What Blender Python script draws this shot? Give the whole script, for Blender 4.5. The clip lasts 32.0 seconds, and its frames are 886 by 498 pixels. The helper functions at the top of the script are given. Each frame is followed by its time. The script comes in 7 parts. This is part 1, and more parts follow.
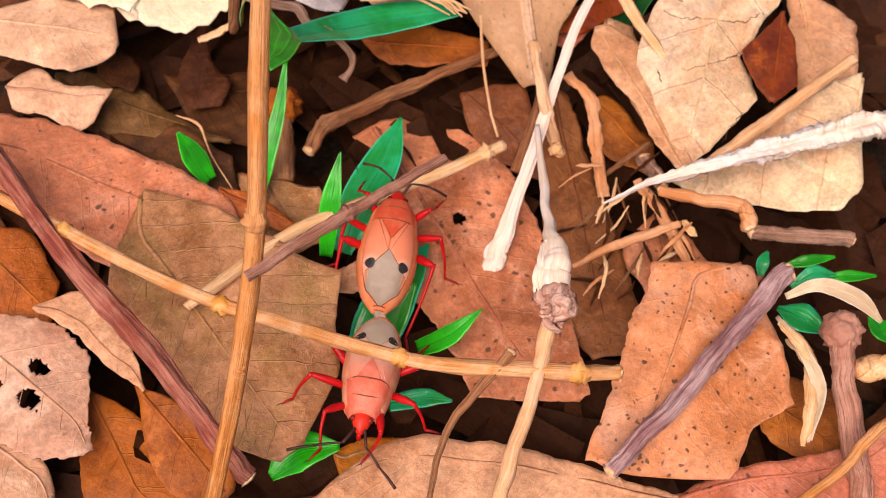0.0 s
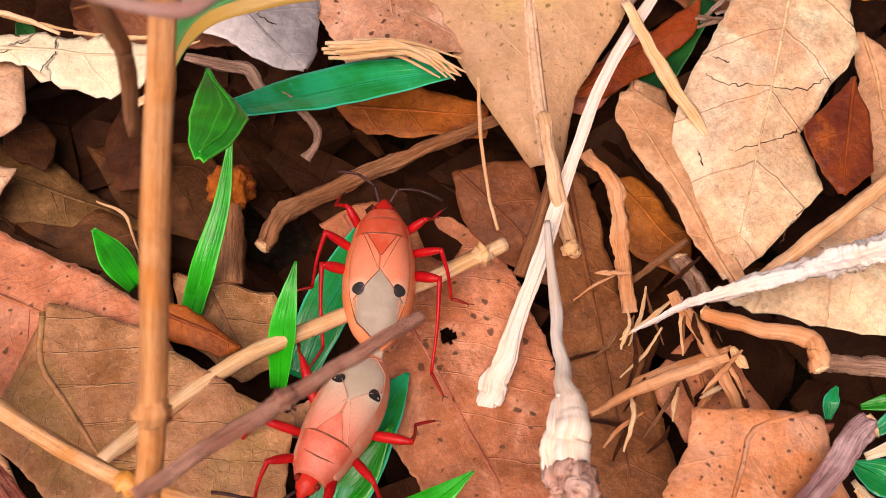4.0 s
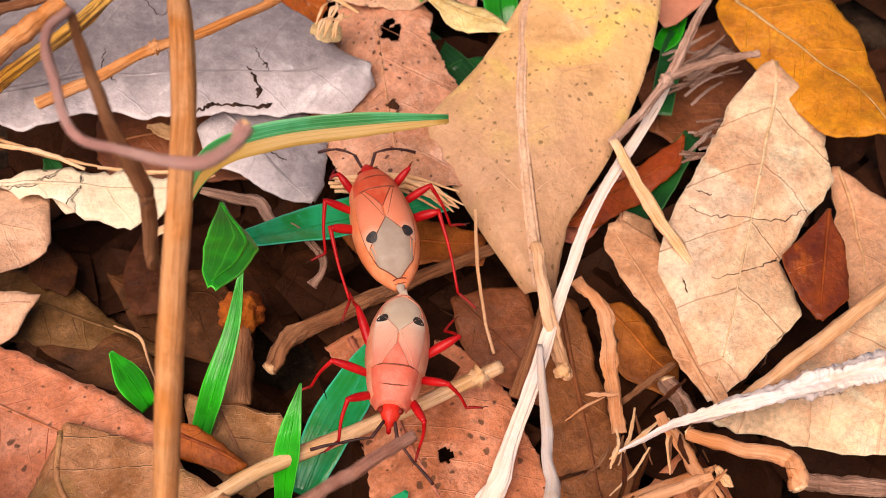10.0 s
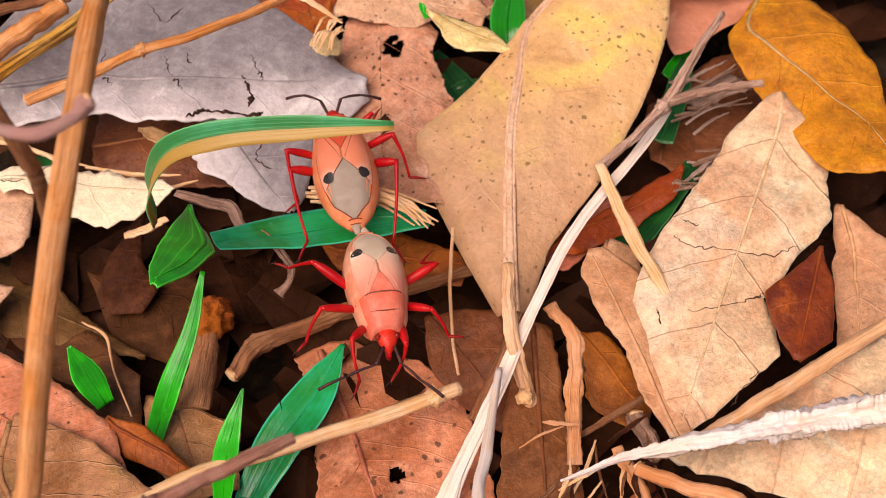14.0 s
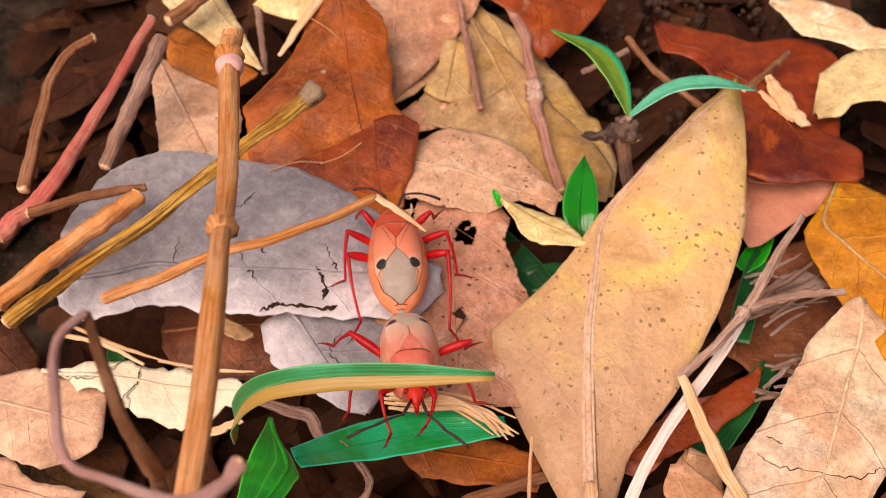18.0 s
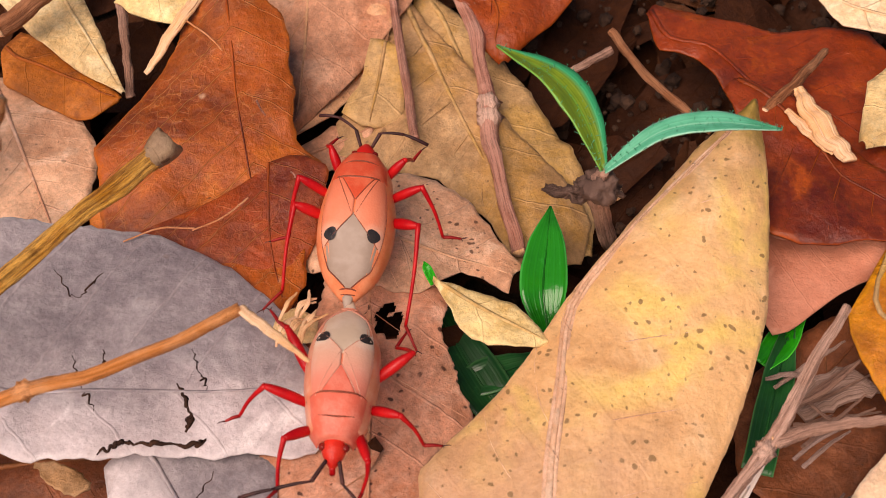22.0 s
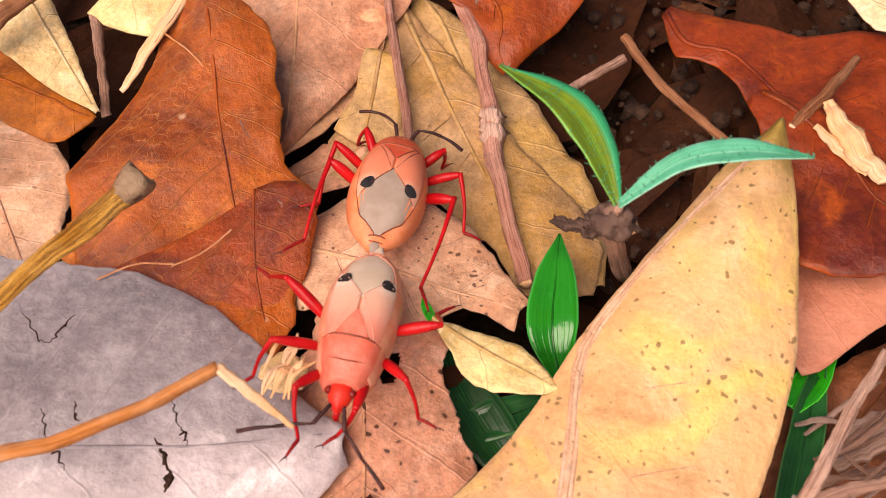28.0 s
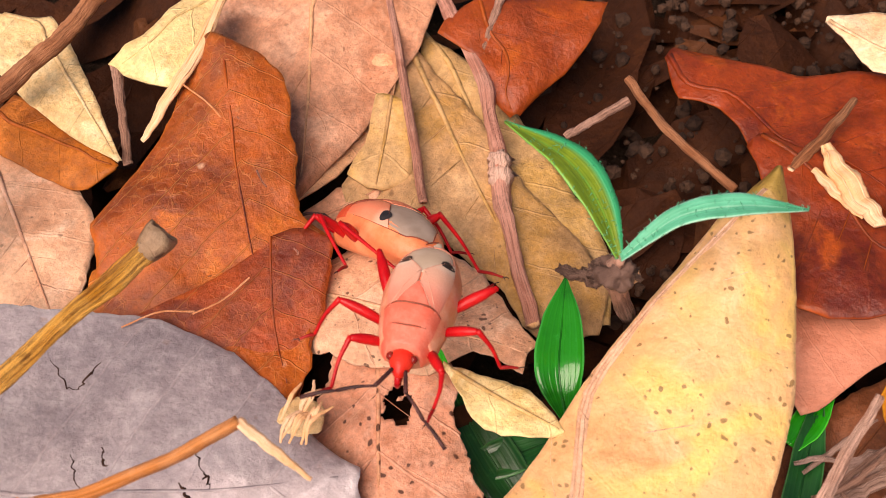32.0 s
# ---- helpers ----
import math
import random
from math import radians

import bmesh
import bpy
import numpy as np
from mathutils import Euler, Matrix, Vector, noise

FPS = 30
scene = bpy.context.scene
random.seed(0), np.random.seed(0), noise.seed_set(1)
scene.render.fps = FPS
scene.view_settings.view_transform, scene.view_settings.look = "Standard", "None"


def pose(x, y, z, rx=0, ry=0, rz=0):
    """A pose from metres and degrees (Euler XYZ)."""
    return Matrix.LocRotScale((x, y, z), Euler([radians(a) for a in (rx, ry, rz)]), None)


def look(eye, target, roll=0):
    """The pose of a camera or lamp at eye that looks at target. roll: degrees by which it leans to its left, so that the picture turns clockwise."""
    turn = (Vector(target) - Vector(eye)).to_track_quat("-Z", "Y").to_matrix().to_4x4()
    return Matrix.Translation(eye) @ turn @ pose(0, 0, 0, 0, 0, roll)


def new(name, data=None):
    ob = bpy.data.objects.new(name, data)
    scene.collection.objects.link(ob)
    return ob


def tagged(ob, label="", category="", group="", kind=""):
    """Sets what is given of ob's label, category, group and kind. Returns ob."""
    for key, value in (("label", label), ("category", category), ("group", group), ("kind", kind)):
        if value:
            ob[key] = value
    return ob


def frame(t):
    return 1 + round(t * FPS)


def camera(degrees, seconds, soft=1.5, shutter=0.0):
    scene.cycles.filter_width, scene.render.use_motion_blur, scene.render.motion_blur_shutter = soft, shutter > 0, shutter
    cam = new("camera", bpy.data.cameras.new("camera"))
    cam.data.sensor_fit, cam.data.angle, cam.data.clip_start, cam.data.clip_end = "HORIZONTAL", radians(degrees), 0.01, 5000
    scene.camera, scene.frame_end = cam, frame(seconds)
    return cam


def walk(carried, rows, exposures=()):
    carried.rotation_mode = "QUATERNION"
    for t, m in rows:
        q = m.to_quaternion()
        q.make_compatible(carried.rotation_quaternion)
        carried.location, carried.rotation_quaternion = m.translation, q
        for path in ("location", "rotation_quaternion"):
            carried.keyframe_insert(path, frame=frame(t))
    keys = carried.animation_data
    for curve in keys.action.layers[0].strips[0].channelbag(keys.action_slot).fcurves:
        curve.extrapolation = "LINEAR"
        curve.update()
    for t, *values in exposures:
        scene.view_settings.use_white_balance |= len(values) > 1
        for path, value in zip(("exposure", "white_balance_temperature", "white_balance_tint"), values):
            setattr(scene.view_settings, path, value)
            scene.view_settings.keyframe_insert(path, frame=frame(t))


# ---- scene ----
MM = 0.001
cam = camera(42.0, 32.0, soft=0.55)
cam.data.dof.use_dof = True
cam.data.dof.focus_distance = 0.118
cam.data.dof.aperture_fstop = 66.0
# seconds, place in millimetres, turn in degrees
PATH = [
    (0, -9.80, -62.73, 126.46, 26.66, -2.56, -4.52),
    (0.5, -10.80, -62.74, 126.36, 26.43, -2.28, -4.50),
    (1, -10.85, -61.54, 126.51, 26.51, -2.55, -4.51),
    (1.5, -9.98, -59.41, 120.40, 26.45, -2.57, -4.66),
    (2, -10.54, -53.87, 115.11, 26.49, -2.64, -4.74),
    (2.5, -9.27, -47.23, 108.15, 26.37, -2.64, -4.56),
    (3, -7.76, -43.09, 105.56, 26.41, -2.69, -4.37),
    (3.5, -5.98, -36.98, 105.16, 26.55, -2.67, -3.96),
    (5.5, -3.94, -37.34, 105.88, 25.67, -2.65, -3.84),
    (6, -3.26, -37.73, 106.84, 25.89, -2.73, -3.98),
    (6.5, -2.56, -37.55, 107.01, 26.29, -2.69, -3.91),
    (7, -2.52, -36.50, 108.19, 26.88, -2.85, -4.07),
    (7.5, -4.39, -37.39, 108.13, 27.43, -2.64, -3.86),
    (8, -3.61, -37.86, 108.96, 27.53, -2.50, -3.96),
    (8.5, -3.28, -38.72, 108.53, 27.80, -2.49, -3.98),
    (9, -5.10, -36.00, 111.23, 28.93, -2.60, -3.80),
    (9.5, -4.53, -40.08, 110.40, 31.57, -2.42, -3.65),
    (10, -3.86, -39.93, 111.79, 32.30, -2.17, -3.55),
    (10.5, -0.58, -42.45, 110.45, 31.66, -1.54, -3.71),
    (11, -0.48, -43.86, 108.71, 31.73, -1.48, -3.67),
    (11.5, -1.44, -42.05, 108.48, 31.10, -1.84, -3.88),
    (12, -0.22, -42.09, 106.78, 31.64, -1.63, -3.49),
    (12.5, 0.86, -43.13, 105.37, 32.74, -1.24, -2.14),
    (13, 5.55, -42.71, 104.25, 33.37, -0.80, -0.30),
    (13.5, 12.69, -42.17, 108.08, 34.04, 0.09, 1.17),
    (15.5, 8.57, -34.07, 108.13, 35.28, 0.96, 3.38),
    (16, 7.78, -30.00, 112.13, 36.17, 1.01, 3.44),
    (16.5, 6.95, -27.22, 115.75, 36.41, 0.86, 3.66),
    (17, 6.73, -28.93, 115.11, 36.93, 0.82, 3.28),
    (17.5, 3.99, -27.43, 117.39, 36.13, 0.85, 3.45),
    (18, 2.43, -25.79, 117.62, 36.79, 0.03, 3.20),
    (18.5, 5.88, -24.80, 118.15, 36.47, 0.15, 3.08),
    (19, 5.85, -22.04, 115.95, 35.73, 0.36, 3.04),
    (19.5, 6.67, -18.81, 111.60, 36.37, 0.11, 2.53),
    (20, 5.44, -16.83, 111.65, 35.58, 0.31, 2.28),
    (20.5, 7.59, -15.72, 112.38, 35.09, 0.65, 2.15),
    (21, 8.32, 6.79, 92.10, 33.17, 1.32, 2.68),
    (21.5, 11.22, 11.94, 96.48, 32.98, 1.31, 2.53),
    (22, 10.76, 13.00, 95.70, 32.50, 1.49, 2.79),
    (22.5, 10.29, 9.40, 90.19, 31.69, 1.77, 3.00),
    (23, 9.80, 10.01, 89.44, 31.65, 1.81, 2.95),
    (23.5, 5.84, 15.38, 90.29, 32.11, 1.61, 2.92),
    (24, 4.85, 20.39, 86.60, 32.11, 1.84, 3.06),
    (24.5, 5.88, 21.95, 87.47, 31.74, 1.98, 3.15),
    (26.5, 8.52, 30.59, 75.78, 30.27, 3.42, 4.72),
    (27, 8.79, 23.16, 85.44, 30.66, 2.61, 3.65),
    (27.5, 9.69, 23.14, 89.59, 31.08, 2.07, 3.07),
    (28, 11.14, 23.00, 91.28, 30.94, 2.20, 2.62),
    (28.5, 10.15, 20.30, 95.10, 31.19, 1.98, 2.49),
    (29, 11.06, 20.22, 94.29, 31.21, 1.57, 2.65),
    (29.5, 12.10, 20.14, 94.90, 31.03, 2.13, 2.84),
    (30, 12.27, 20.70, 96.30, 30.91, 2.43, 3.14),
    (30.5, 10.12, 23.50, 97.73, 31.06, 3.32, 2.84),
    (31, 8.28, 23.83, 97.22, 30.82, 3.05, 2.47),
    (31.5, 9.89, 24.98, 97.43, 30.64, 2.88, 2.74),
    (32, 11.93, 25.35, 97.33, 30.54, 3.20, 2.54),
]
walk(cam, [(t, pose(x * MM, y * MM, z * MM, rx, ry, rz)) for t, x, y, z, rx, ry, rz in PATH], [(0, -0.06, 6850, 18), (9, -0.06, 6900, 18), (15, -0.14, 6850, 18), (19, -0.12, 6850, 18), (20.5, -0.14, 6900, 19), (22, -0.24, 7000, 22), (23, -0.18, 7000, 22), (24.5, -0.18, 7000, 22), (27, 0.08, 7000, 22), (29, 0.12, 7000, 22), (32, 0.16, 7000, 22)])

# ---- light: open shade under a bright sky with a soft sun ----
world = bpy.data.worlds.new("sky")
scene.world = world
world.use_nodes = True
wn = world.node_tree
sky = wn.nodes.new("ShaderNodeTexSky")
sky.sky_type, sky.sun_disc = "NISHITA", False
sky.sun_elevation, sky.sun_rotation = radians(59), radians(-144)
wn.links.new(sky.outputs[0], wn.nodes["Background"].inputs[0])
wn.nodes["Background"].inputs[1].default_value = 0.062
sun = new("sun", bpy.data.lights.new("sun", "SUN"))
sun.data.energy, sun.data.angle, sun.data.color = 5.0, radians(52), (1.0, 0.865, 0.735)
sun.matrix_basis = look((-0.30, -0.42, 0.86), (0, 0, 0))


# ---- materials ----
class Nodes:
    """Short notation for a node material: base(color), links, numbers."""

    def __init__(self, name):
        self.mat = bpy.data.materials.new(name)
        self.mat.use_nodes = True
        self.t = self.mat.node_tree
        self.bsdf = self.t.nodes["Principled BSDF"]

    def put(self, kind, sets=None, **ins):
        n = self.t.nodes.new(kind)
        for k, v in (sets or {}).items():
            setattr(n, k, v)
        for k, v in ins.items():
            key = int(k[1:]) if k[0] == "i" and k[1:].isdigit() else k
            if isinstance(v, bpy.types.NodeSocket):
                self.t.links.new(v, n.inputs[key])
            else:
                n.inputs[key].default_value = v
        return n

    def math(self, op, a, b=0.0, c=0.0):
        return self.put("ShaderNodeMath", {"operation": op}, i0=a, i1=b, i2=c).outputs[0]

    def band(self, v, lo, hi, a=0.0, b=1.0):
        return self.put("ShaderNodeMapRange", {"interpolation_type": "SMOOTHSTEP"}, i0=v, i1=lo, i2=hi, i3=a, i4=b).outputs[0]

    def mix(self, fac, a, b, blend="MIX"):
        n = self.put("ShaderNodeMix", {"data_type": "RGBA", "blend_type": blend})
        for i, v in ((0, fac), (6, a), (7, b)):
            if isinstance(v, bpy.types.NodeSocket):
                self.t.links.new(v, n.inputs[i])
            else:
                n.inputs[i].default_value = (*v, 1) if isinstance(v, tuple) else v
        return n.outputs[2]

    def mm(self):
        """Object coordinates in millimetres, and the same shifted by chance from thing to thing."""
        tc = self.put("ShaderNodeTexCoord")
        p = self.put("ShaderNodeVectorMath", {"operation": "SCALE"}, i0=tc.outputs["Object"], Scale=1000.0).outputs[0]
        info = self.put("ShaderNodeObjectInfo")
        off = self.math("MULTIPLY", info.outputs["Random"], 90.0)
        q = self.put("ShaderNodeVectorMath", {"operation": "ADD"}, i0=p, i1=off).outputs[0]
        return p, q, info.outputs["Random"]

    def noise(self, p, scale, detail=5.0, rough=0.6, warp=0.0):
        return self.put("ShaderNodeTexNoise", Vector=p, Scale=scale, Detail=detail, Roughness=rough, Distortion=warp).outputs["Fac"]

    def bump(self, height, strength, distance):
        n = self.put("ShaderNodeBump", Height=height, Strength=strength, Distance=distance)
        self.t.links.new(n.outputs[0], self.bsdf.inputs["Normal"])

    def finish(self, color, rough, spec=0.5):
        for key, v in (("Base Color", color), ("Roughness", rough), ("Specular IOR Level", spec)):
            if isinstance(v, bpy.types.NodeSocket):
                self.t.links.new(v, self.bsdf.inputs[key])
            else:
                self.bsdf.inputs[key].default_value = (*v, 1) if isinstance(v, tuple) else v
        return self.mat


def rich(c, k):
    """The colour c with its saturation raised k times about its own lightness."""
    lum = 0.3 * c[0] + 0.59 * c[1] + 0.11 * c[2]
    r, g, b = (lum + (v - lum) * k for v in c)
    return tuple(min(0.9, max(0.006, v)) for v in (r * 1.05, g * (1 - 0.5 * min(0.28, k - 1)), b * 0.9))


def leaf_material(name, dark, mid, light, vein, spots=0.3, cracks=0.0, space=5.0, rough=0.5, speck=(0.1, 0.04, 0.02), veins=0.5, sat=1.28, dots_per=0.5, patch=None, tip=None, back=None, net_size=1.15, base=None, calm=1.0, grain=1.0, freckle=1.0, gloss=0.4):
    """A dry leaf: blotches and grain, side veins in its own frame, a fine network, specks and cracks."""
    dark, mid, light, vein = (rich(c, sat) for c in (dark, mid, light, vein))
    k = Nodes(name)
    p, q, rnd = k.mm()
    xyz = k.put("ShaderNodeSeparateXYZ", i0=p)
    uv = k.put("ShaderNodeSeparateXYZ", i0=k.put("ShaderNodeUVMap").outputs[0])
    big = k.noise(q, 0.055, 4.0, 0.6, 0.8)
    fine = k.noise(q, 0.7, 8.0, 0.7)
    col = k.mix(k.band(big, 0.40, 0.62), mid, dark)
    col = k.mix(k.band(k.noise(q, 0.11, 5.0, 0.65, 1.0), 0.52, 0.68), col, light)
    if patch:
        col = k.mix(k.math("MULTIPLY", k.band(k.noise(q, 0.10, 3.0, 0.55, 0.5), 0.47, 0.64), 0.75), col, patch)
    # shade of the side sloping away, painted as a darker colour with a noisy edge
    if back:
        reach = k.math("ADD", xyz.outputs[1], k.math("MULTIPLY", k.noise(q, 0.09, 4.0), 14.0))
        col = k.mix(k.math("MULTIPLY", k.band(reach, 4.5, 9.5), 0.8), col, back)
    col = k.mix(k.math("MULTIPLY", k.band(fine, 0.40, 0.66), 0.38 * grain), col, light)
    col = k.mix(k.math("MULTIPLY", k.band(k.noise(q, 0.28, 6.0, 0.7, 0.6), 0.56, 0.70), 0.6 * grain), col, dark)
    col = k.mix(k.math("MULTIPLY", k.band(k.noise(q, 1.6, 5.0, 0.75), 0.56, 0.64), 0.5 * grain), col, dark)
    side = k.math("ABSOLUTE", xyz.outputs[1])
    wob = k.math("MULTIPLY", k.noise(q, 0.16, 3.0), 2.2)
    run = k.math("SUBTRACT", k.math("ADD", xyz.outputs[0], wob), k.math("MULTIPLY", side, 0.75))
    cell = k.math("ABSOLUTE", k.math("SUBTRACT", k.math("FRACT", k.math("DIVIDE", run, space)), 0.5))
    line = k.band(cell, 0.474, 0.496)
    bent = k.put("ShaderNodeTexNoise", Vector=q, Scale=0.5, Detail=3.0)
    near = k.put("ShaderNodeVectorMath", {"operation": "MULTIPLY_ADD"}, i0=bent.outputs["Color"], i1=(1.6, 1.6, 1.6), i2=q).outputs[0]
    net = k.put("ShaderNodeTexVoronoi", {"feature": "DISTANCE_TO_EDGE"}, Vector=near, Scale=net_size)
    mesh = k.math("MULTIPLY", k.band(net.outputs["Distance"], 0.0, 0.045, 1.0, 0.0), k.band(k.noise(q, 0.2, 3.0), 0.36, 0.6))
    col = k.mix(k.math("MULTIPLY", mesh, 0.34 * veins), col, vein)
    col = k.mix(k.math("MULTIPLY", line, 0.5 * veins), col, vein)
    # darker towards the leaf's base: shading painted into its colour
    if base:
        low = k.math("ADD", uv.outputs[0], k.math("MULTIPLY", k.noise(q, 0.1, 4.0), 0.35))
        col = k.mix(k.band(low, 0.40, 0.72, 0.8, 0.0), col, base)
    if tip:
        top = k.math("ADD", uv.outputs[0], k.math("MULTIPLY", k.noise(q, 0.3, 4.0), 0.16))
        col = k.mix(k.math("MULTIPLY", k.band(top, 0.97, 1.06), 0.85), col, tip)
    rim = k.band(k.math("ABSOLUTE", k.math("SUBTRACT", uv.outputs[1], 0.5)), 0.475, 0.5)
    col = k.mix(k.math("MULTIPLY", rim, 0.5), col, light)
    dots = k.put("ShaderNodeTexVoronoi", {"feature": "F1"}, Vector=near, Scale=dots_per, Randomness=1.0)
    size = k.math("ADD", 0.11 if spots > 0.7 else 0.0, k.math("MULTIPLY", k.band(k.noise(q, 0.13, 3.0), 0.30, 0.74), k.math("MULTIPLY", dots.outputs["Color"], 0.24)))
    dot = k.band(k.math("SUBTRACT", dots.outputs["Distance"], size), -0.06, 0.04, 1.0, 0.0)
    col = k.mix(k.math("MULTIPLY", dot, spots), col, speck)
    tiny = k.put("ShaderNodeTexVoronoi", {"feature": "F1"}, Vector=near, Scale=0.95)
    width = k.math("MULTIPLY", k.band(tiny.outputs["Color"], 0.45, 0.85), 0.17)
    fleck = k.band(k.math("SUBTRACT", tiny.outputs["Distance"], width), -0.05, 0.02, 1.0, 0.0)
    fleck = k.math("MULTIPLY", fleck, k.band(k.noise(q, 0.17, 3.0), 0.40, 0.58))
    col = k.mix(k.math("MULTIPLY", fleck, 0.65 * freckle), col, tuple(0.42 * v for v in dark))
    tears = 0.0
    if cracks:
        qq = k.put("ShaderNodeVectorMath", {"operation": "MULTIPLY_ADD"}, i0=bent.outputs["Color"], i1=(2.2, 2.2, 2.2), i2=q).outputs[0]
        vor = k.put("ShaderNodeTexVoronoi", {"feature": "DISTANCE_TO_EDGE"}, Vector=qq, Scale=0.075)
        thick = k.math("MULTIPLY", k.band(k.noise(q, 0.12, 3.0), 0.40, 0.70), 0.016)
        split = k.band(k.math("SUBTRACT", vor.outputs["Distance"], thick), -0.006, 0.004, 1.0, 0.0)
        tears = k.math("MULTIPLY", split, k.band(k.noise(q, 0.06, 2.0), 0.44, 0.54))
        col = k.mix(k.math("MULTIPLY", tears, cracks), col, (0.045, 0.022, 0.014))
    height = k.math("ADD", k.math("MULTIPLY", fine, 0.6 * (0.4 + 0.6 * grain)), k.math("MULTIPLY", k.math("ADD", line, k.math("MULTIPLY", mesh, 0.3)), 0.28 * veins))
    height = k.math("ADD", height, k.math("MULTIPLY", k.noise(q, 0.22, 4.0), 1.15))
    height = k.math("SUBTRACT", height, k.math("MULTIPLY", tears, 2.0) if cracks else 0.0)
    k.bump(height, 1.0, 0.00045)
    mottle = k.math("ADD", k.band(k.noise(q, 0.42, 5.0, 0.7, 0.4), 0.30, 0.68, -0.20 * calm, 0.12 * calm), k.band(k.noise(q, 1.9, 4.0, 0.75), 0.32, 0.66, -0.12 * calm, 0.10 * calm))
    hue = k.put("ShaderNodeHueSaturation", Hue=k.math("ADD", 0.492, k.math("MULTIPLY", rnd, 0.016)), Saturation=1.0, Value=k.math("ADD", k.math("ADD", 0.86, k.math("MULTIPLY", rnd, 0.22)), mottle), Color=col)
    return k.finish(hue.outputs[0], k.math("ADD", rough - 0.12, k.math("MULTIPLY", fine, 0.3)), gloss)


def wood_material(name, dark, mid, light, rough=0.6, streak=0.5, peel=0.3, relief=1.0):
    """Bark or straw: streaks along the piece, patches and grain."""
    dark, mid, light = (rich(c, 1.25) for c in (dark, mid, light))
    k = Nodes(name)
    p, q, rnd = k.mm()
    uv = k.put("ShaderNodeUVMap")
    along = k.put("ShaderNodeVectorMath", {"operation": "MULTIPLY"}, i0=uv.outputs[0], i1=(0.10, 18.0, 1.0)).outputs[0]
    along = k.put("ShaderNodeVectorMath", {"operation": "ADD"}, i0=along, i1=k.math("MULTIPLY", rnd, 40.0)).outputs[0]
    fib = k.noise(along, 1.0, 6.0, 0.7)
    patch = k.noise(q, 0.14, 5.0, 0.65, 0.6)
    grain = k.noise(q, 1.1, 7.0, 0.7)
    col = k.mix(k.band(patch, 0.38, 0.62), mid, light)
    col = k.mix(k.math("MULTIPLY", k.band(fib, 0.45, 0.62), streak), col, dark)
    thin = k.noise(k.put("ShaderNodeVectorMath", {"operation": "MULTIPLY"}, i0=along, i1=(2.5, 2.4, 1.0)).outputs[0], 1.0, 5.0, 0.7)
    col = k.mix(k.math("MULTIPLY", k.band(thin, 0.52, 0.64), streak), col, tuple(v * 0.6 for v in dark))
    col = k.mix(k.math("MULTIPLY", k.band(grain, 0.56, 0.70), 0.35), col, dark)
    col = k.mix(k.math("MULTIPLY", k.band(k.noise(q, 0.45, 5.0, 0.7), 0.60, 0.70), 0.6 * streak), col, tuple(v * 0.45 for v in dark))
    col = k.mix(k.math("MULTIPLY", k.band(fib, 0.52, 0.36), 0.4), col, light)
    col = k.mix(k.math("MULTIPLY", k.band(k.noise(q, 0.3, 4.0), 0.58, 0.66), peel), col, light)
    k.bump(k.math("ADD", k.math("MULTIPLY", k.math("ADD", fib, k.math("MULTIPLY", thin, -0.7)), 1.6), grain), 0.9 * relief, 0.0003)
    return k.finish(col, k.math("ADD", rough - 0.15, k.math("MULTIPLY", grain, 0.3)), 0.35)


def green_material(name, dark, mid, tip, rough=0.32, edge=None, edge_at=(0.42, 0.60)):
    """A grass blade: parallel ribs along it, paler towards its edge, waxy."""
    k = Nodes(name)
    p, q, rnd = k.mm()
    uv = k.put("ShaderNodeUVMap")
    xyz = k.put("ShaderNodeSeparateXYZ", i0=uv.outputs[0])
    rib = k.math("SINE", k.math("MULTIPLY", xyz.outputs[1], 46.0))
    rib = k.band(rib, 0.2, 1.0)
    blot = k.noise(q, 0.13, 4.0, 0.6)
    col = k.mix(k.band(blot, 0.38, 0.64), dark, mid)
    col = k.mix(k.math("MULTIPLY", rib, 0.07), col, tip)
    col = k.mix(k.math("MULTIPLY", k.band(k.noise(q, 0.5, 5.0, 0.7), 0.62, 0.75), 0.5), col, tip)
    mid_rib = k.band(k.math("ABSOLUTE", k.math("SUBTRACT", xyz.outputs[1], 0.5)), 0.0, 0.045, 1.0, 0.0)
    col = k.mix(k.math("MULTIPLY", mid_rib, 0.6), col, tip)
    margin = k.band(k.math("ABSOLUTE", k.math("SUBTRACT", xyz.outputs[1], 0.5)), 0.44, 0.49)
    col = k.mix(k.math("MULTIPLY", margin, 0.7), col, tuple(min(0.8, v * 1.3 + 0.03) for v in tip))
    if edge:
        col = k.mix(k.band(xyz.outputs[1], *edge_at), col, edge)
    k.bump(k.math("ADD", k.math("MULTIPLY", rib, 0.3), k.noise(q, 0.9, 4.0)), 0.4, 0.00015)
    k.bsdf.inputs["Subsurface Weight"].default_value = 0.0
    return k.finish(col, rough, 0.5)


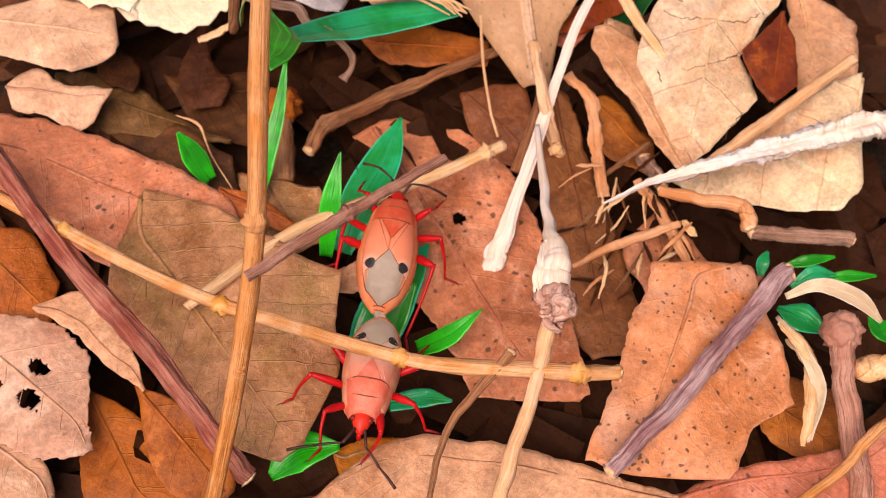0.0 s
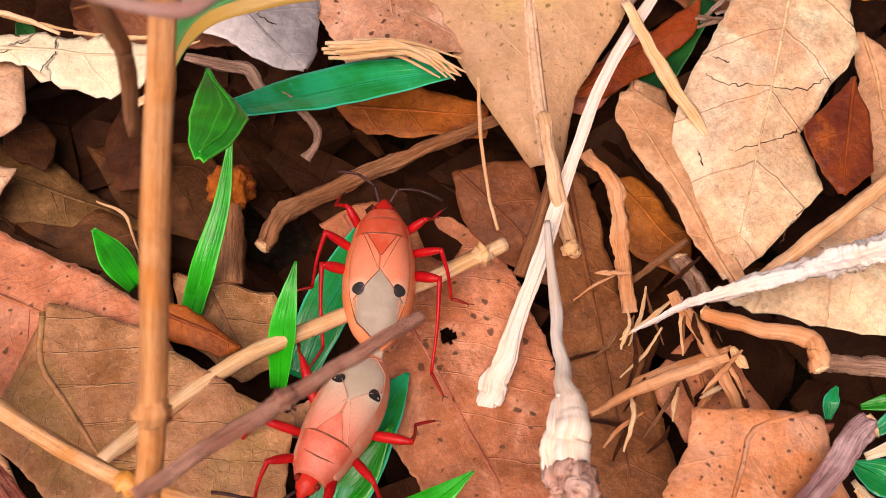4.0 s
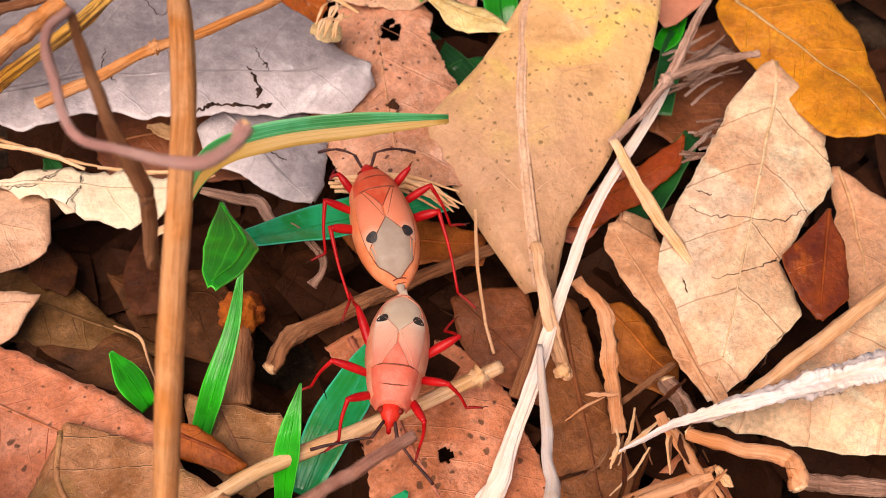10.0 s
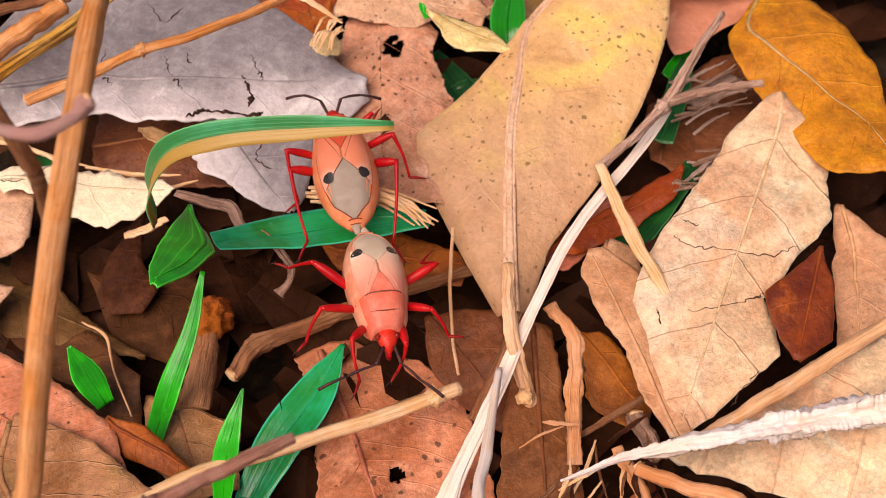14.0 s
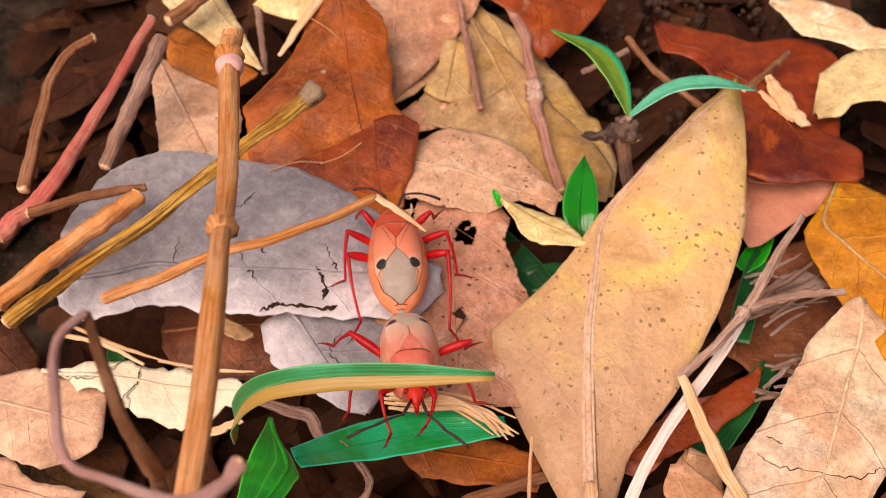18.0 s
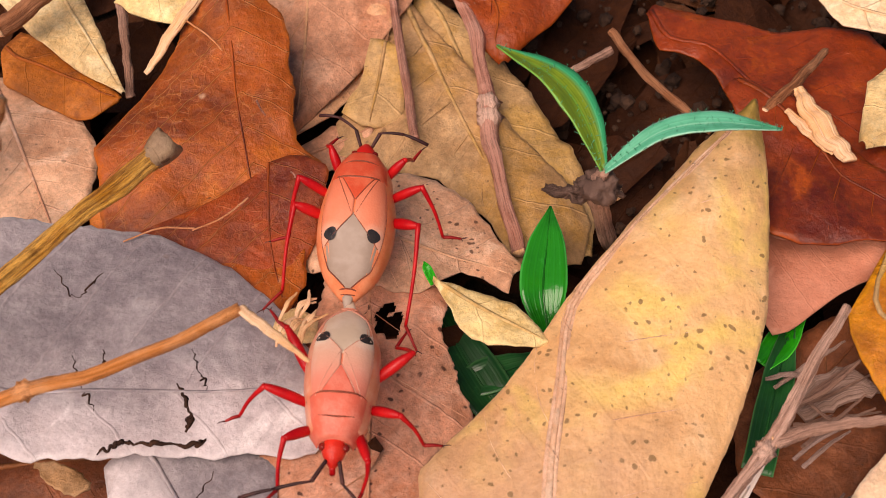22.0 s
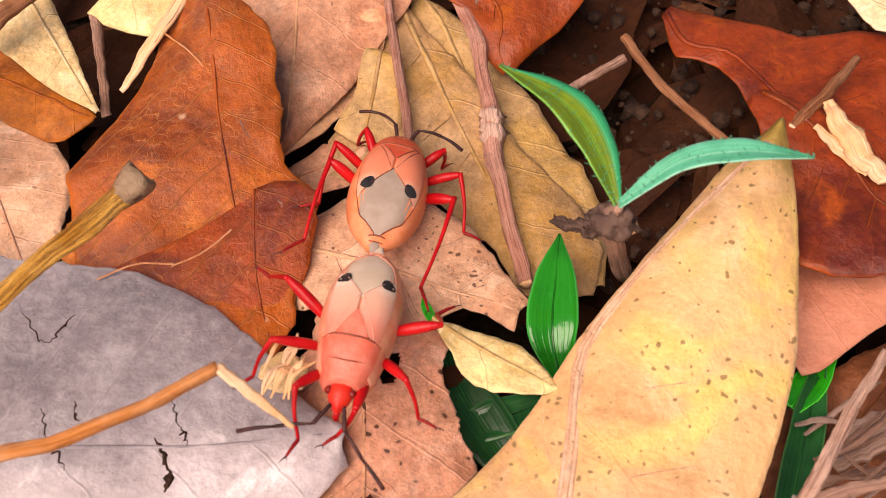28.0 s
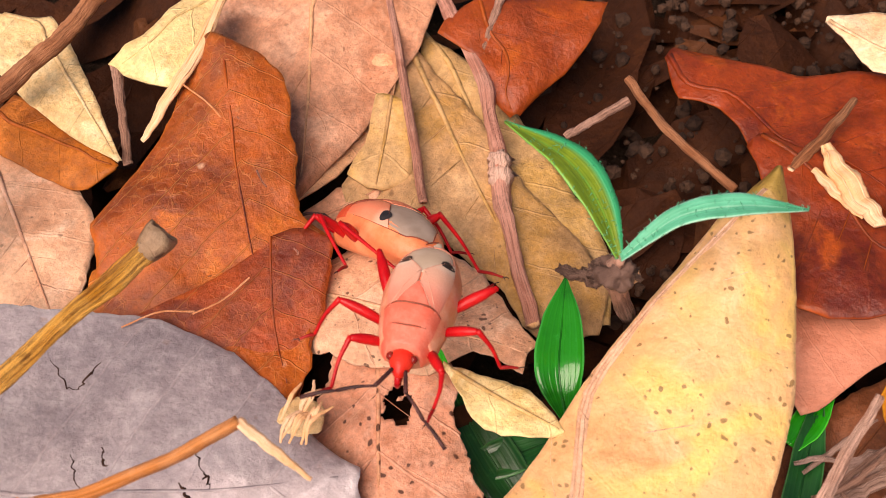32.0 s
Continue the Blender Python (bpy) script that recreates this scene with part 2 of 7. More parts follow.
def shell_material(name, base, shade, light, rough=0.38, grain=1.8, front=None, halo=None):
    """The finely pitted shell of a bug."""
    k = Nodes(name)
    p, q, rnd = k.mm()
    pits = k.put("ShaderNodeTexVoronoi", {"feature": "F1"}, Vector=q, Scale=grain * 2.6)
    n = k.noise(q, 0.45, 4.0, 0.6)
    col = k.mix(k.band(n, 0.4, 0.65), base, light)
    if front:
        ahead = k.put("ShaderNodeSeparateXYZ", i0=p).outputs[1]
        col = k.mix(k.band(k.math("ADD", ahead, k.math("MULTIPLY", n, 1.5)), 6.6, 12.0), col, front)
    if halo:
        xyz = k.put("ShaderNodeSeparateXYZ", i0=p)
        dx = k.math("SUBTRACT", k.math("ABSOLUTE", xyz.outputs[0]), 2.15)
        dy = k.math("SUBTRACT", xyz.outputs[1], 5.0)
        far = k.math("SQRT", k.math("ADD", k.math("MULTIPLY", dx, dx), k.math("MULTIPLY", dy, dy)))
        col = k.mix(k.band(k.math("ADD", far, k.math("MULTIPLY", n, 0.5)), 0.9, 1.9, 0.85, 0.0), col, halo)
    col = k.mix(k.math("MULTIPLY", k.band(pits.outputs["Distance"], 0.0, 0.35, 1.0, 0.0), 0.3), col, shade)
    k.bump(k.math("ADD", pits.outputs["Distance"], k.noise(q, 1.5, 5.0)), 0.22, 0.00008)
    return k.finish(col, rough, 0.28)


M_MOTTLED = leaf_material("mottled_pink_leaf", (0.42, 0.19, 0.10), (0.63, 0.345, 0.225), (0.76, 0.51, 0.38), (0.78, 0.53, 0.40), 0.95, 0.0, 7.0, sat=1.12, dots_per=0.7, speck=(0.10, 0.035, 0.018), patch=(0.50, 0.22, 0.10))
# brown leaf with the deep shade of the gaps put into its colour
M_DEEPSHADE = leaf_material("shaded_brown_leaf", (0.022, 0.011, 0.006), (0.050, 0.024, 0.012), (0.10, 0.050, 0.026), (0.13, 0.068, 0.037), 0.4, gloss=0.12)
M_PINK = leaf_material("pink_brown_leaf", (0.36, 0.145, 0.085), (0.54, 0.245, 0.155), (0.66, 0.37, 0.26), (0.62, 0.37, 0.25), 0.85, veins=0.4, dots_per=0.6)
M_PINKPALE = leaf_material("pale_pink_leaf", (0.52, 0.285, 0.185), (0.69, 0.445, 0.315), (0.79, 0.58, 0.45), (0.72, 0.49, 0.36), 0.5, 0.0, 7.0, veins=0.3, sat=1.08, grain=0.55)
M_GREYBROWN = leaf_material("grey_brown_leaf", (0.27, 0.145, 0.070), (0.44, 0.265, 0.150), (0.56, 0.37, 0.23), (0.70, 0.50, 0.31), 0.5, 0.0, 4.5, 0.42, veins=1.5, patch=(0.36, 0.19, 0.05), net_size=0.9)
M_WHITELEAF = leaf_material("white_dry_leaf", (0.66, 0.48, 0.33), (0.82, 0.70, 0.55), (0.89, 0.81, 0.71), (0.72, 0.56, 0.42), 0.3, 0.3, 8.0, veins=0.3, sat=1.0, calm=0.6, grain=0.7, freckle=0.3)
M_TAN = leaf_material("tan_leaf", (0.48, 0.25, 0.135), (0.64, 0.385, 0.235), (0.74, 0.50, 0.335), (0.72, 0.46, 0.29), 0.35, 0.0, 7.0, sat=1.12, veins=0.35)
M_RUST = leaf_material("rust_leaf", (0.19, 0.065, 0.022), (0.36, 0.135, 0.048), (0.47, 0.20, 0.08), (0.42, 0.20, 0.09), 0.4)
M_RUSTBIG = leaf_material("rust_brown_leaf", (0.15, 0.036, 0.009), (0.34, 0.090, 0.020), (0.48, 0.155, 0.042), (0.66, 0.36, 0.16), 0.6, 0.0, 4.2, 0.36, (0.66, 0.42, 0.27), 0.75, 1.15, 0.22, patch=(0.19, 0.040, 0.010), net_size=0.7, calm=0.8, grain=0.8)
M_ORANGE = leaf_material("orange_brown_leaf", (0.42, 0.185, 0.095), (0.58, 0.295, 0.175), (0.68, 0.40, 0.265), (0.62, 0.34, 0.21), 0.9, 0.0, 7.0, 0.38, veins=0.2, dots_per=0.8, speck=(0.11, 0.04, 0.02), patch=(0.50, 0.25, 0.17), grain=0.6)
# brown lowered to hold the shade of the gaps it lies in
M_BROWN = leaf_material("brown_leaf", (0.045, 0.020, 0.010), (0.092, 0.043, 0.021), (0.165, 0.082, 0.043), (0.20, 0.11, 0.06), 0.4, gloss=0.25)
M_LEATHER = leaf_material("leathery_brown_leaf", (0.11, 0.046, 0.021), (0.205, 0.095, 0.045), (0.31, 0.16, 0.085), (0.28, 0.15, 0.08), 0.6, 0.0, 7.0, 0.42, veins=0.3)
# olive brown, also darkened for shade in the gap
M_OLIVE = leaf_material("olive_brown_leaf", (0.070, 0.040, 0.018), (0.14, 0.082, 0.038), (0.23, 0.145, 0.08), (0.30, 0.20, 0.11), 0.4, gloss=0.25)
M_CREAM = leaf_material("cream_leaf", (0.74, 0.45, 0.27), (0.87, 0.65, 0.43), (0.93, 0.80, 0.61), (0.66, 0.37, 0.21), 0.35, 0.0, 9.0, veins=0.8, sat=1.03, patch=(0.87, 0.63, 0.44), net_size=1.0, grain=0.55, freckle=0.4)
M_CREAMY = leaf_material("cream_yellow_leaf", (0.56, 0.36, 0.13), (0.80, 0.60, 0.30), (0.87, 0.73, 0.45), (0.80, 0.60, 0.32), 0.35, 0.0, 6.0, sat=1.0, freckle=0.4)
M_CREAMPINK = leaf_material("cream_pink_leaf", (0.54, 0.31, 0.19), (0.68, 0.44, 0.29), (0.79, 0.58, 0.42), (0.80, 0.62, 0.48), 0.85, 0.0, 6.0, dots_per=1.0, sat=1.1)
M_REDBROWN = leaf_material("red_brown_leaf", (0.105, 0.027, 0.008), (0.25, 0.072, 0.020), (0.37, 0.125, 0.043), (0.40, 0.15, 0.06), 0.4, 0.0, 8.0, 0.36, veins=0.15, grain=0.55)
M_GOLD = leaf_material("golden_leaf", (0.30, 0.12, 0.018), (0.49, 0.225, 0.030), (0.60, 0.32, 0.06), (0.62, 0.36, 0.08), 0.5, 0.0, 9.0, 0.42)
# base colour carries the shading on the lower half of the yellow leaf
M_YELLOW = leaf_material("yellow_leaf", (0.61, 0.37, 0.17), (0.74, 0.49, 0.245), (0.81, 0.585, 0.34), (0.76, 0.53, 0.35), 0.85, 0.0, 9.0, 0.32, (0.24, 0.14, 0.05), 0.12, 1.06, 0.85, (0.85, 0.62, 0.15), (0.30, 0.21, 0.03), base=(0.55, 0.305, 0.175), calm=0.5, grain=0.4, freckle=0.7)
M_TANGOLD = leaf_material("golden_tan_leaf", (0.34, 0.20, 0.085), (0.50, 0.31, 0.15), (0.61, 0.41, 0.22), (0.66, 0.45, 0.24), 0.45, 0.0, 8.0, sat=1.0, patch=(0.50, 0.27, 0.05))
# its last colour, for back, is painted shade on the far slope
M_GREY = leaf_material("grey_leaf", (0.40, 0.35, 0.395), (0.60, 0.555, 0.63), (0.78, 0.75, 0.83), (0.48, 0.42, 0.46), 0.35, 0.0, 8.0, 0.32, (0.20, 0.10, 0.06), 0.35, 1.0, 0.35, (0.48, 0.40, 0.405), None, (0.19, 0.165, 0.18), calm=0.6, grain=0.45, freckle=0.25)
M_WHITE = wood_material("white_stalk", (0.70, 0.50, 0.32), (0.91, 0.83, 0.69), (0.93, 0.90, 0.83), 0.55, 0.3, 0.3, 0.25)
M_BEIGE = wood_material("beige_stick", (0.46, 0.26, 0.12), (0.74, 0.53, 0.32), (0.82, 0.65, 0.45), 0.55, 0.4, 0.3, 0.5)
M_STRAW = wood_material("pale_straw", (0.46, 0.28, 0.12), (0.76, 0.55, 0.31), (0.85, 0.70, 0.48), 0.5, 0.4, 0.3, 0.3)
M_YELLOWTWIG = wood_material("yellow_twig", (0.34, 0.15, 0.055), (0.62, 0.34, 0.15), (0.80, 0.58, 0.36), 0.36, 0.4, 0.35, 0.5)
M_GOLDTWIG = wood_material("golden_twig", (0.16, 0.07, 0.015), (0.56, 0.32, 0.085), (0.76, 0.54, 0.20), 0.42, 0.85)
M_ORANGETWIG = wood_material("orange_twig", (0.30, 0.11, 0.035), (0.66, 0.33, 0.135), (0.76, 0.48, 0.26), 0.45, 0.5, 0.4, 0.7)
M_ORANGESTICK = wood_material("orange_stick", (0.40, 0.16, 0.065), (0.64, 0.35, 0.18), (0.76, 0.51, 0.32), 0.5, 0.3, 0.3, 0.6)
M_BROWNTWIG = wood_material("brown_twig", (0.13, 0.06, 0.03), (0.35, 0.18, 0.095), (0.48, 0.29, 0.17), 0.6, 0.6)
M_GREYTWIG = wood_material("grey_twig", (0.17, 0.11, 0.08), (0.42, 0.29, 0.21), (0.60, 0.46, 0.36), 0.65, 0.65, 0.5)
M_CRUST = wood_material("crusty_white_twig", (0.60, 0.42, 0.28), (0.92, 0.84, 0.73), (0.93, 0.91, 0.87), 0.75, 0.25, 0.7, 0.5)
M_REDPURPLE = wood_material("red_purple_stem", (0.16, 0.045, 0.04), (0.36, 0.13, 0.095), (0.54, 0.29, 0.22), 0.42, 0.6)
M_BARKPLATE = wood_material("grey_bark_plate", (0.20, 0.14, 0.105), (0.50, 0.40, 0.32), (0.66, 0.56, 0.48), 0.8, 0.7, 0.4, 1.0)
M_HUSK = green_material("papery_husk", (0.46, 0.32, 0.19), (0.70, 0.56, 0.39), (0.84, 0.74, 0.58), 0.5)
M_BUDTIP = wood_material("pinkish_crumbly_bud", (0.40, 0.20, 0.14), (0.68, 0.46, 0.36), (0.84, 0.68, 0.58), 0.7, 0.5, 0.6, 1.2)
M_DARKBARK = wood_material("dark_bark", (0.05, 0.035, 0.028), (0.15, 0.11, 0.085), (0.30, 0.23, 0.18), 0.8, 0.6, 0.4, 1.2)
M_TENDRIL = wood_material("pale_pink_tendril", (0.50, 0.25, 0.22), (0.76, 0.49, 0.42), (0.84, 0.64, 0.56), 0.5, 0.25)
M_FORK = wood_material("grey_fork_twig", (0.20, 0.12, 0.085), (0.58, 0.43, 0.33), (0.74, 0.61, 0.49), 0.6, 0.5, 0.5)
M_PINKTWIG = wood_material("pinkish_twig", (0.22, 0.11, 0.075), (0.48, 0.27, 0.20), (0.62, 0.42, 0.33), 0.5, 0.6, 0.5)
M_PURPLE = wood_material("purple_grey_stem", (0.20, 0.10, 0.11), (0.44, 0.29, 0.29), (0.66, 0.54, 0.53), 0.45, 0.6, 0.45)
M_REDSTEM = wood_material("red_stem", (0.44, 0.11, 0.09), (0.66, 0.22, 0.18), (0.76, 0.40, 0.30), 0.42, 0.3)
M_FUNGUS = wood_material("orange_lump", (0.10, 0.025, 0.006), (0.30, 0.085, 0.016), (0.46, 0.17, 0.035), 0.85, 0.5, 0.6, 2.0)
M_LIME = green_material("lime_blade", (0.003, 0.24, 0.005), (0.006, 0.46, 0.008), (0.05, 0.60, 0.03), 0.24)
# cyan in the tip colour paints in the blade's sheen
M_TEAL = green_material("teal_blade", (0.003, 0.26, 0.035), (0.005, 0.40, 0.15), (0.03, 0.55, 0.36), 0.2)
M_GLOSSGREEN = green_material("glossy_green_leaf", (0.003, 0.10, 0.006), (0.006, 0.22, 0.010), (0.02, 0.34, 0.04), 0.16)
M_GOLDJOINT = wood_material("golden_joint", (0.38, 0.17, 0.05), (0.62, 0.34, 0.12), (0.76, 0.52, 0.26), 0.32, 0.2, 0.1, 0.2)
M_PINKSMOOTH = leaf_material("smooth_pink_leaf", (0.46, 0.19, 0.11), (0.60, 0.29, 0.185), (0.68, 0.38, 0.26), (0.64, 0.36, 0.25), 0.3, veins=0.2, calm=0.4, sat=1.1, grain=0.4, freckle=0.3)
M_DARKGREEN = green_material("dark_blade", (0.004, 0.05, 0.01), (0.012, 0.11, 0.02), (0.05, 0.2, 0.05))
M_BLADEEDGE = green_material("yellowing_blade", (0.03, 0.24, 0.06), (0.05, 0.36, 0.14), (0.16, 0.48, 0.18), 0.4, (0.48, 0.28, 0.06))
M_SEEDLING = green_material("seedling_green", (0.10, 0.18, 0.005), (0.20, 0.30, 0.010), (0.12, 0.40, 0.05), 0.45, (0.02, 0.34, 0.13), (0.70, 0.86))
M_TEALHAIR = green_material("seedling_teal", (0.03, 0.30, 0.15), (0.09, 0.47, 0.28), (0.30, 0.64, 0.45), 0.55)
M_SHELL_A = shell_material("orange_shell", (0.66, 0.085, 0.034), (0.50, 0.05, 0.02), (0.72, 0.15, 0.07))
M_WING_A = shell_material("orange_wing", (0.80, 0.25, 0.135), (0.72, 0.19, 0.09), (0.84, 0.33, 0.20), 0.42, front=(0.74, 0.19, 0.095), halo=(0.80, 0.42, 0.29))
M_SHELL_B = shell_material("pink_shell", (0.76, 0.15, 0.09), (0.62, 0.09, 0.05), (0.82, 0.24, 0.16))
M_WING_B = shell_material("pale_pink_wing", (0.86, 0.50, 0.35), (0.80, 0.42, 0.28), (0.88, 0.60, 0.45), 0.42, front=(0.80, 0.24, 0.16), halo=(0.90, 0.72, 0.58))
M_RED = shell_material("red_shell", (0.56, 0.014, 0.008), (0.25, 0.004, 0.003), (0.68, 0.035, 0.016), 0.38)
M_LEG = shell_material("red_leg", (0.42, 0.003, 0.006), (0.17, 0.002, 0.003), (0.56, 0.010, 0.010), 0.36)
M_MEMBRANE = shell_material("grey_membrane", (0.36, 0.27, 0.21), (0.30, 0.22, 0.17), (0.42, 0.325, 0.26), 0.4, 0.4)
M_MEMBRANE_B = shell_material("pale_membrane", (0.70, 0.53, 0.38), (0.62, 0.46, 0.32), (0.76, 0.60, 0.46), 0.4, 0.4)
M_RIM_A = shell_material("orange_rim", (0.80, 0.22, 0.085), (0.66, 0.13, 0.05), (0.84, 0.30, 0.14), 0.36)
M_RIM_B = shell_material("salmon_rim", (0.80, 0.27, 0.15), (0.70, 0.18, 0.09), (0.84, 0.40, 0.26), 0.36)
M_BLACK = shell_material("black_spot", (0.014, 0.013, 0.016), (0.005, 0.005, 0.005), (0.035, 0.03, 0.03), 0.35)
M_SEAM = shell_material("dark_seam", (0.22, 0.055, 0.03), (0.14, 0.03, 0.018), (0.28, 0.08, 0.04), 0.5)
M_SEAM_B = shell_material("pink_seam", (0.70, 0.30, 0.20), (0.62, 0.24, 0.15), (0.75, 0.38, 0.27), 0.5)


def soil_material():
    k = Nodes("dark_soil")
    p, q, rnd = k.mm()
    n = k.noise(p, 0.12, 8.0, 0.7)
    g = k.noise(p, 0.9, 8.0, 0.75)
    col = k.mix(k.band(n, 0.4, 0.65), (0.018, 0.012, 0.008), (0.075, 0.046, 0.03))
    col = k.mix(k.math("MULTIPLY", k.band(g, 0.55, 0.72), 0.7), col, (0.17, 0.11, 0.075))
    k.bump(k.math("ADD", n, k.math("MULTIPLY", g, 0.5)), 1.0, 0.0015)
    return k.finish(col, 0.95, 0.05)


M_SOIL = soil_material()
M_RIBPALE = leaf_material("pale_rib", (0.62, 0.36, 0.22), (0.74, 0.48, 0.34), (0.82, 0.60, 0.46), (0.7, 0.45, 0.3), 0.2, sat=1.0)
M_TORN = leaf_material("torn_edge", (0.60, 0.38, 0.22), (0.76, 0.54, 0.36), (0.85, 0.68, 0.5), (0.7, 0.45, 0.3), 0.1, sat=1.0)
M_SPLIT = shell_material("dark_split", (0.030, 0.013, 0.008), (0.010, 0.005, 0.003), (0.07, 0.03, 0.016), 0.9)
RIB_LOOK = {M_YELLOW: (M_RIBPALE, 1.5), M_RUSTBIG: (M_REDBROWN, 0.5), M_CREAM: (M_TORN, 0.8), M_GOLD: (M_TANGOLD, 0.9)}


# ---- builders ----
GROUPS = {"straw": "dry straws", "grass_blade": "grass blades", "red_bug": "pair of bugs", "dead_leaf": "dead leaves", "green_shoot": "green shoots", "husk_strip": "husk strips", "bark_shred": "bark shreds"}
def thing(name, label, category, m=None, group="", kind=""):
    ob = new(name)
    ob.empty_display_size = 0.004
    if m is not None:
        ob.matrix_basis = m
    return tagged(ob, label, category, group or GROUPS.get(name, ""), kind)


def part(name, bm, material, parent, label="", smooth=True):
    """Links a bmesh as one mesh object under a thing or a part."""
    me = bpy.data.meshes.new(name)
    bmesh.ops.recalc_face_normals(bm, faces=bm.faces)
    for f in bm.faces:
        f.smooth = smooth
    bm.to_mesh(me)
    bm.free()
    me.materials.append(material)
    ob = new(name, me)
    ob.parent = parent
    return tagged(ob, label)


def spline(values, s):
    """Catmull-Rom through equally spaced values (numbers or vectors), s from 0 to 1."""
    n = len(values) - 1
    f = min(max(s, 0.0), 0.99999) * n
    i = int(f)
    f -= i
    p1, p2 = values[i], values[i + 1]
    p0 = values[i - 1] if i > 0 else p1 * 2 - p2
    p3 = values[i + 2] if i + 2 <= n else p2 * 2 - p1
    return (p1 * 2 + (p2 - p0) * f + (p0 * 2 - p1 * 5 + p2 * 4 - p3) * f * f + (p1 * 3 - p0 - p2 * 3 + p3) * f ** 3) * 0.5


def tube(bm, points, radii, sides=7, flat=1.0, ring_noise=0.0, cap=True, steps=None, seed=0.0, ridges=0):
    """A tapering tube through the points (millimetres), with UVs along and round it."""
    pts = [Vector(p) for p in points]
    n = steps or max(6, 5 * len(pts))
    uvs = bm.loops.layers.uv.verify()
    rings, length, last = [], 0.0, None
    for i in range(n + 1):
        s = i / n
        p = spline(pts, s)
        d = (spline(pts, min(1, s + 0.01)) - spline(pts, max(0, s - 0.01))).normalized()
        side = d.cross(Vector((0, 0, 1)))
        side = side.normalized() if side.length > 0.05 else Vector((1, 0, 0))
        up = side.cross(d).normalized()
        if last is not None:
            length += (p - last).length
        last = p.copy()
        r = max(0.03, spline(radii, s)) if len(radii) > 1 else radii[0]
        ring = []
        for j in range(sides):
            a = 2 * math.pi * j / sides
            rr = r * (1 + ring_noise * (noise.noise(Vector((s * 9 + seed, math.cos(a) * 1.4, math.sin(a) * 1.4 + seed))) + 0.35 * math.sin(4 * a + 5 * noise.noise(Vector((s * 3, seed, 0)))) + 0.5 * noise.noise(Vector((s * 40, math.cos(a) * 2.5, math.sin(a) * 2.5 + seed)))))
            if ring_noise >= 1:
                rr *= 1 + 0.20 * noise.noise(Vector((s * 150, math.cos(a) * 3, math.sin(a) * 3)))
            if ridges:
                rr *= 1 - 0.20 * max(0.0, math.cos(ridges * a + 2.5 * noise.noise(Vector((s * 5, seed, 1))))) ** 3
            ring.append(bm.verts.new((p + side * math.cos(a) * rr + up * math.sin(a) * rr * flat) * MM))
        rings.append((ring, length))
    for (a, la), (b, lb) in zip(rings, rings[1:]):
        for j in range(sides):
            f = bm.faces.new((a[j], a[(j + 1) % sides], b[(j + 1) % sides], b[j]))
            for loop, uv in zip(f.loops, ((la, j / sides), (la, (j + 1) / sides), (lb, (j + 1) / sides), (lb, j / sides))):
                loop[uvs].uv = uv
    if cap:
        bm.faces.new(rings[0][0][::-1])
        bm.faces.new(rings[-1][0])
    return bm


SEED = [0]


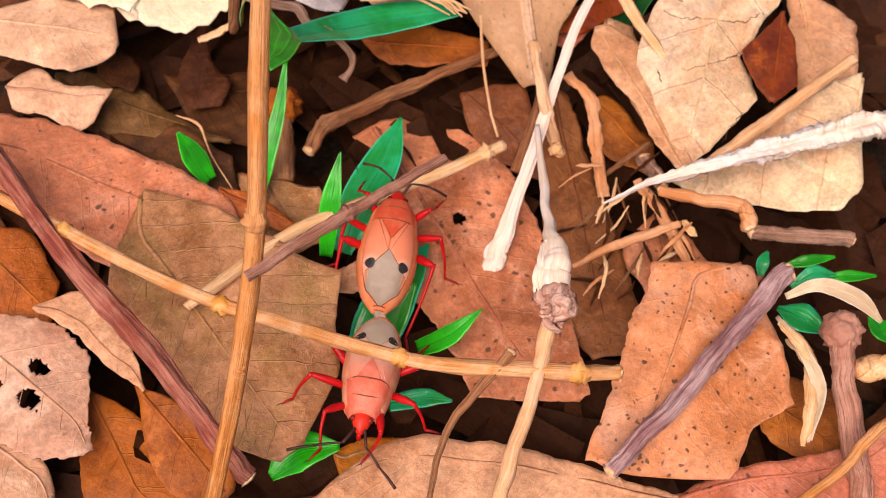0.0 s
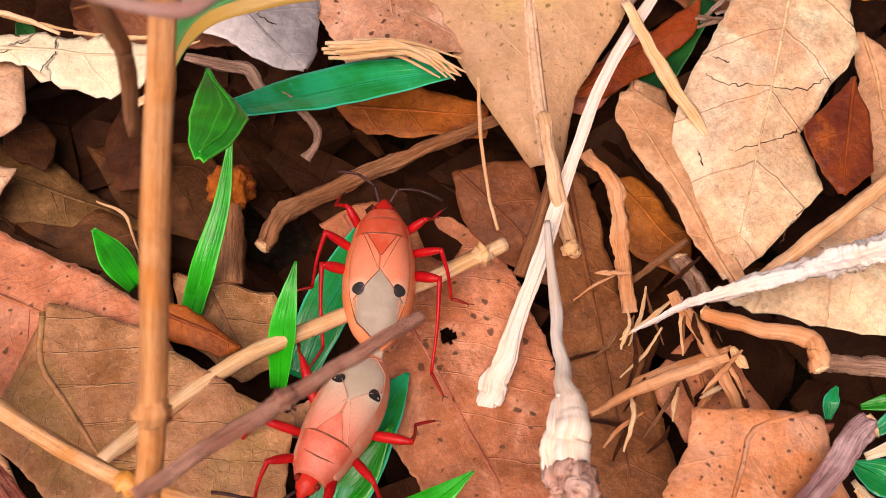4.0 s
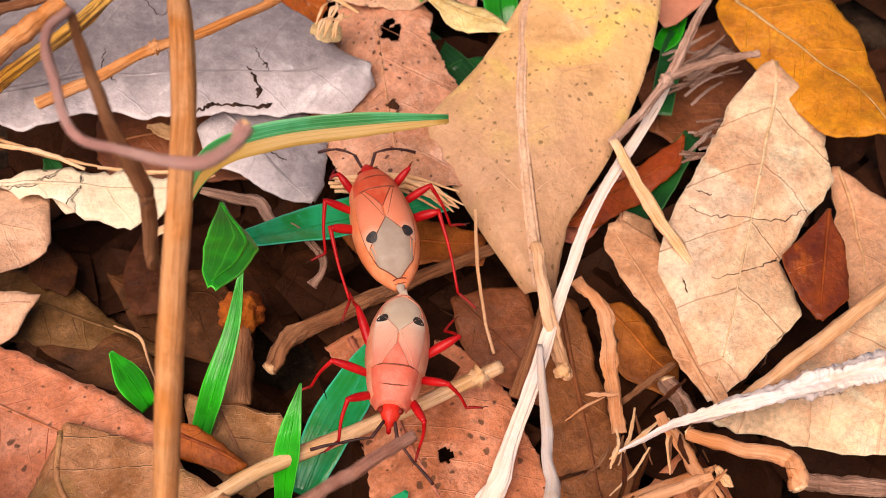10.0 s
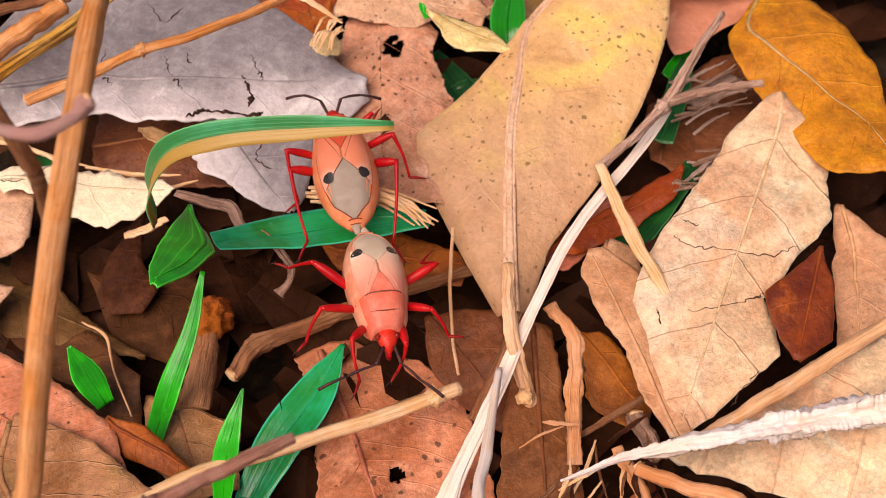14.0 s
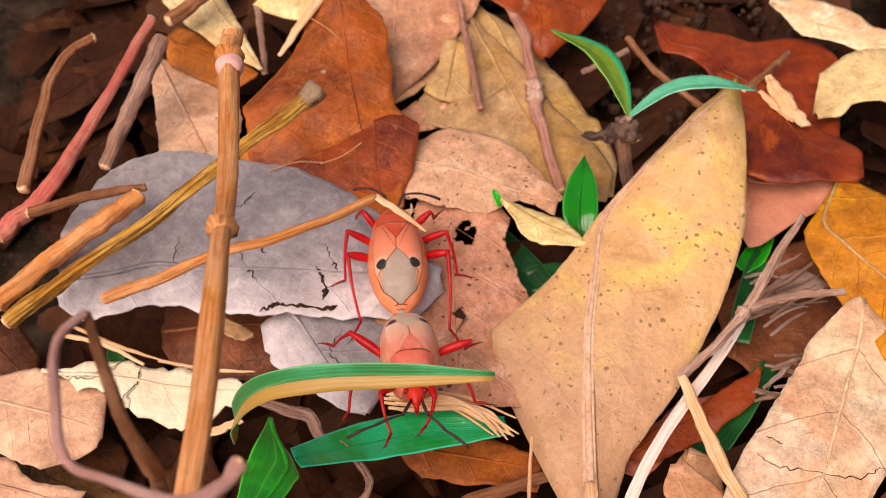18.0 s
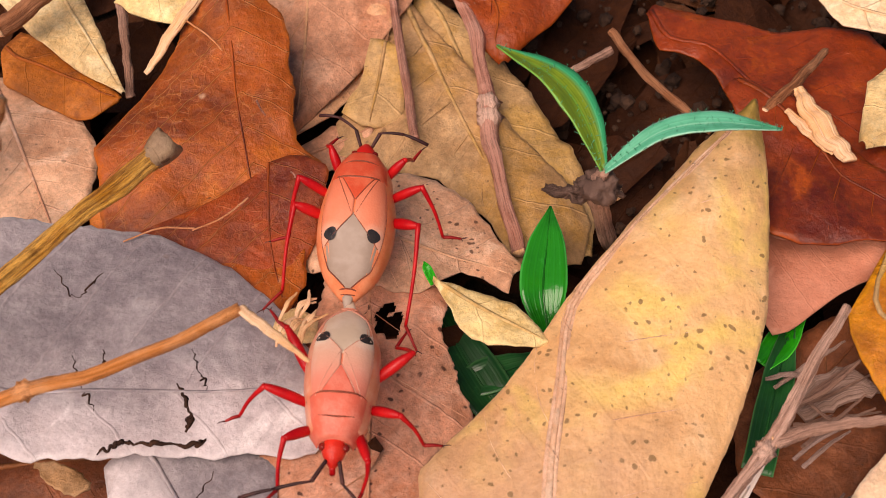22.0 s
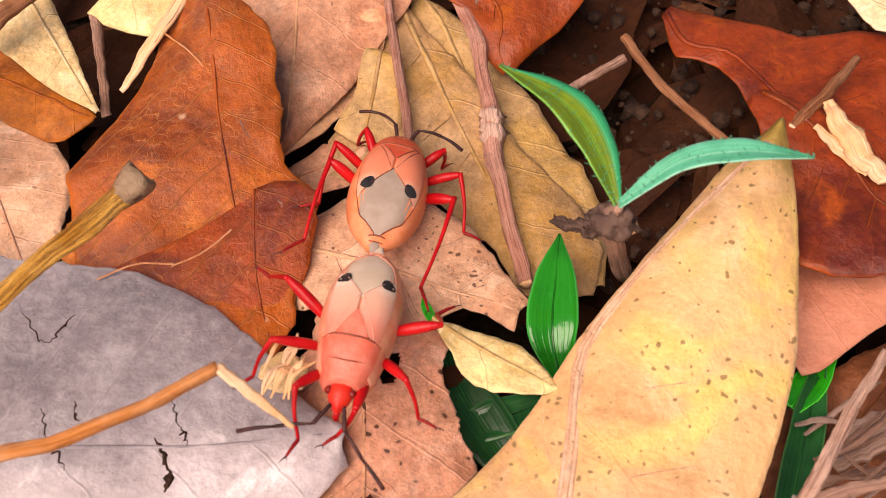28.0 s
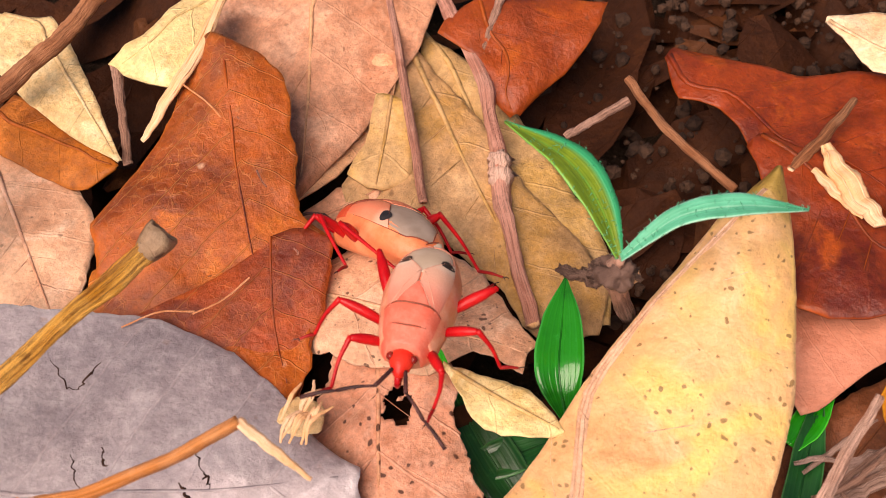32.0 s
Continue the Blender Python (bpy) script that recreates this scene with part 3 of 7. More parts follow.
def leaf(name, label, base, tip, slope, left, right, material, camber=0.07, curl=0.0, wav=1.1, jag=0.4, ribs=True, nv=5, holes=(), stalk=0.0, rib=(), splits=()):
    """A dead leaf from its base to its tip, with its half-widths to both sides at equal steps (millimetres)."""
    SEED[0] += 1
    sd = SEED[0] * 7.31
    b, t = Vector(base), Vector(tip)
    ax = (t - b).normalized()
    lat = Vector((0, 0, 1)).cross(ax).normalized() + Vector((0, 0, slope))
    lat = (lat - ax * lat.dot(ax)).normalized()
    up = ax.cross(lat)
    m = Matrix((ax, lat, up)).transposed().to_4x4()
    m.translation = b * MM
    ob = thing(name, label, "leaf", m)
    length = (t - b).length
    wide = max(l + r for l, r in zip(left, right))
    cell = 0.36 if holes else 0.75
    nu, nw = int(min(120, max(16, length / cell))), int(min(90 if holes else 44, max(10, wide / cell)))

    def edge(side, u, sign):
        f = u * (len(side) - 1)
        i = min(int(f), len(side) - 2)
        w = side[i] + (side[i + 1] - side[i]) * (f - i)
        k = u * length
        w += jag * (noise.noise(Vector((k * 0.28, sign * 5 + sd, 1))) * 0.8 + noise.noise(Vector((k * 0.9, sign * 9, sd))) * 0.35 + noise.noise(Vector((k * 2.2, sign * 3, sd))) * 0.5 - 0.9 * max(0.0, noise.noise(Vector((k * 0.6, sign * 7, sd + 2))) - 0.28) * (1 + noise.noise(Vector((k * 5, sign, sd)))))
        return w

    def lift(x, y, u, e):
        z = -camber * wide * 0.5 * e * e + curl * length * (2 * u - 1) ** 2
        z += wav * noise.noise(Vector((x * 0.075, y * 0.075, sd))) * 1.4 + wav * 0.5 * noise.noise(Vector((x * 0.2, y * 0.2, sd + 4)))
        z += wav * 0.55 * abs(e) ** 3 * noise.noise(Vector((x * 0.35, y * 0.35, sd + 9)))
        return z

    def ragged(dx, dy):
        return 1 + 0.75 * noise.noise(Vector((dx * 0.8, dy * 0.8, sd))) + 0.35 * noise.noise(Vector((dx * 2.6, dy * 2.6, sd + 3)))

    bm = bmesh.new()
    uvs = bm.loops.layers.uv.verify()
    top, low = [], []
    for i in range(nu + 1):
        u = i / nu
        wl, wr = edge(left, u, 1), edge(right, u, -1)
        if wl + wr < 0.5:
            mid = (wl - wr) / 2
            wl, wr = mid + 0.25, 0.25 - mid
        row_t, row_b = [], []
        for j in range(nw + 1):
            v = j / nw
            y = -wr + (wl + wr) * v
            e = 2 * v - 1
            x = u * length + jag * 0.9 * noise.noise(Vector((y * 0.5, sd, 3))) * (1 if i in (0, nu) else 0)
            z = lift(u * length, y, u, e)
            row_t.append(bm.verts.new(Vector((x, y, z)) * MM))
            row_b.append(bm.verts.new(Vector((x, y, z - 0.22)) * MM))
        top.append(row_t)
        low.append(row_b)
    gone = set()
    for i in range(nu):
        for j in range(nw):
            c = (top[i][j].co + top[i + 1][j + 1].co) / 2 / MM
            for hx, hy, hr in holes:
                dx, dy = c.x - hx, c.y - hy
                if dx * dx + dy * dy * 1.7 < (hr * ragged(dx, dy)) ** 2:
                    gone.add((i, j))
    for i in range(nu):
        for j in range(nw):
            if (i, j) in gone:
                continue
            f = bm.faces.new((top[i][j], top[i + 1][j], top[i + 1][j + 1], top[i][j + 1]))
            for loop, a, c in zip(f.loops, (i, i + 1, i + 1, i), (j, j, j + 1, j + 1)):
                loop[uvs].uv = (a / nu, c / nw)
            bm.faces.new((low[i][j], low[i][j + 1], low[i + 1][j + 1], low[i + 1][j]))
            for a, c, p, q in ((i, j - 1, (i, j), (i + 1, j)), (i, j + 1, (i + 1, j + 1), (i, j + 1)), (i - 1, j, (i, j + 1), (i, j)), (i + 1, j, (i + 1, j), (i + 1, j + 1))):
                if (a, c) in gone or not (0 <= a < nu and 0 <= c < nw):
                    bm.faces.new((top[p[0]][p[1]], top[q[0]][q[1]], low[q[0]][q[1]], low[p[0]][p[1]]))
    part("blade", bm, material, ob)
    if not ribs:
        return ob
    # the rib runs where the blade is wide to both sides
    rail = []
    for i in range(9):
        u = 0.01 + 0.95 * i / 8
        wl, wr = edge(left, u, 1), edge(right, u, -1)
        y = min(max(0.0, -wr + 0.25 * (wl + wr)), wl - 0.25 * (wl + wr))
        if rib:
            y = spline(list(rib), i / 8)
        e = 2 * (y + wr) / max(wl + wr, 0.5) - 1
        rail.append((u * length, y, lift(u * length, y, u, e) + 0.04))
    bm = bmesh.new()
    rib_mat, thick = RIB_LOOK.get(material, (material, 1.0))
    tube(bm, rail, [thick * min(0.5, 0.16 + length * 0.006), thick * 0.2, 0.08], 5, 0.6, steps=24)
    part("midrib", bm, rib_mat, ob)
    if thick > 1:
        for off in (-1, 1):
            bm = bmesh.new()
            tube(bm, [(x, y + off * 0.62 * (1 - 0.7 * i / 8), z - 0.03) for i, (x, y, z) in enumerate(rail)], [0.34, 0.26, 0.1], 5, 0.6, steps=24)
            part("rib_ridge", bm, rib_mat, ob)
    for run in splits:
        line, wide_by = [], 1.0
        if not isinstance(run[0], tuple):
            wide_by, run = run[0], run[1:]
        fine = [spline([Vector((*p, 0)) for p in run], i / (6 * len(run))) + noise.noise_vector(Vector((i * 0.9, sd, len(run)))) * 0.45 for i in range(6 * len(run) + 1)]
        for x, y, _ in fine:
            u = min(1, max(0, x / length))
            wl, wr = edge(left, u, 1), edge(right, u, -1)
            line.append((x, y, lift(x, y, u, 2 * (y + wr) / max(wl + wr, 0.5) - 1) + 0.01))
        bm = bmesh.new()
        tube(bm, line, [wide_by * r for r in (0.02, 0.07, 0.045, 0.09, 0.03)], 5, 0.6 if wide_by == 1 else 0.15, 0.9, steps=14 * len(line), seed=sd + len(run))
        part("split", bm, M_SPLIT, ob, "dark split in the blade")
    if stalk:
        bm = bmesh.new()
        tube(bm, [(0.5, 0, lift(0, 0, 0, 0)), (-stalk * 0.5, 0.3, 0), (-stalk, 1.0, -0.6)], [0.55, 0.7, 0.85], 7)
        part("stalk", bm, M_BROWNTWIG, ob, "brown leaf stalk")
    if nv and wide > 9:
        for i in range(1, nv + 1):
            u0 = 0.06 + 0.82 * i / (nv + 1)
            for sgn in (1, -1):
                line = []
                for s in (0.0, 0.33, 0.66, 0.92):
                    u = min(0.985, u0 + s * wide * 0.36 / length)
                    wl, wr = edge(left, u, 1), edge(right, u, -1)
                    y0 = spline([Vector(q) for q in rail], (u - 0.01) / 0.95)[1]
                    y = y0 + ((wl if sgn > 0 else -wr) - y0) * s
                    e = 2 * (y + wr) / max(wl + wr, 0.5) - 1
                    line.append((u * length, y, lift(u * length, y, u, e) + 0.0))
                bm = bmesh.new()
                tube(bm, line, [0.06, 0.02], 4, 0.6, steps=8, cap=False)
                part("side_vein", bm, M_RIBPALE if material is M_YELLOW else material, ob)
    return ob


def stick(name, label, points, radii, material, flat=1.0, nodes=(), rough=0.22, ridges=0):
    """A twig, stem or strip through the points, with swollen joints at the given shares of its length."""
    SEED[0] += 1
    sd = SEED[0] * 3.7
    o = Vector(points[0])
    ob = thing(name, label, "twig" if flat > 0.7 else "straw", Matrix.Translation(o * MM))
    local = [Vector(p) - o for p in points]
    fine = [spline(local, i / 24) for i in range(25)]
    for i, p in enumerate(fine):
        if 0 < i < 24:
            p += noise.noise_vector(Vector((i * 0.33, sd, 0))) * 0.28 * max(radii)
    bm = bmesh.new()
    tube(bm, fine, radii, 36 if ridges else 26 if rough >= 1 else 14, flat, rough, steps=260 if rough >= 1 else 90, seed=sd, ridges=ridges)
    part("shaft", bm, material, ob)
    if flat < 0.7 and max(radii) > 0.5:
        for off in (-0.55, 0.5):
            lane = []
            for i in range(1, 24):
                d = (fine[min(24, i + 1)] - fine[i - 1]).normalized()
                w = d.cross(Vector((0, 0, 1)))
                r = spline(radii, i / 24)
                lane.append(fine[i] + w * r * off + Vector((0, 0, r * flat * 0.85 + 0.1 * noise.noise(Vector((i * 0.4, sd, off))))))
            bm = bmesh.new()
            tube(bm, lane, [0.08, 0.11, 0.06], 5, 0.8, 0.3, steps=40, seed=sd)
            part("fibre", bm, material, ob)
    for end, nxt, r in ((0, 1, radii[0]), (24, 23, radii[-1])):
        if r < 0.55 or flat < 0.7:
            continue
        d = (fine[end] - fine[nxt]).normalized()
        bm = bmesh.new()
        tube(bm, [fine[end] - d * 0.1, fine[end] + d * r * 0.25, fine[end] + d * r * 0.45], [r * 0.98, r * 0.8, r * 0.25], 9, 1.0, 0.5, steps=4, seed=sd)
        part("broken_end", bm, M_STRAW, ob, "pale broken end")
    for s in nodes:
        p, r = spline(fine, s), spline(radii, s)
        d = (spline(fine, min(1, s + 0.02)) - spline(fine, max(0, s - 0.02))).normalized()
        bm = bmesh.new()
        tube(bm, [p - d * r * 1.3, p - d * r * 0.4, p + d * r * 0.3, p + d * r * 1.3], [r * 0.9, r * 1.4, r * 1.3, r * 0.9], 9, flat, 0.45, steps=8, seed=sd)
        part("joint", bm, M_FORK if name == "branch" else M_GOLDJOINT if material is M_YELLOWTWIG else material, ob)
    return ob


def grass_blade(name, label, points, widths, material, side=0.0, blunt=False):
    """A leaf blade along the points, folded a little along its middle. side: how far it turns on its edge."""
    SEED[0] += 1
    sd = SEED[0] * 2.9
    o = Vector(points[0])
    ob = thing(name, label, "grass" if "grass" in name else "plant", Matrix.Translation(o * MM))
    pts = [Vector(p) - o for p in points]
    bm = bmesh.new()
    uvs = bm.loops.layers.uv.verify()
    n, k = 28, 8
    rows, length, last = [], 0.0, None
    for i in range(n + 1):
        s = i / n
        p = spline(pts, s)
        d = (spline(pts, min(1, s + 0.01)) - spline(pts, max(0, s - 0.01))).normalized()
        lat = d.cross(Vector((0, 0, 1)))
        lat = lat.normalized() if lat.length > 0.05 else Vector((1, 0, 0))
        lat = Matrix.Rotation(side * 1.2, 3, d) @ lat
        up = lat.cross(d).normalized()
        if last is not None:
            length += (p - last).length
        last = p.copy()
        w = max(0.06, spline(widths, s)) / 2
        row = []
        for layer in (0.0, -0.16):
            for j in range(k + 1):
                e = 2 * j / k - 1
                ww = w * (1 + 0.06 * noise.noise(Vector((s * 8, e * 2, sd))))
                fray = 0.8 * noise.noise(Vector((e * 4, sd, 2))) if blunt and i == n else 0
                z = abs(e) * w * 0.24 + 0.10 * noise.noise(Vector((s * 7, e * 3, sd))) + layer
                row.append(bm.verts.new((p + d * fray + lat * e * ww + up * z) * MM))
        rows.append((row, length))
    m = k + 1
    for (a, la), (b, lb) in zip(rows, rows[1:]):
        for j in range(k):
            for f, v in ((bm.faces.new((a[j], b[j], b[j + 1], a[j + 1])), 0), (bm.faces.new((a[m + j], a[m + j + 1], b[m + j + 1], b[m + j])), 1)):
                for loop in f.loops:
                    near = loop.vert in a
                    idx = (a if near else b).index(loop.vert) % m
                    loop[uvs].uv = (la if near else lb, idx / k)
        bm.faces.new((a[0], a[m], b[m], b[0]))
        bm.faces.new((a[k], b[k], b[m + k], a[m + k]))
    for row, flip in ((rows[0][0], 0), (rows[-1][0], 1)):
        for j in range(k):
            bm.faces.new((row[j], row[j + 1], row[m + j + 1], row[m + j]))
    part("blade", bm, material, ob)
    bm = bmesh.new()
    tube(bm, [spline(pts, i / 8) + Vector((0, 0, 0.02)) for i in range(9)], [min(0.2, max(widths) * 0.05), 0.04], 5, 0.6, steps=20)
    part("midrib", bm, material, ob)
    return ob


def seedling(stem, leaf_a, leaf_b):
    """A seedling with a woody stem and two hairy leaves."""
    o = Vector(stem[0])
    ob = thing("seedling", "green seedling with two hairy leaves on a woody stem", "plant", Matrix.Translation(o * MM))
    bm = bmesh.new()
    tube(bm, [Vector(p) - o for p in stem], [0.45, 0.9, 0.9], 9, 1.0, 0.35)
    part("stem", bm, M_GREYTWIG, ob, "grey woody stem")
    bm = bmesh.new()
    bmesh.ops.create_icosphere(bm, subdivisions=4, radius=1.0 * MM)
    for v in bm.verts:
        d = v.co.normalized()
        w = 1 + 0.55 * noise.noise(d * 1.6) + 0.30 * noise.noise(d * 4) + 0.14 * noise.noise(d * 12)
        v.co = Vector((d.x * 1.7 * w, d.y * 1.4 * w, d.z * 1.5 * w - 2.2)) * MM
    part("crown", bm, M_DARKBARK, ob, "crumbly grey-brown root crown")
    rng = random.Random(5)
    for line, widths, mat, side, hair_mat in ((leaf_a, [0.7, 3.4, 3.8, 0.2], M_SEEDLING, 0.25, M_TEALHAIR), (leaf_b, [0.7, 2.0, 2.4, 0.15], M_TEALHAIR, -0.1, M_TEALHAIR)):
        tmp = grass_blade("leaf", "", line, widths, mat, side)
        for c in list(tmp.children):
            if c.name.startswith("blade"):
                c.name = "leaf"
                c.parent = ob
                c.location = (Vector(line[0]) - o) * MM
                edge = [v.co.copy() for v in c.data.vertices]
                bm = bmesh.new()
                for _ in range(170):
                    p = edge[rng.randrange(len(edge))] / MM
                    d = Vector((rng.uniform(-0.5, 0.5), rng.uniform(-0.2, 1), rng.uniform(-0.1, 0.6))).normalized() * rng.uniform(0.2, 0.45)
                    tube(bm, [p, p + d], [0.03, 0.015], 3, steps=1, cap=False)
                part("hair", bm, hair_mat, c, "fine pale hairs")
            else:
                bpy.data.objects.remove(c)
        bpy.data.objects.remove(tmp)


# ---- ground ----
def ground():
    """One sheet of dark soil, fine under the litter and reaching to the horizon."""
    steps = [-4000, -800, -150, -30, -6, -1.5, -0.5, -0.25] + [-0.16 + 0.004 * i for i in range(81)] + [0.25, 0.5, 1.5, 6, 30, 150, 800, 4000]
    bm = bmesh.new()
    grid = []
    for x in steps:
        row = []
        for y in steps:
            yy = y + 0.04
            near = abs(x) < 0.3 and abs(y) < 0.3
            z = -0.022 + (0.003 * noise.noise(Vector((x * 60, yy * 60, 0))) + 0.0012 * noise.noise(Vector((x * 240, yy * 240, 5))) if near else 0)
            row.append(bm.verts.new((x, yy, z)))
        grid.append(row)
    for a, b in zip(grid, grid[1:]):
        for j in range(len(steps) - 1):
            bm.faces.new((a[j], b[j], b[j + 1], a[j + 1]))
    me = bpy.data.meshes.new("ground")
    for f in bm.faces:
        f.smooth = True
    bm.to_mesh(me)
    bm.free()
    me.materials.append(M_SOIL)
    tagged(new("ground", me), "dark brown crumbly soil under the leaf litter", "ground", kind="structure")


ground()


def litter(name, label, count, material, z0, z1, size, seed):
    """Loose crumbled leaf bits below the large leaves: one object of many curled scraps."""
    rng = random.Random(seed)
    verts, faces = [], []
    for _ in range(count):
        x, y, z = rng.uniform(-75, 75), rng.uniform(-55, 135), rng.uniform(z0, z1)
        turn = Euler((rng.uniform(-0.5, 0.5), rng.uniform(-0.5, 0.5), rng.uniform(0, 6.3))).to_matrix()
        ln, wd, bend = rng.uniform(0.5, 1.4) * size, rng.uniform(0.25, 0.6) * size, rng.uniform(-0.25, 0.35)
        k = len(verts)
        for i in range(6):
            u = i / 5
            w = wd * (math.sin(math.pi * (0.08 + 0.84 * u)) ** 0.7) * rng.uniform(0.75, 1.15)
            for e in (-1, 0, 1):
                p = turn @ Vector(((u - 0.5) * ln, e * w * 0.5, bend * (e * e * wd * 0.5 + (2 * u - 1) ** 2 * ln * 0.3) + rng.uniform(-0.15, 0.15)))
                verts.append(((p.x + x) * MM, (p.y + y) * MM, (p.z + z) * MM))
        for i in range(5):
            for e in range(2):
                a = k + i * 3 + e
                faces.append((a, a + 3, a + 4, a + 1))
    me = bpy.data.meshes.new(name)
    me.from_pydata(verts, [], faces)
    me.materials.append(material)
    tagged(new(name, me), label, "leaf litter", kind="stuff")


# rotted leaf colour, taken near black so it holds the gaps' shade too
M_ROTSHADE = leaf_material("rotting_shaded_leaf", (0.009, 0.005, 0.003), (0.024, 0.012, 0.006), (0.058, 0.029, 0.015), (0.07, 0.036, 0.019), 0.3, gloss=0.08)
litter("leaf_litter", "dark crumbled leaf litter in the gaps", 420, M_ROTSHADE, -21, -12, 24, 3)
litter("leaf_scraps", "small dark brown leaf scraps in the gaps", 150, M_DEEPSHADE, -20, -13, 11, 8)
M_CRUMB = wood_material("soil_crumb", (0.010, 0.006, 0.004), (0.030, 0.018, 0.011), (0.085, 0.055, 0.035), 0.9, 0.3, 0.4, 2.0)


def soil_crumbs():
    """Crumbs of soil and grit on the bare patch: one object of many small lumps."""
    rng = random.Random(12)
    bm = bmesh.new()
    for _ in range(900):
        x, y, r = rng.uniform(12, 62), rng.uniform(80, 132), 0.2 + 0.9 * rng.random() ** 2.5
        base = len(bm.verts)
        made = bmesh.ops.create_icosphere(bm, subdivisions=1, radius=r * MM, matrix=Matrix.Translation(Vector((x, y, rng.uniform(-17, -12))) * MM))
        for v in made["verts"]:
            v.co += noise.noise_vector(v.co * 1500) * r * 0.35 * MM
    me = bpy.data.meshes.new("soil_crumbs")
    bm.to_mesh(me)
    bm.free()
    me.materials.append(M_CRUMB)
    tagged(new("soil_crumbs", me), "grey-brown soil crumbs on a bare patch", "soil", kind="stuff")


soil_crumbs()

# ---- leaves, twigs and grass, from the start of the way to its end ----
leaf('dead_leaf', 'pinkish brown dead leaf with dark speckles in the litter', (-61.7, 23.5, -3.2), (-22.8, 3.8, -2), 0, [4, 5.2, 5.9, 6.1, 6.2, 6.2, 5.6, 4.7, 0.2], [-2.9, 5.2, 6.8, 7.9, 9, 9.9, 10.3, 10.3, 2.3], M_PINK, jag=0.5)
leaf('dead_leaf', 'grey-brown dead leaf with fine pale veins', (-38.8, 9, 0.1), (-17.8, -23.4, -1), 0.05, [4, 8, 10.2, 12.1, 13.9, 16.5, 12.4, 9.3, 1.1], [-2.6, 3.8, 7.5, 6, 6, 7.3, 6.8, 6.3, 2], M_GREYBROWN)
leaf('dead_leaf', 'tan torn leaf piece lying under a purple stem', (-49.3, -2.8, -4), (-34.9, -13.1, -4), 0, [0.3, 3.8, 5.6, 5.4, 4.9, 3.8, 2.4, 0.6, -1.3], [0.2, 0, -0.1, -0.1, 0.5, 1, 1.4, 1.4, 1.5], M_TAN, jag=0.6)
leaf('dead_leaf', 'pale pinkish dead leaf with ragged holes', (-57.4, -4.7, -5.1), (-40.4, -20.3, -3.9), 0, [2.3, 4.5, 6.4, 6.9, 7.5, 6.6, 4.1, 0.7, -1.4], [-1.7, 0.7, 3.2, 5.6, 8.1, 7.3, 6.5, 5.7, 2.3], M_PINKPALE, jag=0.9, holes=[(11, 2, 1.1), (13.2, -1.5, 1.3), (8.5, -2.6, 0.9)])
leaf('dead_leaf', 'reddish brown curled dead leaf', (-58.7, 8.7, -5.9), (-47.4, -3, -7), 0, [1.7, 3.2, 4.8, 5.7, 5.1, 4.4, 3.8, 1.7, -0.7], [-1.3, 0.3, 1.9, 3.5, 5.1, 5.9, 4.3, 2.7, 1.2], M_RUST)
leaf('dead_leaf', 'orange-brown dead leaf in deep shade', (-36.8, -13.3, -4.9), (-25.8, -27.1, -6.1), 0, [0.3, 1.3, 2.2, 3, 3.1, 3.3, 3.3, 2.8, 0.9], [-0, 1.2, 2.4, 3.4, 4.1, 4.8, 4.7, 3.5, 2.3], M_RUST)
leaf('dead_leaf', 'rust-brown dead leaf with torn edge', (-42.9, -12.7, -7), (-33.9, -30.4, -7), 0, [-0.1, 1.9, 3.6, 4.4, 5.3, 5.9, 5.6, 5.3, 5], [0.4, 1.7, 3, 4.2, 5.1, 5.8, 3.6, -0.4, -4.5], M_RUST)
leaf('dead_leaf', 'pinkish dead leaf at the litter edge', (-56.7, -16.4, -8), (-44.8, -25.3, -8), 0, [1.6, 1.9, 2.2, 2.5, 2.6, 2, 1.5, 0.2, -2.2], [-1.3, 0.6, 2.6, 4.6, 6.6, 6.2, 5, 3.8, 2.7], M_PINKPALE)
leaf('dead_leaf', 'pale pink dry leaf with curled rim', (-58, 38.7, 0), (-39.9, 34.6, 0), 0, [0.8, 2.8, 4.8, 5.4, 5.4, 5.4, 5.4, 5.4, -0.9], [0.3, 5, 5.4, 5.8, 6.2, 6.4, 6.5, 4.4, 2.1], M_PINKPALE, curl=-0.06)
leaf('dead_leaf', 'pale pink dry leaf fragment with wavy edge', (-55.1, 28.4, -3), (-41.4, 26.8, -3), 0, [1.1, 2.7, 3.7, 2.7, 1.7, 1.4, 1.4, 1.3, 1.3], [-0.4, 3, 3.2, 3.4, 3.6, 4.2, 4.8, 4.3, -0.7], M_PINKPALE, jag=0.7)
leaf('dead_leaf', 'large orange-brown dead leaf with a frayed edge', (32.8, -3.1, 3.1), (19.3, -30.1, 2), 0.05, [5.9, 8.1, 11.2, 13.3, 14.7, 11.6, 10.8, 10.2, -1.7], [-4.4, 5.8, 5.3, 6, 5.3, 5.2, 5.4, 5.5, 5.7], M_ORANGE, jag=0.5, nv=0)
leaf('dead_leaf', 'light brown dead leaf with one straight vein', (24.6, -32.9, -1), (-12.2, -19, 0.2), 0, [2.4, 4, 5.4, 6.9, 8.4, 9.9, 11.4, 12.1, 12.8], [1, 1.3, 1.5, 1.4, 1.1, 0, -0.1, -3.5, -11.9], M_TAN)
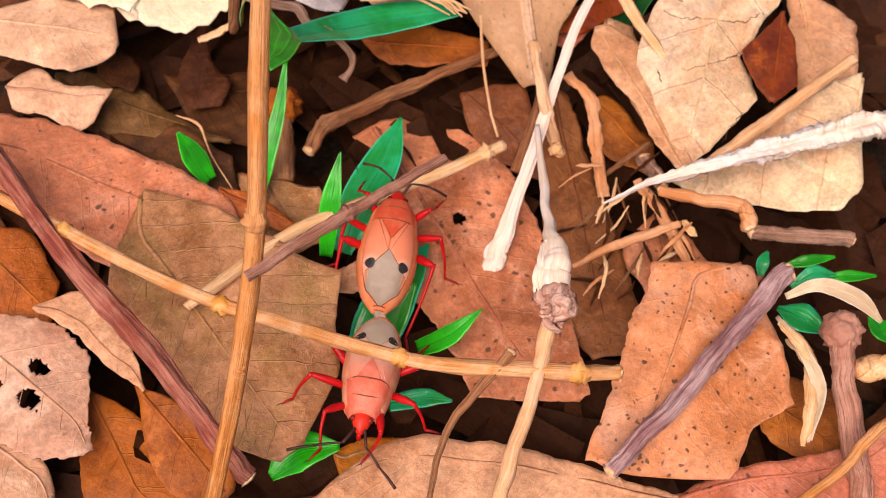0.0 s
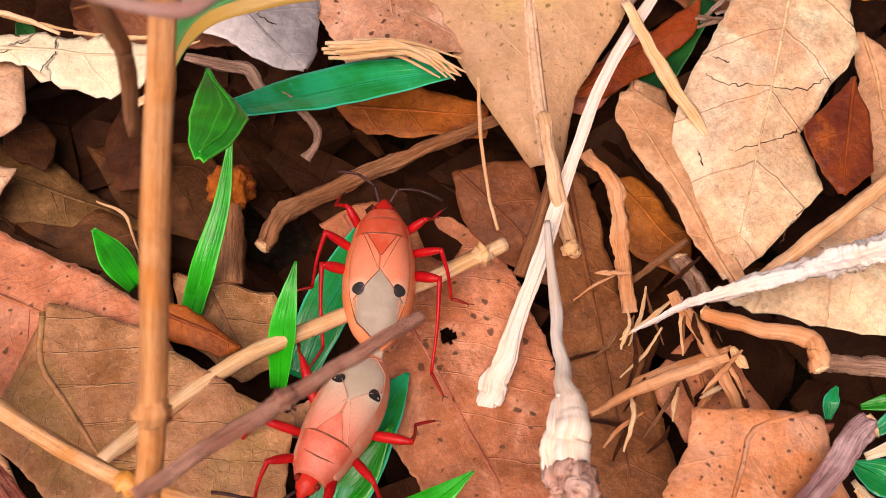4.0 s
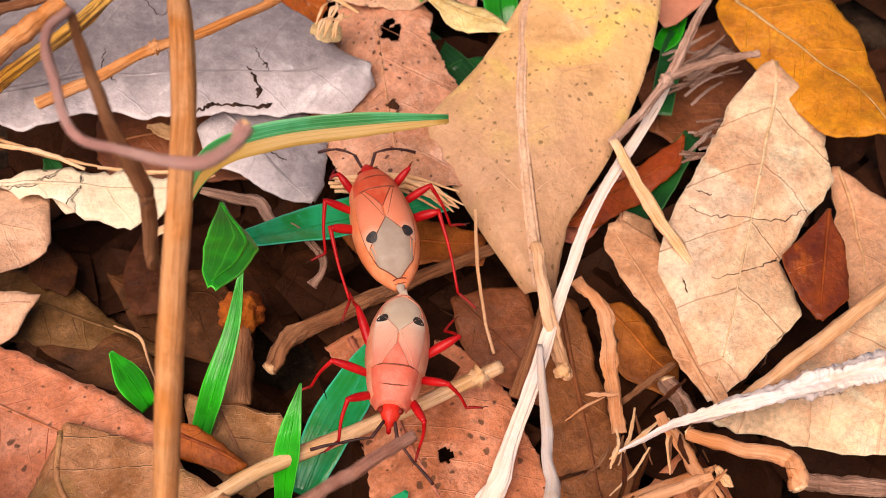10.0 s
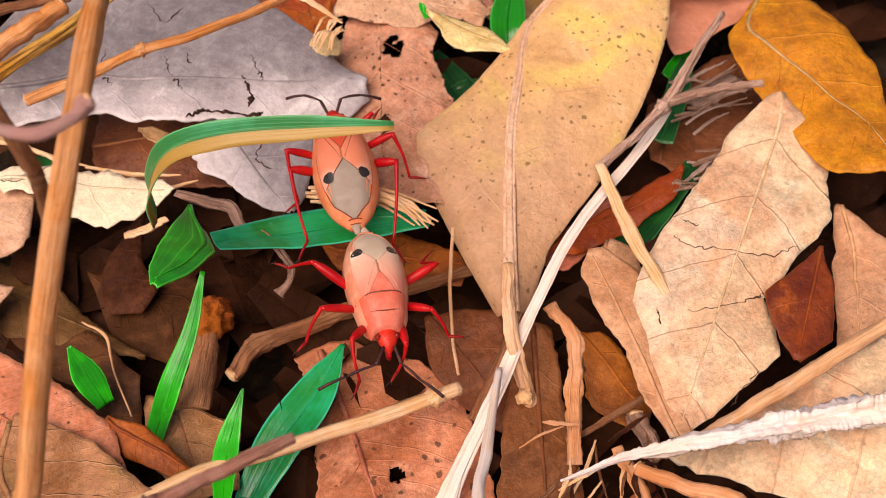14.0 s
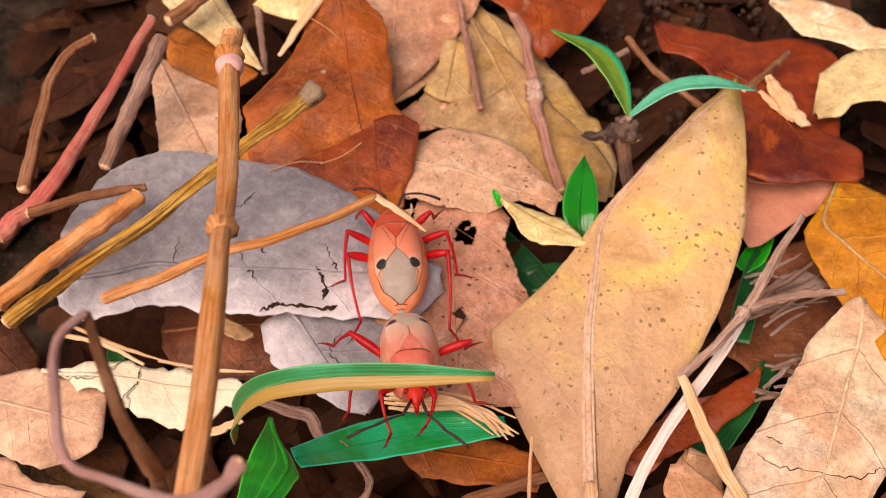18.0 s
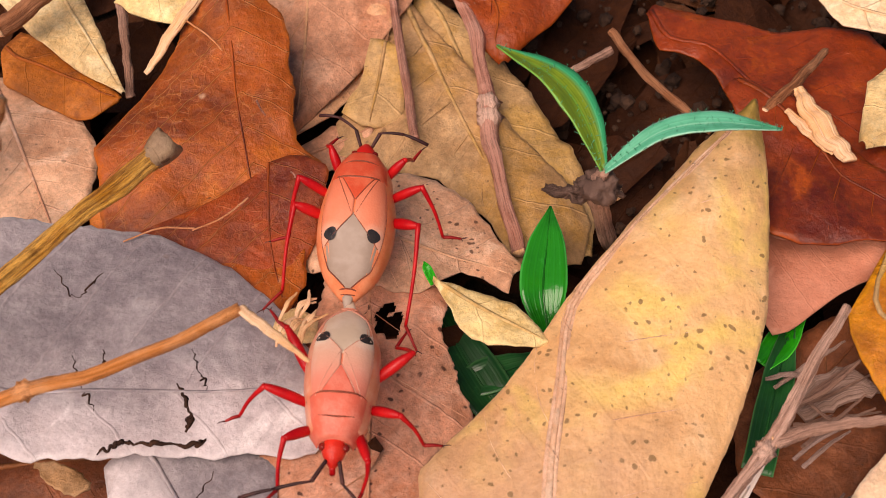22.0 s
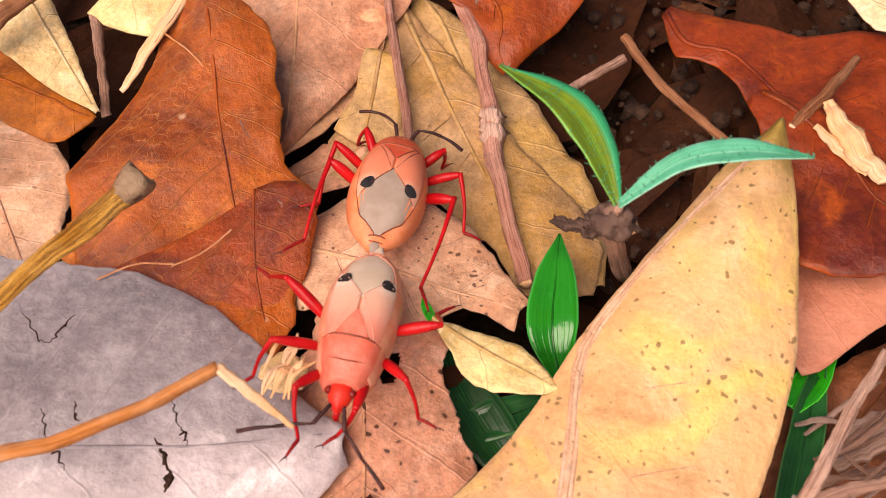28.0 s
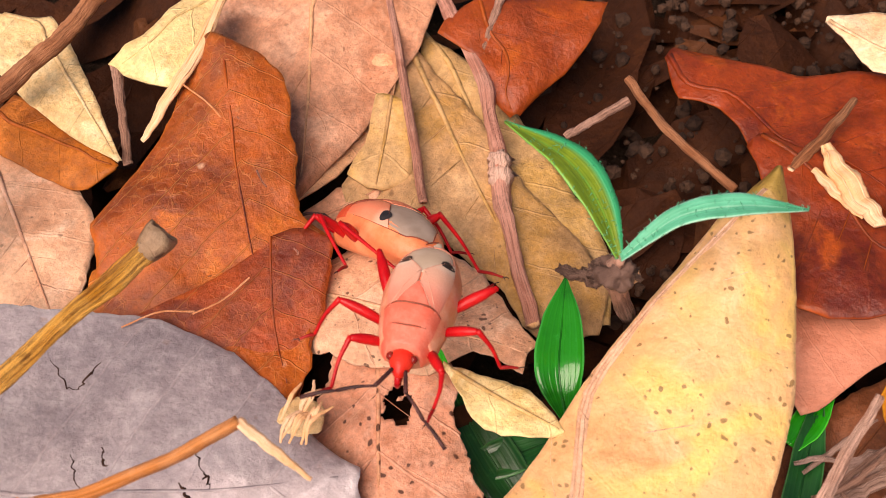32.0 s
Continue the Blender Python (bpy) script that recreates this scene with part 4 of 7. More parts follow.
leaf('dead_leaf', 'smooth pinkish brown dead leaf under a stem', (24.1, -32.2, -2.1), (53.9, -25, -0.9), 0, [0.6, 1, 1.4, 1, 0.3, -0.3, -0.3, 0.3, 0.9], [2.2, 3.5, 4.7, 5.9, 7.1, 8.3, 9.6, 8, 4.4], M_PINK)
leaf('dead_leaf', 'long pinkish brown dead leaf with a round hole', (-6.5, 26, -11.5), (12.8, -20.2, -3.5), 0.02, [3.2, 10.4, 13.1, 12.8, 12.1, 10.8, 9.1, 7.1, 4.9], [3.2, 3.1, 4.1, 5.9, 7.4, 7.2, 7, 7.6, -3.2], M_PINK, jag=0.5, holes=[(20.5, 3, 0.9)])
leaf('dead_leaf', 'dark brown leathery dead leaf strip', (18.6, 26.9, -6), (21, -13.2, -5), 0, [2.3, 2.6, 2.9, 3.3, 3.9, 4.4, 4.8, 4.8, 2.8], [1.7, 2.7, 3.6, 4.4, 4.9, 5.4, 5.5, 5.3, 2.4], M_LEATHER)
leaf('dead_leaf', 'dull brown dead leaf in the gap', (6.4, 29.4, -9.1), (17.7, 14.8, -7.9), 0, [0, 4.1, 7, 6.1, 5.1, 4.2, 3.2, 1, -1.6], [0.6, 2, 3.3, 4, 3.9, 3.8, 3.5, 2.8, 2.1], M_LEATHER)
leaf('dead_leaf', 'rust dead leaf in deep shade', (-7.7, 39, -10.2), (10.7, 36.5, -8.9), 0, [1.5, 2, 2.6, 3.1, 3.6, 3.1, 2.6, 2.1, 1.6], [-1.1, 2.2, 3.3, 3.4, 3.5, 3.5, 3.4, 3.2, 3.1], M_RUST)
leaf('dead_leaf', 'rust-brown dead leaf beneath the straws', (24.1, 27.8, -9), (32.7, 16, -9), 0, [-0.2, 2, 2.5, 2.4, 2.3, 2.2, 2.1, 0.6, -1.7], [0.6, 1.5, 2.4, 3.3, 4.2, 4.2, 3.5, 2.8, 2.1], M_RUST)
leaf('dead_leaf', 'brown shaded dead leaf under twigs', (29.4, 6.8, -6), (30.9, -5.7, -6), 0, [0.6, 1.9, 3.2, 4.1, 4.7, 5.4, 6, 5.9, 0.6], [-0.1, 2.7, 4.7, 5.5, 5, 4.5, 4, 3.6, 0.6], M_ORANGE)
leaf('dead_leaf', 'cracked cream dead leaf with pink flush', (50.2, 56.9, 0.6), (33.1, 11.0, -0.6), 0.03, [-1.0, 3.0, 5.1, 6.9, 7.8, 8.7, 7.7, 6.5, 5.5, 4.3, 6.4, 7.6, 6.1, 4.3, 2.5, 0.2], [1.5, 3.2, 4.6, 5.4, 6.1, 6.6, 7.3, 8.2, 8.9, 9.5, 9.5, 9.2, 8.1, 6.2, 4.1, 0.7], M_CREAM, jag=0.45, nv=0, splits=[[(25.6, -7.4), (26.4, -4.5), (25.5, -0.9), (24.0, 3.8), (21.2, 6.1)], [(34.7, -3.0), (32.7, 0.3), (30.1, 3.1), (28.9, 4.0)], [(23.1, -7.1), (23.5, -4.8)], [(35.7, -6.3), (37.3, -5.2)], [(38.9, 6.0), (41.4, 4.9), (43.7, 4.2)]])
leaf('dead_leaf', 'small cream-brown dead leaf with pointed tip', (25.5, 37.6, -6.1), (31.3, 19.5, -4.9), 0, [2.8, 5.3, 4.5, 3.8, 3, 2.2, 1.4, 0.6, -0.2], [-2, 1, 1.6, 1.5, 1.4, 1.3, 1, 0.6, 0.3], M_TAN)
leaf('dead_leaf', 'cream dead leaf with frayed lower edge', (61.7, 17.1, -0.7), (31.3, 9.5, -2), -0.03, [-6.6, 1, 8.6, 10.7, 9.6, 7.8, 5.2, 3.4, 0.4], [7.5, 7.4, 6.5, 5.5, 4.3, 2.8, 1.3, 0.6, 0.1], M_CREAM, jag=0.7)
leaf('dead_leaf', 'rust-red dead leaf with dark spot', (50.6, 33.6, 1.2), (46.0, 19.0, 1.0), 0, [0.2, 1.1, 2.1, 2.4, 2.7, 3.0, 3.2, 1.8, 0.2], [0.2, 1.2, 2.3, 3.5, 4.8, 4.2, 3.2, 1.9, 0.2], M_REDBROWN, wav=0.5)
leaf('dead_leaf', 'pinkish brown torn leaf edge beneath a cream leaf', (33.4, 10.3, -1.5), (24.9, 34.3, -1.5), 0, [0.1, 0.9, 1.3, 1.3, 1.4, 1.5, 2.1, 2.3, 2.2, 2.2, 0.1], [1.5, 1.6, 1.6, 1.7, 1.9, 2.4, 3.0, 3.6, 4.3, 3.3, 1.6], M_TAN, jag=0.5, wav=0.6)
leaf('dead_leaf', 'tan dead leaf with fine veins', (56.1, 43.2, -4), (54.4, 22.3, -4), 0, [-0.6, 3, 6.6, 8.1, 7.7, 7.3, 6.9, 6.5, -1.2], [1.1, 1.3, 1.5, 1.7, 1.9, 2, 2.1, 2.2, 2.2], M_TAN)
leaf('dead_leaf', 'golden-brown dead leaf with raised midrib', (43.2, 72.4, -0.2), (63.3, 45.6, 2.4), 0, [9.7, 10.3, 10.7, 10.1, 9.5, 9, 6.5, 3.4, 0.2, -3], [-7.8, 1.8, 4.3, 5.2, 6.1, 7.2, 8.2, 9.2, 9.5, 4.6], M_GOLD)
leaf('yellow_leaf', 'large yellow dead leaf with brown speckles and pale midrib', (16.9, 26.5, -4.1), (35.9, 87.7, 7.1), 0, [2.6, 7.9, 12.7, 17.4, 19.8, 17.3, 14.8, 13.2, 12, 10.2, 8.1, 6, 4, 1], [1, 0.7, 0.6, 2.2, 3.8, 4.8, 5.6, 6.2, 6.2, 6.1, 5, 3.9, 2.2, 0.3], M_YELLOW, camber=0.16, jag=0.15, wav=0.4, nv=6, stalk=13, rib=[1.0, 3.7, 6.2, 8.4, 9.8, 11.1, 8.7, 5.1, 1.0])
leaf('dead_leaf', 'dark rust dead leaf behind the yellow leaf', (36.3, 97.1, -0.1), (52.8, 77, 1), 0, [-0, 1.4, 2.4, 2.4, 2.3, 2.4, 3, 3.5, 0.3], [2.3, 3.9, 5.4, 7.6, 10, 12.5, 10.6, 5.9, 1.3], M_REDBROWN, jag=0.15)
leaf('dead_leaf', 'pinkish smooth dead leaf under the yellow leaf', (37.1, 80.4, -3.1), (53.2, 77.9, -1.9), 0, [1.9, 1.9, 1.9, 1.8, 1.8, 1.8, 1.8, 1.7, 1.7], [7.7, 12.8, 11.9, 9.7, 7.6, 5.9, 4.3, 2.1, -1.3], M_PINKSMOOTH, jag=0.1)
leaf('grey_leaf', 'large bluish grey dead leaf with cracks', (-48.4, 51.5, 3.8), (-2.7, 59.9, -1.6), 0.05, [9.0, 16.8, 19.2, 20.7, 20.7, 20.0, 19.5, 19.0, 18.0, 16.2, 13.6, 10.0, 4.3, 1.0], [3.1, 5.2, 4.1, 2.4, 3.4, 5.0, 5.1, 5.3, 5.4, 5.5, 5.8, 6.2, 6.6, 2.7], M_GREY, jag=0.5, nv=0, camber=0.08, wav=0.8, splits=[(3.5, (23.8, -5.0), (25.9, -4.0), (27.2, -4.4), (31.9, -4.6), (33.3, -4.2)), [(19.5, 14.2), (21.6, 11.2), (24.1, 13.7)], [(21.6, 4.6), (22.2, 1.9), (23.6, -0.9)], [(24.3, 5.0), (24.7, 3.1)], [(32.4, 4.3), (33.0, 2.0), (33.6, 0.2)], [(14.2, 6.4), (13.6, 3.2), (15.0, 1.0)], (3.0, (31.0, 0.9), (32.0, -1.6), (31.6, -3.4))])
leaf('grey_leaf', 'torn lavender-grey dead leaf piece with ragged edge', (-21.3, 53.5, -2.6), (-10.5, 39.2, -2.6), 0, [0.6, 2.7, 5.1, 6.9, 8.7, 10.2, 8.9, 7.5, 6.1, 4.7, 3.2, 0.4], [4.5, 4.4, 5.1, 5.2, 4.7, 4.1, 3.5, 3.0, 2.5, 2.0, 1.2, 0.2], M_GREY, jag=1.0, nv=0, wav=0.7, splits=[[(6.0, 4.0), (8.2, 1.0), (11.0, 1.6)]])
leaf('dead_leaf', 'cream white dry leaf strip with ragged edge', (-49.1, 41.1, 0), (-24.2, 40.2, 0), 0, [0.5, 1.1, 1.8, 2.4, 2.3, 2.2, 2.1, 2, 0.2], [-0.3, 0.5, 1.3, 2.4, 3.7, 4.8, 5.3, 3.1, 0.3], M_WHITELEAF, jag=1.5)
leaf('dead_leaf', 'olive-brown dead leaf in shade', (-50.5, 32.4, -8), (-25.4, 23, -8), 0, [2.3, 3.4, 4.4, 4.1, 2.9, 1.6, 0.7, -0.1, -0.8], [-1.4, 4.5, 5.5, 4.9, 4.2, 3.4, 2.6, 1.8, 1], M_OLIVE)
leaf('dead_leaf', 'large rust-brown dead leaf with fine network of veins', (-20.6, 106.6, 4.1), (-10.7, 66.9, -2.4), 0, [0, 3.6, 5.6, 6, 5.5, 5.6, 5, 4.8, 7.3, 6.4, 4.6, 3.8, 3.2, 0.9], [2.1, 4.2, 5.9, 7.6, 10.3, 13.1, 16.2, 16.2, 16.1, 16.3, 15.7, 10, 5.7, 1.5], M_RUSTBIG, nv=0, rib=[0.0, -0.2, -0.4, -0.7, -0.6, -0.5, -0.2, 0.4, 0.9])
leaf('dead_leaf', 'large tan dead leaf with smooth veins', (-13.1, 123.9, -2.9), (-11.9, 91.2, -4), 0, [-4.7, 15.1, 13.8, 12.5, 9.8, 7.8, 5.8, 2.6, -0.5], [15.8, 15.4, 14.9, 11.8, 7.9, 5, 2.6, 0.6, 0.8], M_TAN, jag=0.15)
leaf('dead_leaf', 'cream dry leaf with curled tip', (-22.3, 115.6, 2.9), (-31.7, 103.1, 4), 0, [1, 1.9, 2.9, 3.9, 4.8, 5.7, 6.5, 7.2, 1.8], [-0.6, 1, 2.4, 2, 1.5, 1.1, 0.8, 1.3, 1.9], M_CREAMY, curl=-0.1)
leaf('dead_leaf', 'cream dead leaf pointing downwards', (-44, 114.6, 2), (-30.7, 92.8, -0), 0, [-3.9, 0.9, 1, 1.1, 1.1, 1, 0.8, 0.5, 0.3], [5.4, 6.5, 7.6, 6.7, 5.9, 4.8, 3.4, 1.8, -0], M_CREAMY, jag=0.2)
leaf('dead_leaf', 'dark reddish brown dead leaf beneath a cream one', (-46.2, 99.8, -0.8), (-31.2, 93.0, -0.8), 0, [3.4, 3.5, 3.7, 3.7, 3.1, 2.5, 1.9, 1.5, 1.2, 0.8, 0.3], [0.2, 2.0, 3.9, 4.0, 4.1, 4.2, 4.2, 4.2, 4.1, 3.5, 0.3], M_RUST, jag=0.2)
leaf('dead_leaf', 'pinkish tan dead leaf under a stub', (-46.7, 96.6, -2.5), (-33.3, 73.3, -2.5), 0, [1.3, 3.3, 4.9, 6.3, 7.2, 7.4, 7.0, 5.7, 4.1, 2.0, 0.2], [1.3, 1.9, 2.6, 3.3, 4.0, 4.7, 5.4, 6.1, 6.8, 4.2, 0.6], M_PINKPALE)
leaf('dead_leaf', 'large tan dead leaf edge over a dark gap', (-9.3, 115.9, -4.6), (-13.3, 91.3, -4.6), 0, [7.3, 7.5, 7.8, 7.7, 7.5, 7.2, 6.4, 5.5, 4.3, 2.9, 0.6], [2.2, 4.2, 5.9, 5.4, 4.9, 4.3, 3.3, 2.2, 1.2, 0.6, 0.1], M_TAN, jag=0.15)
leaf('dead_leaf', 'brown dead leaf in deep shade', (-66.6, 86.4, -7.2), (-52.7, 101.2, -5.9), 0, [0.5, 3.7, 4.2, 4.7, 5.1, 5, 3.6, 2.2, 0.8], [1.2, 2, 2.8, 3.6, 4, 3.4, 2.7, 2, -0.4], M_DEEPSHADE)
leaf('dead_leaf', 'golden tan dead leaf with dark midrib', (-1.7, 113.2, -5.1), (15.2, 75.4, -7), 0, [0.4, 1.5, 2.5, 3.4, 4.2, 4.3, 4.9, 5.9, 6.9, 7.9, 7.7, 4.7], [0.4, 4, 6.6, 9.3, 13.5, 14.4, 10.9, 5.6, 3.9, 2.3, 2.3, -0.2], M_TANGOLD, nv=6)
leaf('dead_leaf', 'pale torn dead leaf with scalloped edge', (-9.6, 79.3, -3), (12.6, 72.6, -2), 0, [3.5, 7.5, 8, 8.6, 8.7, 7.5, 6.2, 4, 1.4], [0.9, 6.1, 6.2, 6.1, 5.5, 5, 1.3, 1.4, 2.4], M_CREAMPINK, jag=0.7)
leaf('dead_leaf', 'cream leaf scrap with torn corner', (4.6, 69.6, 1), (15.6, 63.5, 1), 0, [0.4, 0.8, 1.3, 1.7, 2, 2.2, 1.6, 0.9, 0.3], [-0.2, 0.9, 2, 2.9, 3.4, 3.2, 2.4, 1.6, 0.1], M_CREAMY, jag=0.5)
leaf('dead_leaf', 'mottled pinkish orange dead leaf with bitten holes', (-2.9, 82.5, -4), (0.4, 41.1, -3), 0, [0.9, 2.6, 4.4, 6.2, 8, 7, 7.6, 8.8, 9.9, 6.6, 4.9, 5.3, 6.7, 8.1], [-0.2, 1.4, 3.1, 4.5, 5.8, 7.1, 6.2, 4.4, 4.1, 11.4, 9.5, 8.2, 7, 5.8], M_MOTTLED, jag=0.7, holes=[(15.5, 1.8, 1.75)])
leaf('dead_leaf', 'orange-brown curled dead leaf in shade', (6.5, 116.5, 0.1), (10.1, 102, -3.1), 0, [1.2, 9.8, 14.2, 12.9, 11.6, 9.7, 7.4, 4.4, 1.3], [0.3, 4.3, 5.5, 3.9, 2.3, 1.5, 1.3, 1.1, -0.5], M_REDBROWN, curl=-0.1)
# the darker red-brown material stands in for the shade on this leaf
leaf('dead_leaf', 'large orange-brown dead leaf arching over soil', (25.9, 109.3, -6), (53.2, 87.6, -1.1), 0, [5.5, 6.9, 8.3, 9.7, 12.4, 15.1, 12.8, 4.9, -3], [-2.8, 1.2, -0.3, 1.6, 4.9, 3.4, 3.6, 3.8, 4], M_REDBROWN, jag=0.15)
leaf('dead_leaf', 'cream yellow dead leaf with notched edge', (67.9, 100.1, 2.4), (48.2, 87.1, 1), 0, [-1.9, 1.1, 4.1, 6.9, 4.4, 1.8, 0.4, 1.1, -0], [2.5, 3.7, 5, 6.3, 7.5, 7.1, 6.7, 4, 1.2], M_CREAMY)
leaf('dead_leaf', 'cream dead leaf among shaded litter', (44.2, 112, -1.3), (67.7, 98.9, 0.2), 0, [1.9, 4.6, 5.7, 5.1, 4.6, 4, 3.5, 2.9, -1.7], [-1.3, 0.8, 2.9, 2.7, 2.3, 2.4, 2.6, 2.8, 2.9], M_CREAM)
leaf('dead_leaf', 'pinkish dead leaf in the shade of the cream leaf', (18.3, 38, -8.2), (35.5, 48, -6.8), 0, [-0.9, -0.1, 0.7, 1.4, 1.9, 2.5, 1.7, 0.6, -0.6], [1.4, 4.4, 3.8, 3.3, 2.7, 2.6, 2.6, 2.5, 1], M_PINK)
leaf('dead_leaf', 'brown dead leaf under a forked twig', (19.7, 38.6, -7.1), (38.8, 47.8, -5.8), 0, [-1, -0.3, 0.3, 0.9, 1.4, 1.8, 2.1, 2.5, 2.8], [1.3, 3, 3, 2.9, 2.8, 2.2, 1.6, 0.8, -2.5], M_REDBROWN)
leaf('dead_leaf', 'pinkish dead leaf behind the yellow leaf', (0.6, 117, -6.9), (17.5, 77.5, -8.2), 0, [-1.2, 1.7, 4.2, 5.1, 5.8, 6.3, 6.8, 6.5, 3.5], [1.8, 2.9, 4.1, 5.3, 5.4, 4.5, 3.9, 3.6, -1.4], M_TANGOLD)
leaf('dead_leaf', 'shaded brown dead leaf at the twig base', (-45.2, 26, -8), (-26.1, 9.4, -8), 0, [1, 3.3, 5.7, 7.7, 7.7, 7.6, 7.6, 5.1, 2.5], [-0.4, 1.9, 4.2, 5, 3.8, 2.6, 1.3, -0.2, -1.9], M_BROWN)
leaf('dead_leaf', 'dark brown dead leaf beneath grass', (-35.6, 33, -9), (-18.5, 30.5, -9), 0, [1.5, 1.9, 2.2, 2.6, 3, 3.3, 3.4, 0.4, -2.6], [-1.1, 1.9, 4.9, 7.3, 7.8, 8.2, 8.7, 9.2, 3.7], M_DEEPSHADE)
leaf('dead_leaf', 'grey-brown dead leaf in the dark gap', (-22.8, 18.8, -9.2), (-16, 4.6, -6.9), 0, [-2.4, -0.2, 2, 4.2, 6, 5.4, 4.8, 4.3, 3.7], [2.7, 3.2, 3.7, 4.1, 4.6, 3.8, 3.1, 2.4, 1.6], M_GREYBROWN)
UPRIGHT = stick('twig', 'upright orange-brown twig with joints, bending over at its top', [(-28.5, -37.5, 1), (-20.8, -19.1, 24.2), (-17.7, -2.3, 39.5), (-17.0, 17.3, 46.8), (-20.1, 37.0, 40.2), (-24.0, 58.7, 35.6), (-24.4, 62.5, 35.2)], [0.85, 0.85, 0.9, 0.9, 0.9, 1.0, 1.1], M_ORANGETWIG, nodes=[0.24, 0.62, 0.83])
stick('twig', 'yellow jointed dry stem across the litter', [(-56.7, 11.8, 2), (-44.6, 3.4, 4.7), (-27.9, -8.8, 10.3), (-19.9, -12.6, 11), (-5, -18.1, 11), (10.8, -20.3, 10), (18.3, -20.1, 8)], [0.7, 0.8, 0.8, 0.8, 0.8, 0.9, 0.9], M_YELLOWTWIG, nodes=[0.18, 0.4, 0.66, 0.88], rough=0.3)
stick('stem', 'purple-red dry stem across brown leaves', [(-56.1, 19.1, 2), (-44.4, 1, 5), (-32.7, -14.1, 6), (-26, -23.3, 5), (-22.6, -27.7, 3)], [1, 1.2, 1.2, 1.1, 1], M_REDPURPLE, ridges=5, rough=0.3)
stick('stem', 'purple-grey dry stem lying on a leaf', [(41.7, -6.8, 3.3), (29.1, -18.9, 5), (16.5, -30.1, 4.5)], [1.2, 1.1, 0.9], M_PURPLE, ridges=6, rough=0.3)
stick('stick', 'beige dry stick with a frayed end', [(10.4, 17.1, -4), (-2.9, 10.4, -2), (-17.3, 3.7, 0), (-27.4, -4.3, 1), (-30, -6.3, 1)], [0.8, 0.8, 0.8, 0.7, 0.5], M_STRAW, nodes=[0.05])
stick('twig', 'grey-pink side twig sticking up over the litter', [(-19.8, -17.3, 31.5), (-10.3, -11.6, 32.2), (-0.8, -5.8, 31.7)], [0.5, 0.6, 0.4], M_PINKTWIG, nodes=[0.5], rough=0.35)
stick('stalk', 'split white dry stalk with a frayed wide foot', [(35.2, 55, -0.7), (22.9, 35.2, 0), (16.2, 20.4, -2), (11.2, 8.5, -4.5), (8.6, 2.8, -6.0), (7.2, 0.0, -7.2)], [0.6, 0.66, 0.74, 0.82, 1.35, 1.1], M_WHITE, flat=0.3, ridges=5, rough=0.3)
stick('leaf_stalk', 'brown stalk of the yellow leaf', [(15.4, 30.5, 0), (15.9, 23.2, 0), (18, 17.8, -6.5), (17.5, 16.8, -5)], [0.7, 0.8, 0.8, 0.9], M_BEIGE, rough=0.3, ridges=3)
stick('bud_stalk', 'white stalk ending in a dry bud', [(14.7, 17.9, -1), (13.3, 5.5, 5), (12.6, -2, 9), (12.4, -7.1, 12), (12, -10.1, 12.5), (11.6, -13.6, 12)], [0.4, 0.55, 0.7, 1.3, 1.7, 1.35], M_WHITE, rough=0.2)
stick('stem', 'pale brown stem below a bud', [(12, -10.6, 12), (9.2, -19.8, 10.5), (5, -30, 8), (2.9, -34.7, 6)], [1.3, 0.8, 0.8, 0.8], M_BEIGE)
stick('twig', 'thin dark snag with a broken tip', [(6.2, -18.3, 11.7), (1.5, -22.3, 8), (-1.3, -25.2, 5), (-3.3, -31.5, 2)], [0.7, 0.5, 0.4, 0.3], M_BROWNTWIG)
stick('twig', 'tapered white weathered twig', [(20.6, 3.3, 4), (29.9, 7.1, 3.5), (41.1, 9.5, 4), (50.4, 11.6, 4), (61.5, 14, 4)], [0.1, 0.5, 1.1, 1.2, 1.2], M_CRUST, rough=1.0)
stick('twig', 'beige twig crossing a cream leaf', [(34.2, 8.6, 2), (45.3, 16.1, 2), (58, 24.5, 2)], [0.7, 0.8, 0.8], M_BEIGE)
stick('straw', 'flat pale straw on a cream leaf', [(26, 43.6, 2.3), (29.8, 33.7, 1), (34.2, 25.7, -0.5)], [0.6, 0.9, 0.3], M_STRAW, flat=0.4)
stick('twig', 'forked dry twig with peeling bark', [(41.7, 65.2, 6), (37.7, 58.7, 4), (34.8, 53.8, 2.5), (30.3, 48.2, 2), (26, 44, 1)], [0.4, 0.5, 0.7, 0.5, 0.5], M_FORK, nodes=[0.55], rough=0.45, ridges=4)
stick('twig', 'grey side twig of a forked twig', [(34.7, 53.4, 2.5), (39.6, 54.9, 3), (46, 55.4, 4)], [0.6, 0.5, 0.4], M_FORK, rough=0.4)
stick('stick', 'pinkish orange bent stick with cut end', [(28.3, 5.3, 3), (32.2, 2.7, 5), (36.1, 1.3, 6), (37.2, -0.4, 6.5), (37.2, -2, 6)], [0.7, 0.8, 0.85, 0.95, 1.0], M_ORANGESTICK)
stick('twig', 'thin orange twig beside bark strips', [(16.1, -4, 2), (21.6, -1.6, 2), (26.9, 0, 2), (30.1, 1, 2)], [0.3, 0.6, 0.6, 0.5], M_ORANGESTICK)
stick('bark_strip', 'orange bark strip in the litter', [(26.9, 9.8, -2), (29.6, 4, -2), (32.1, -3.4, -3)], [0.6, 0.8, 0.5], M_ORANGESTICK, flat=0.3)
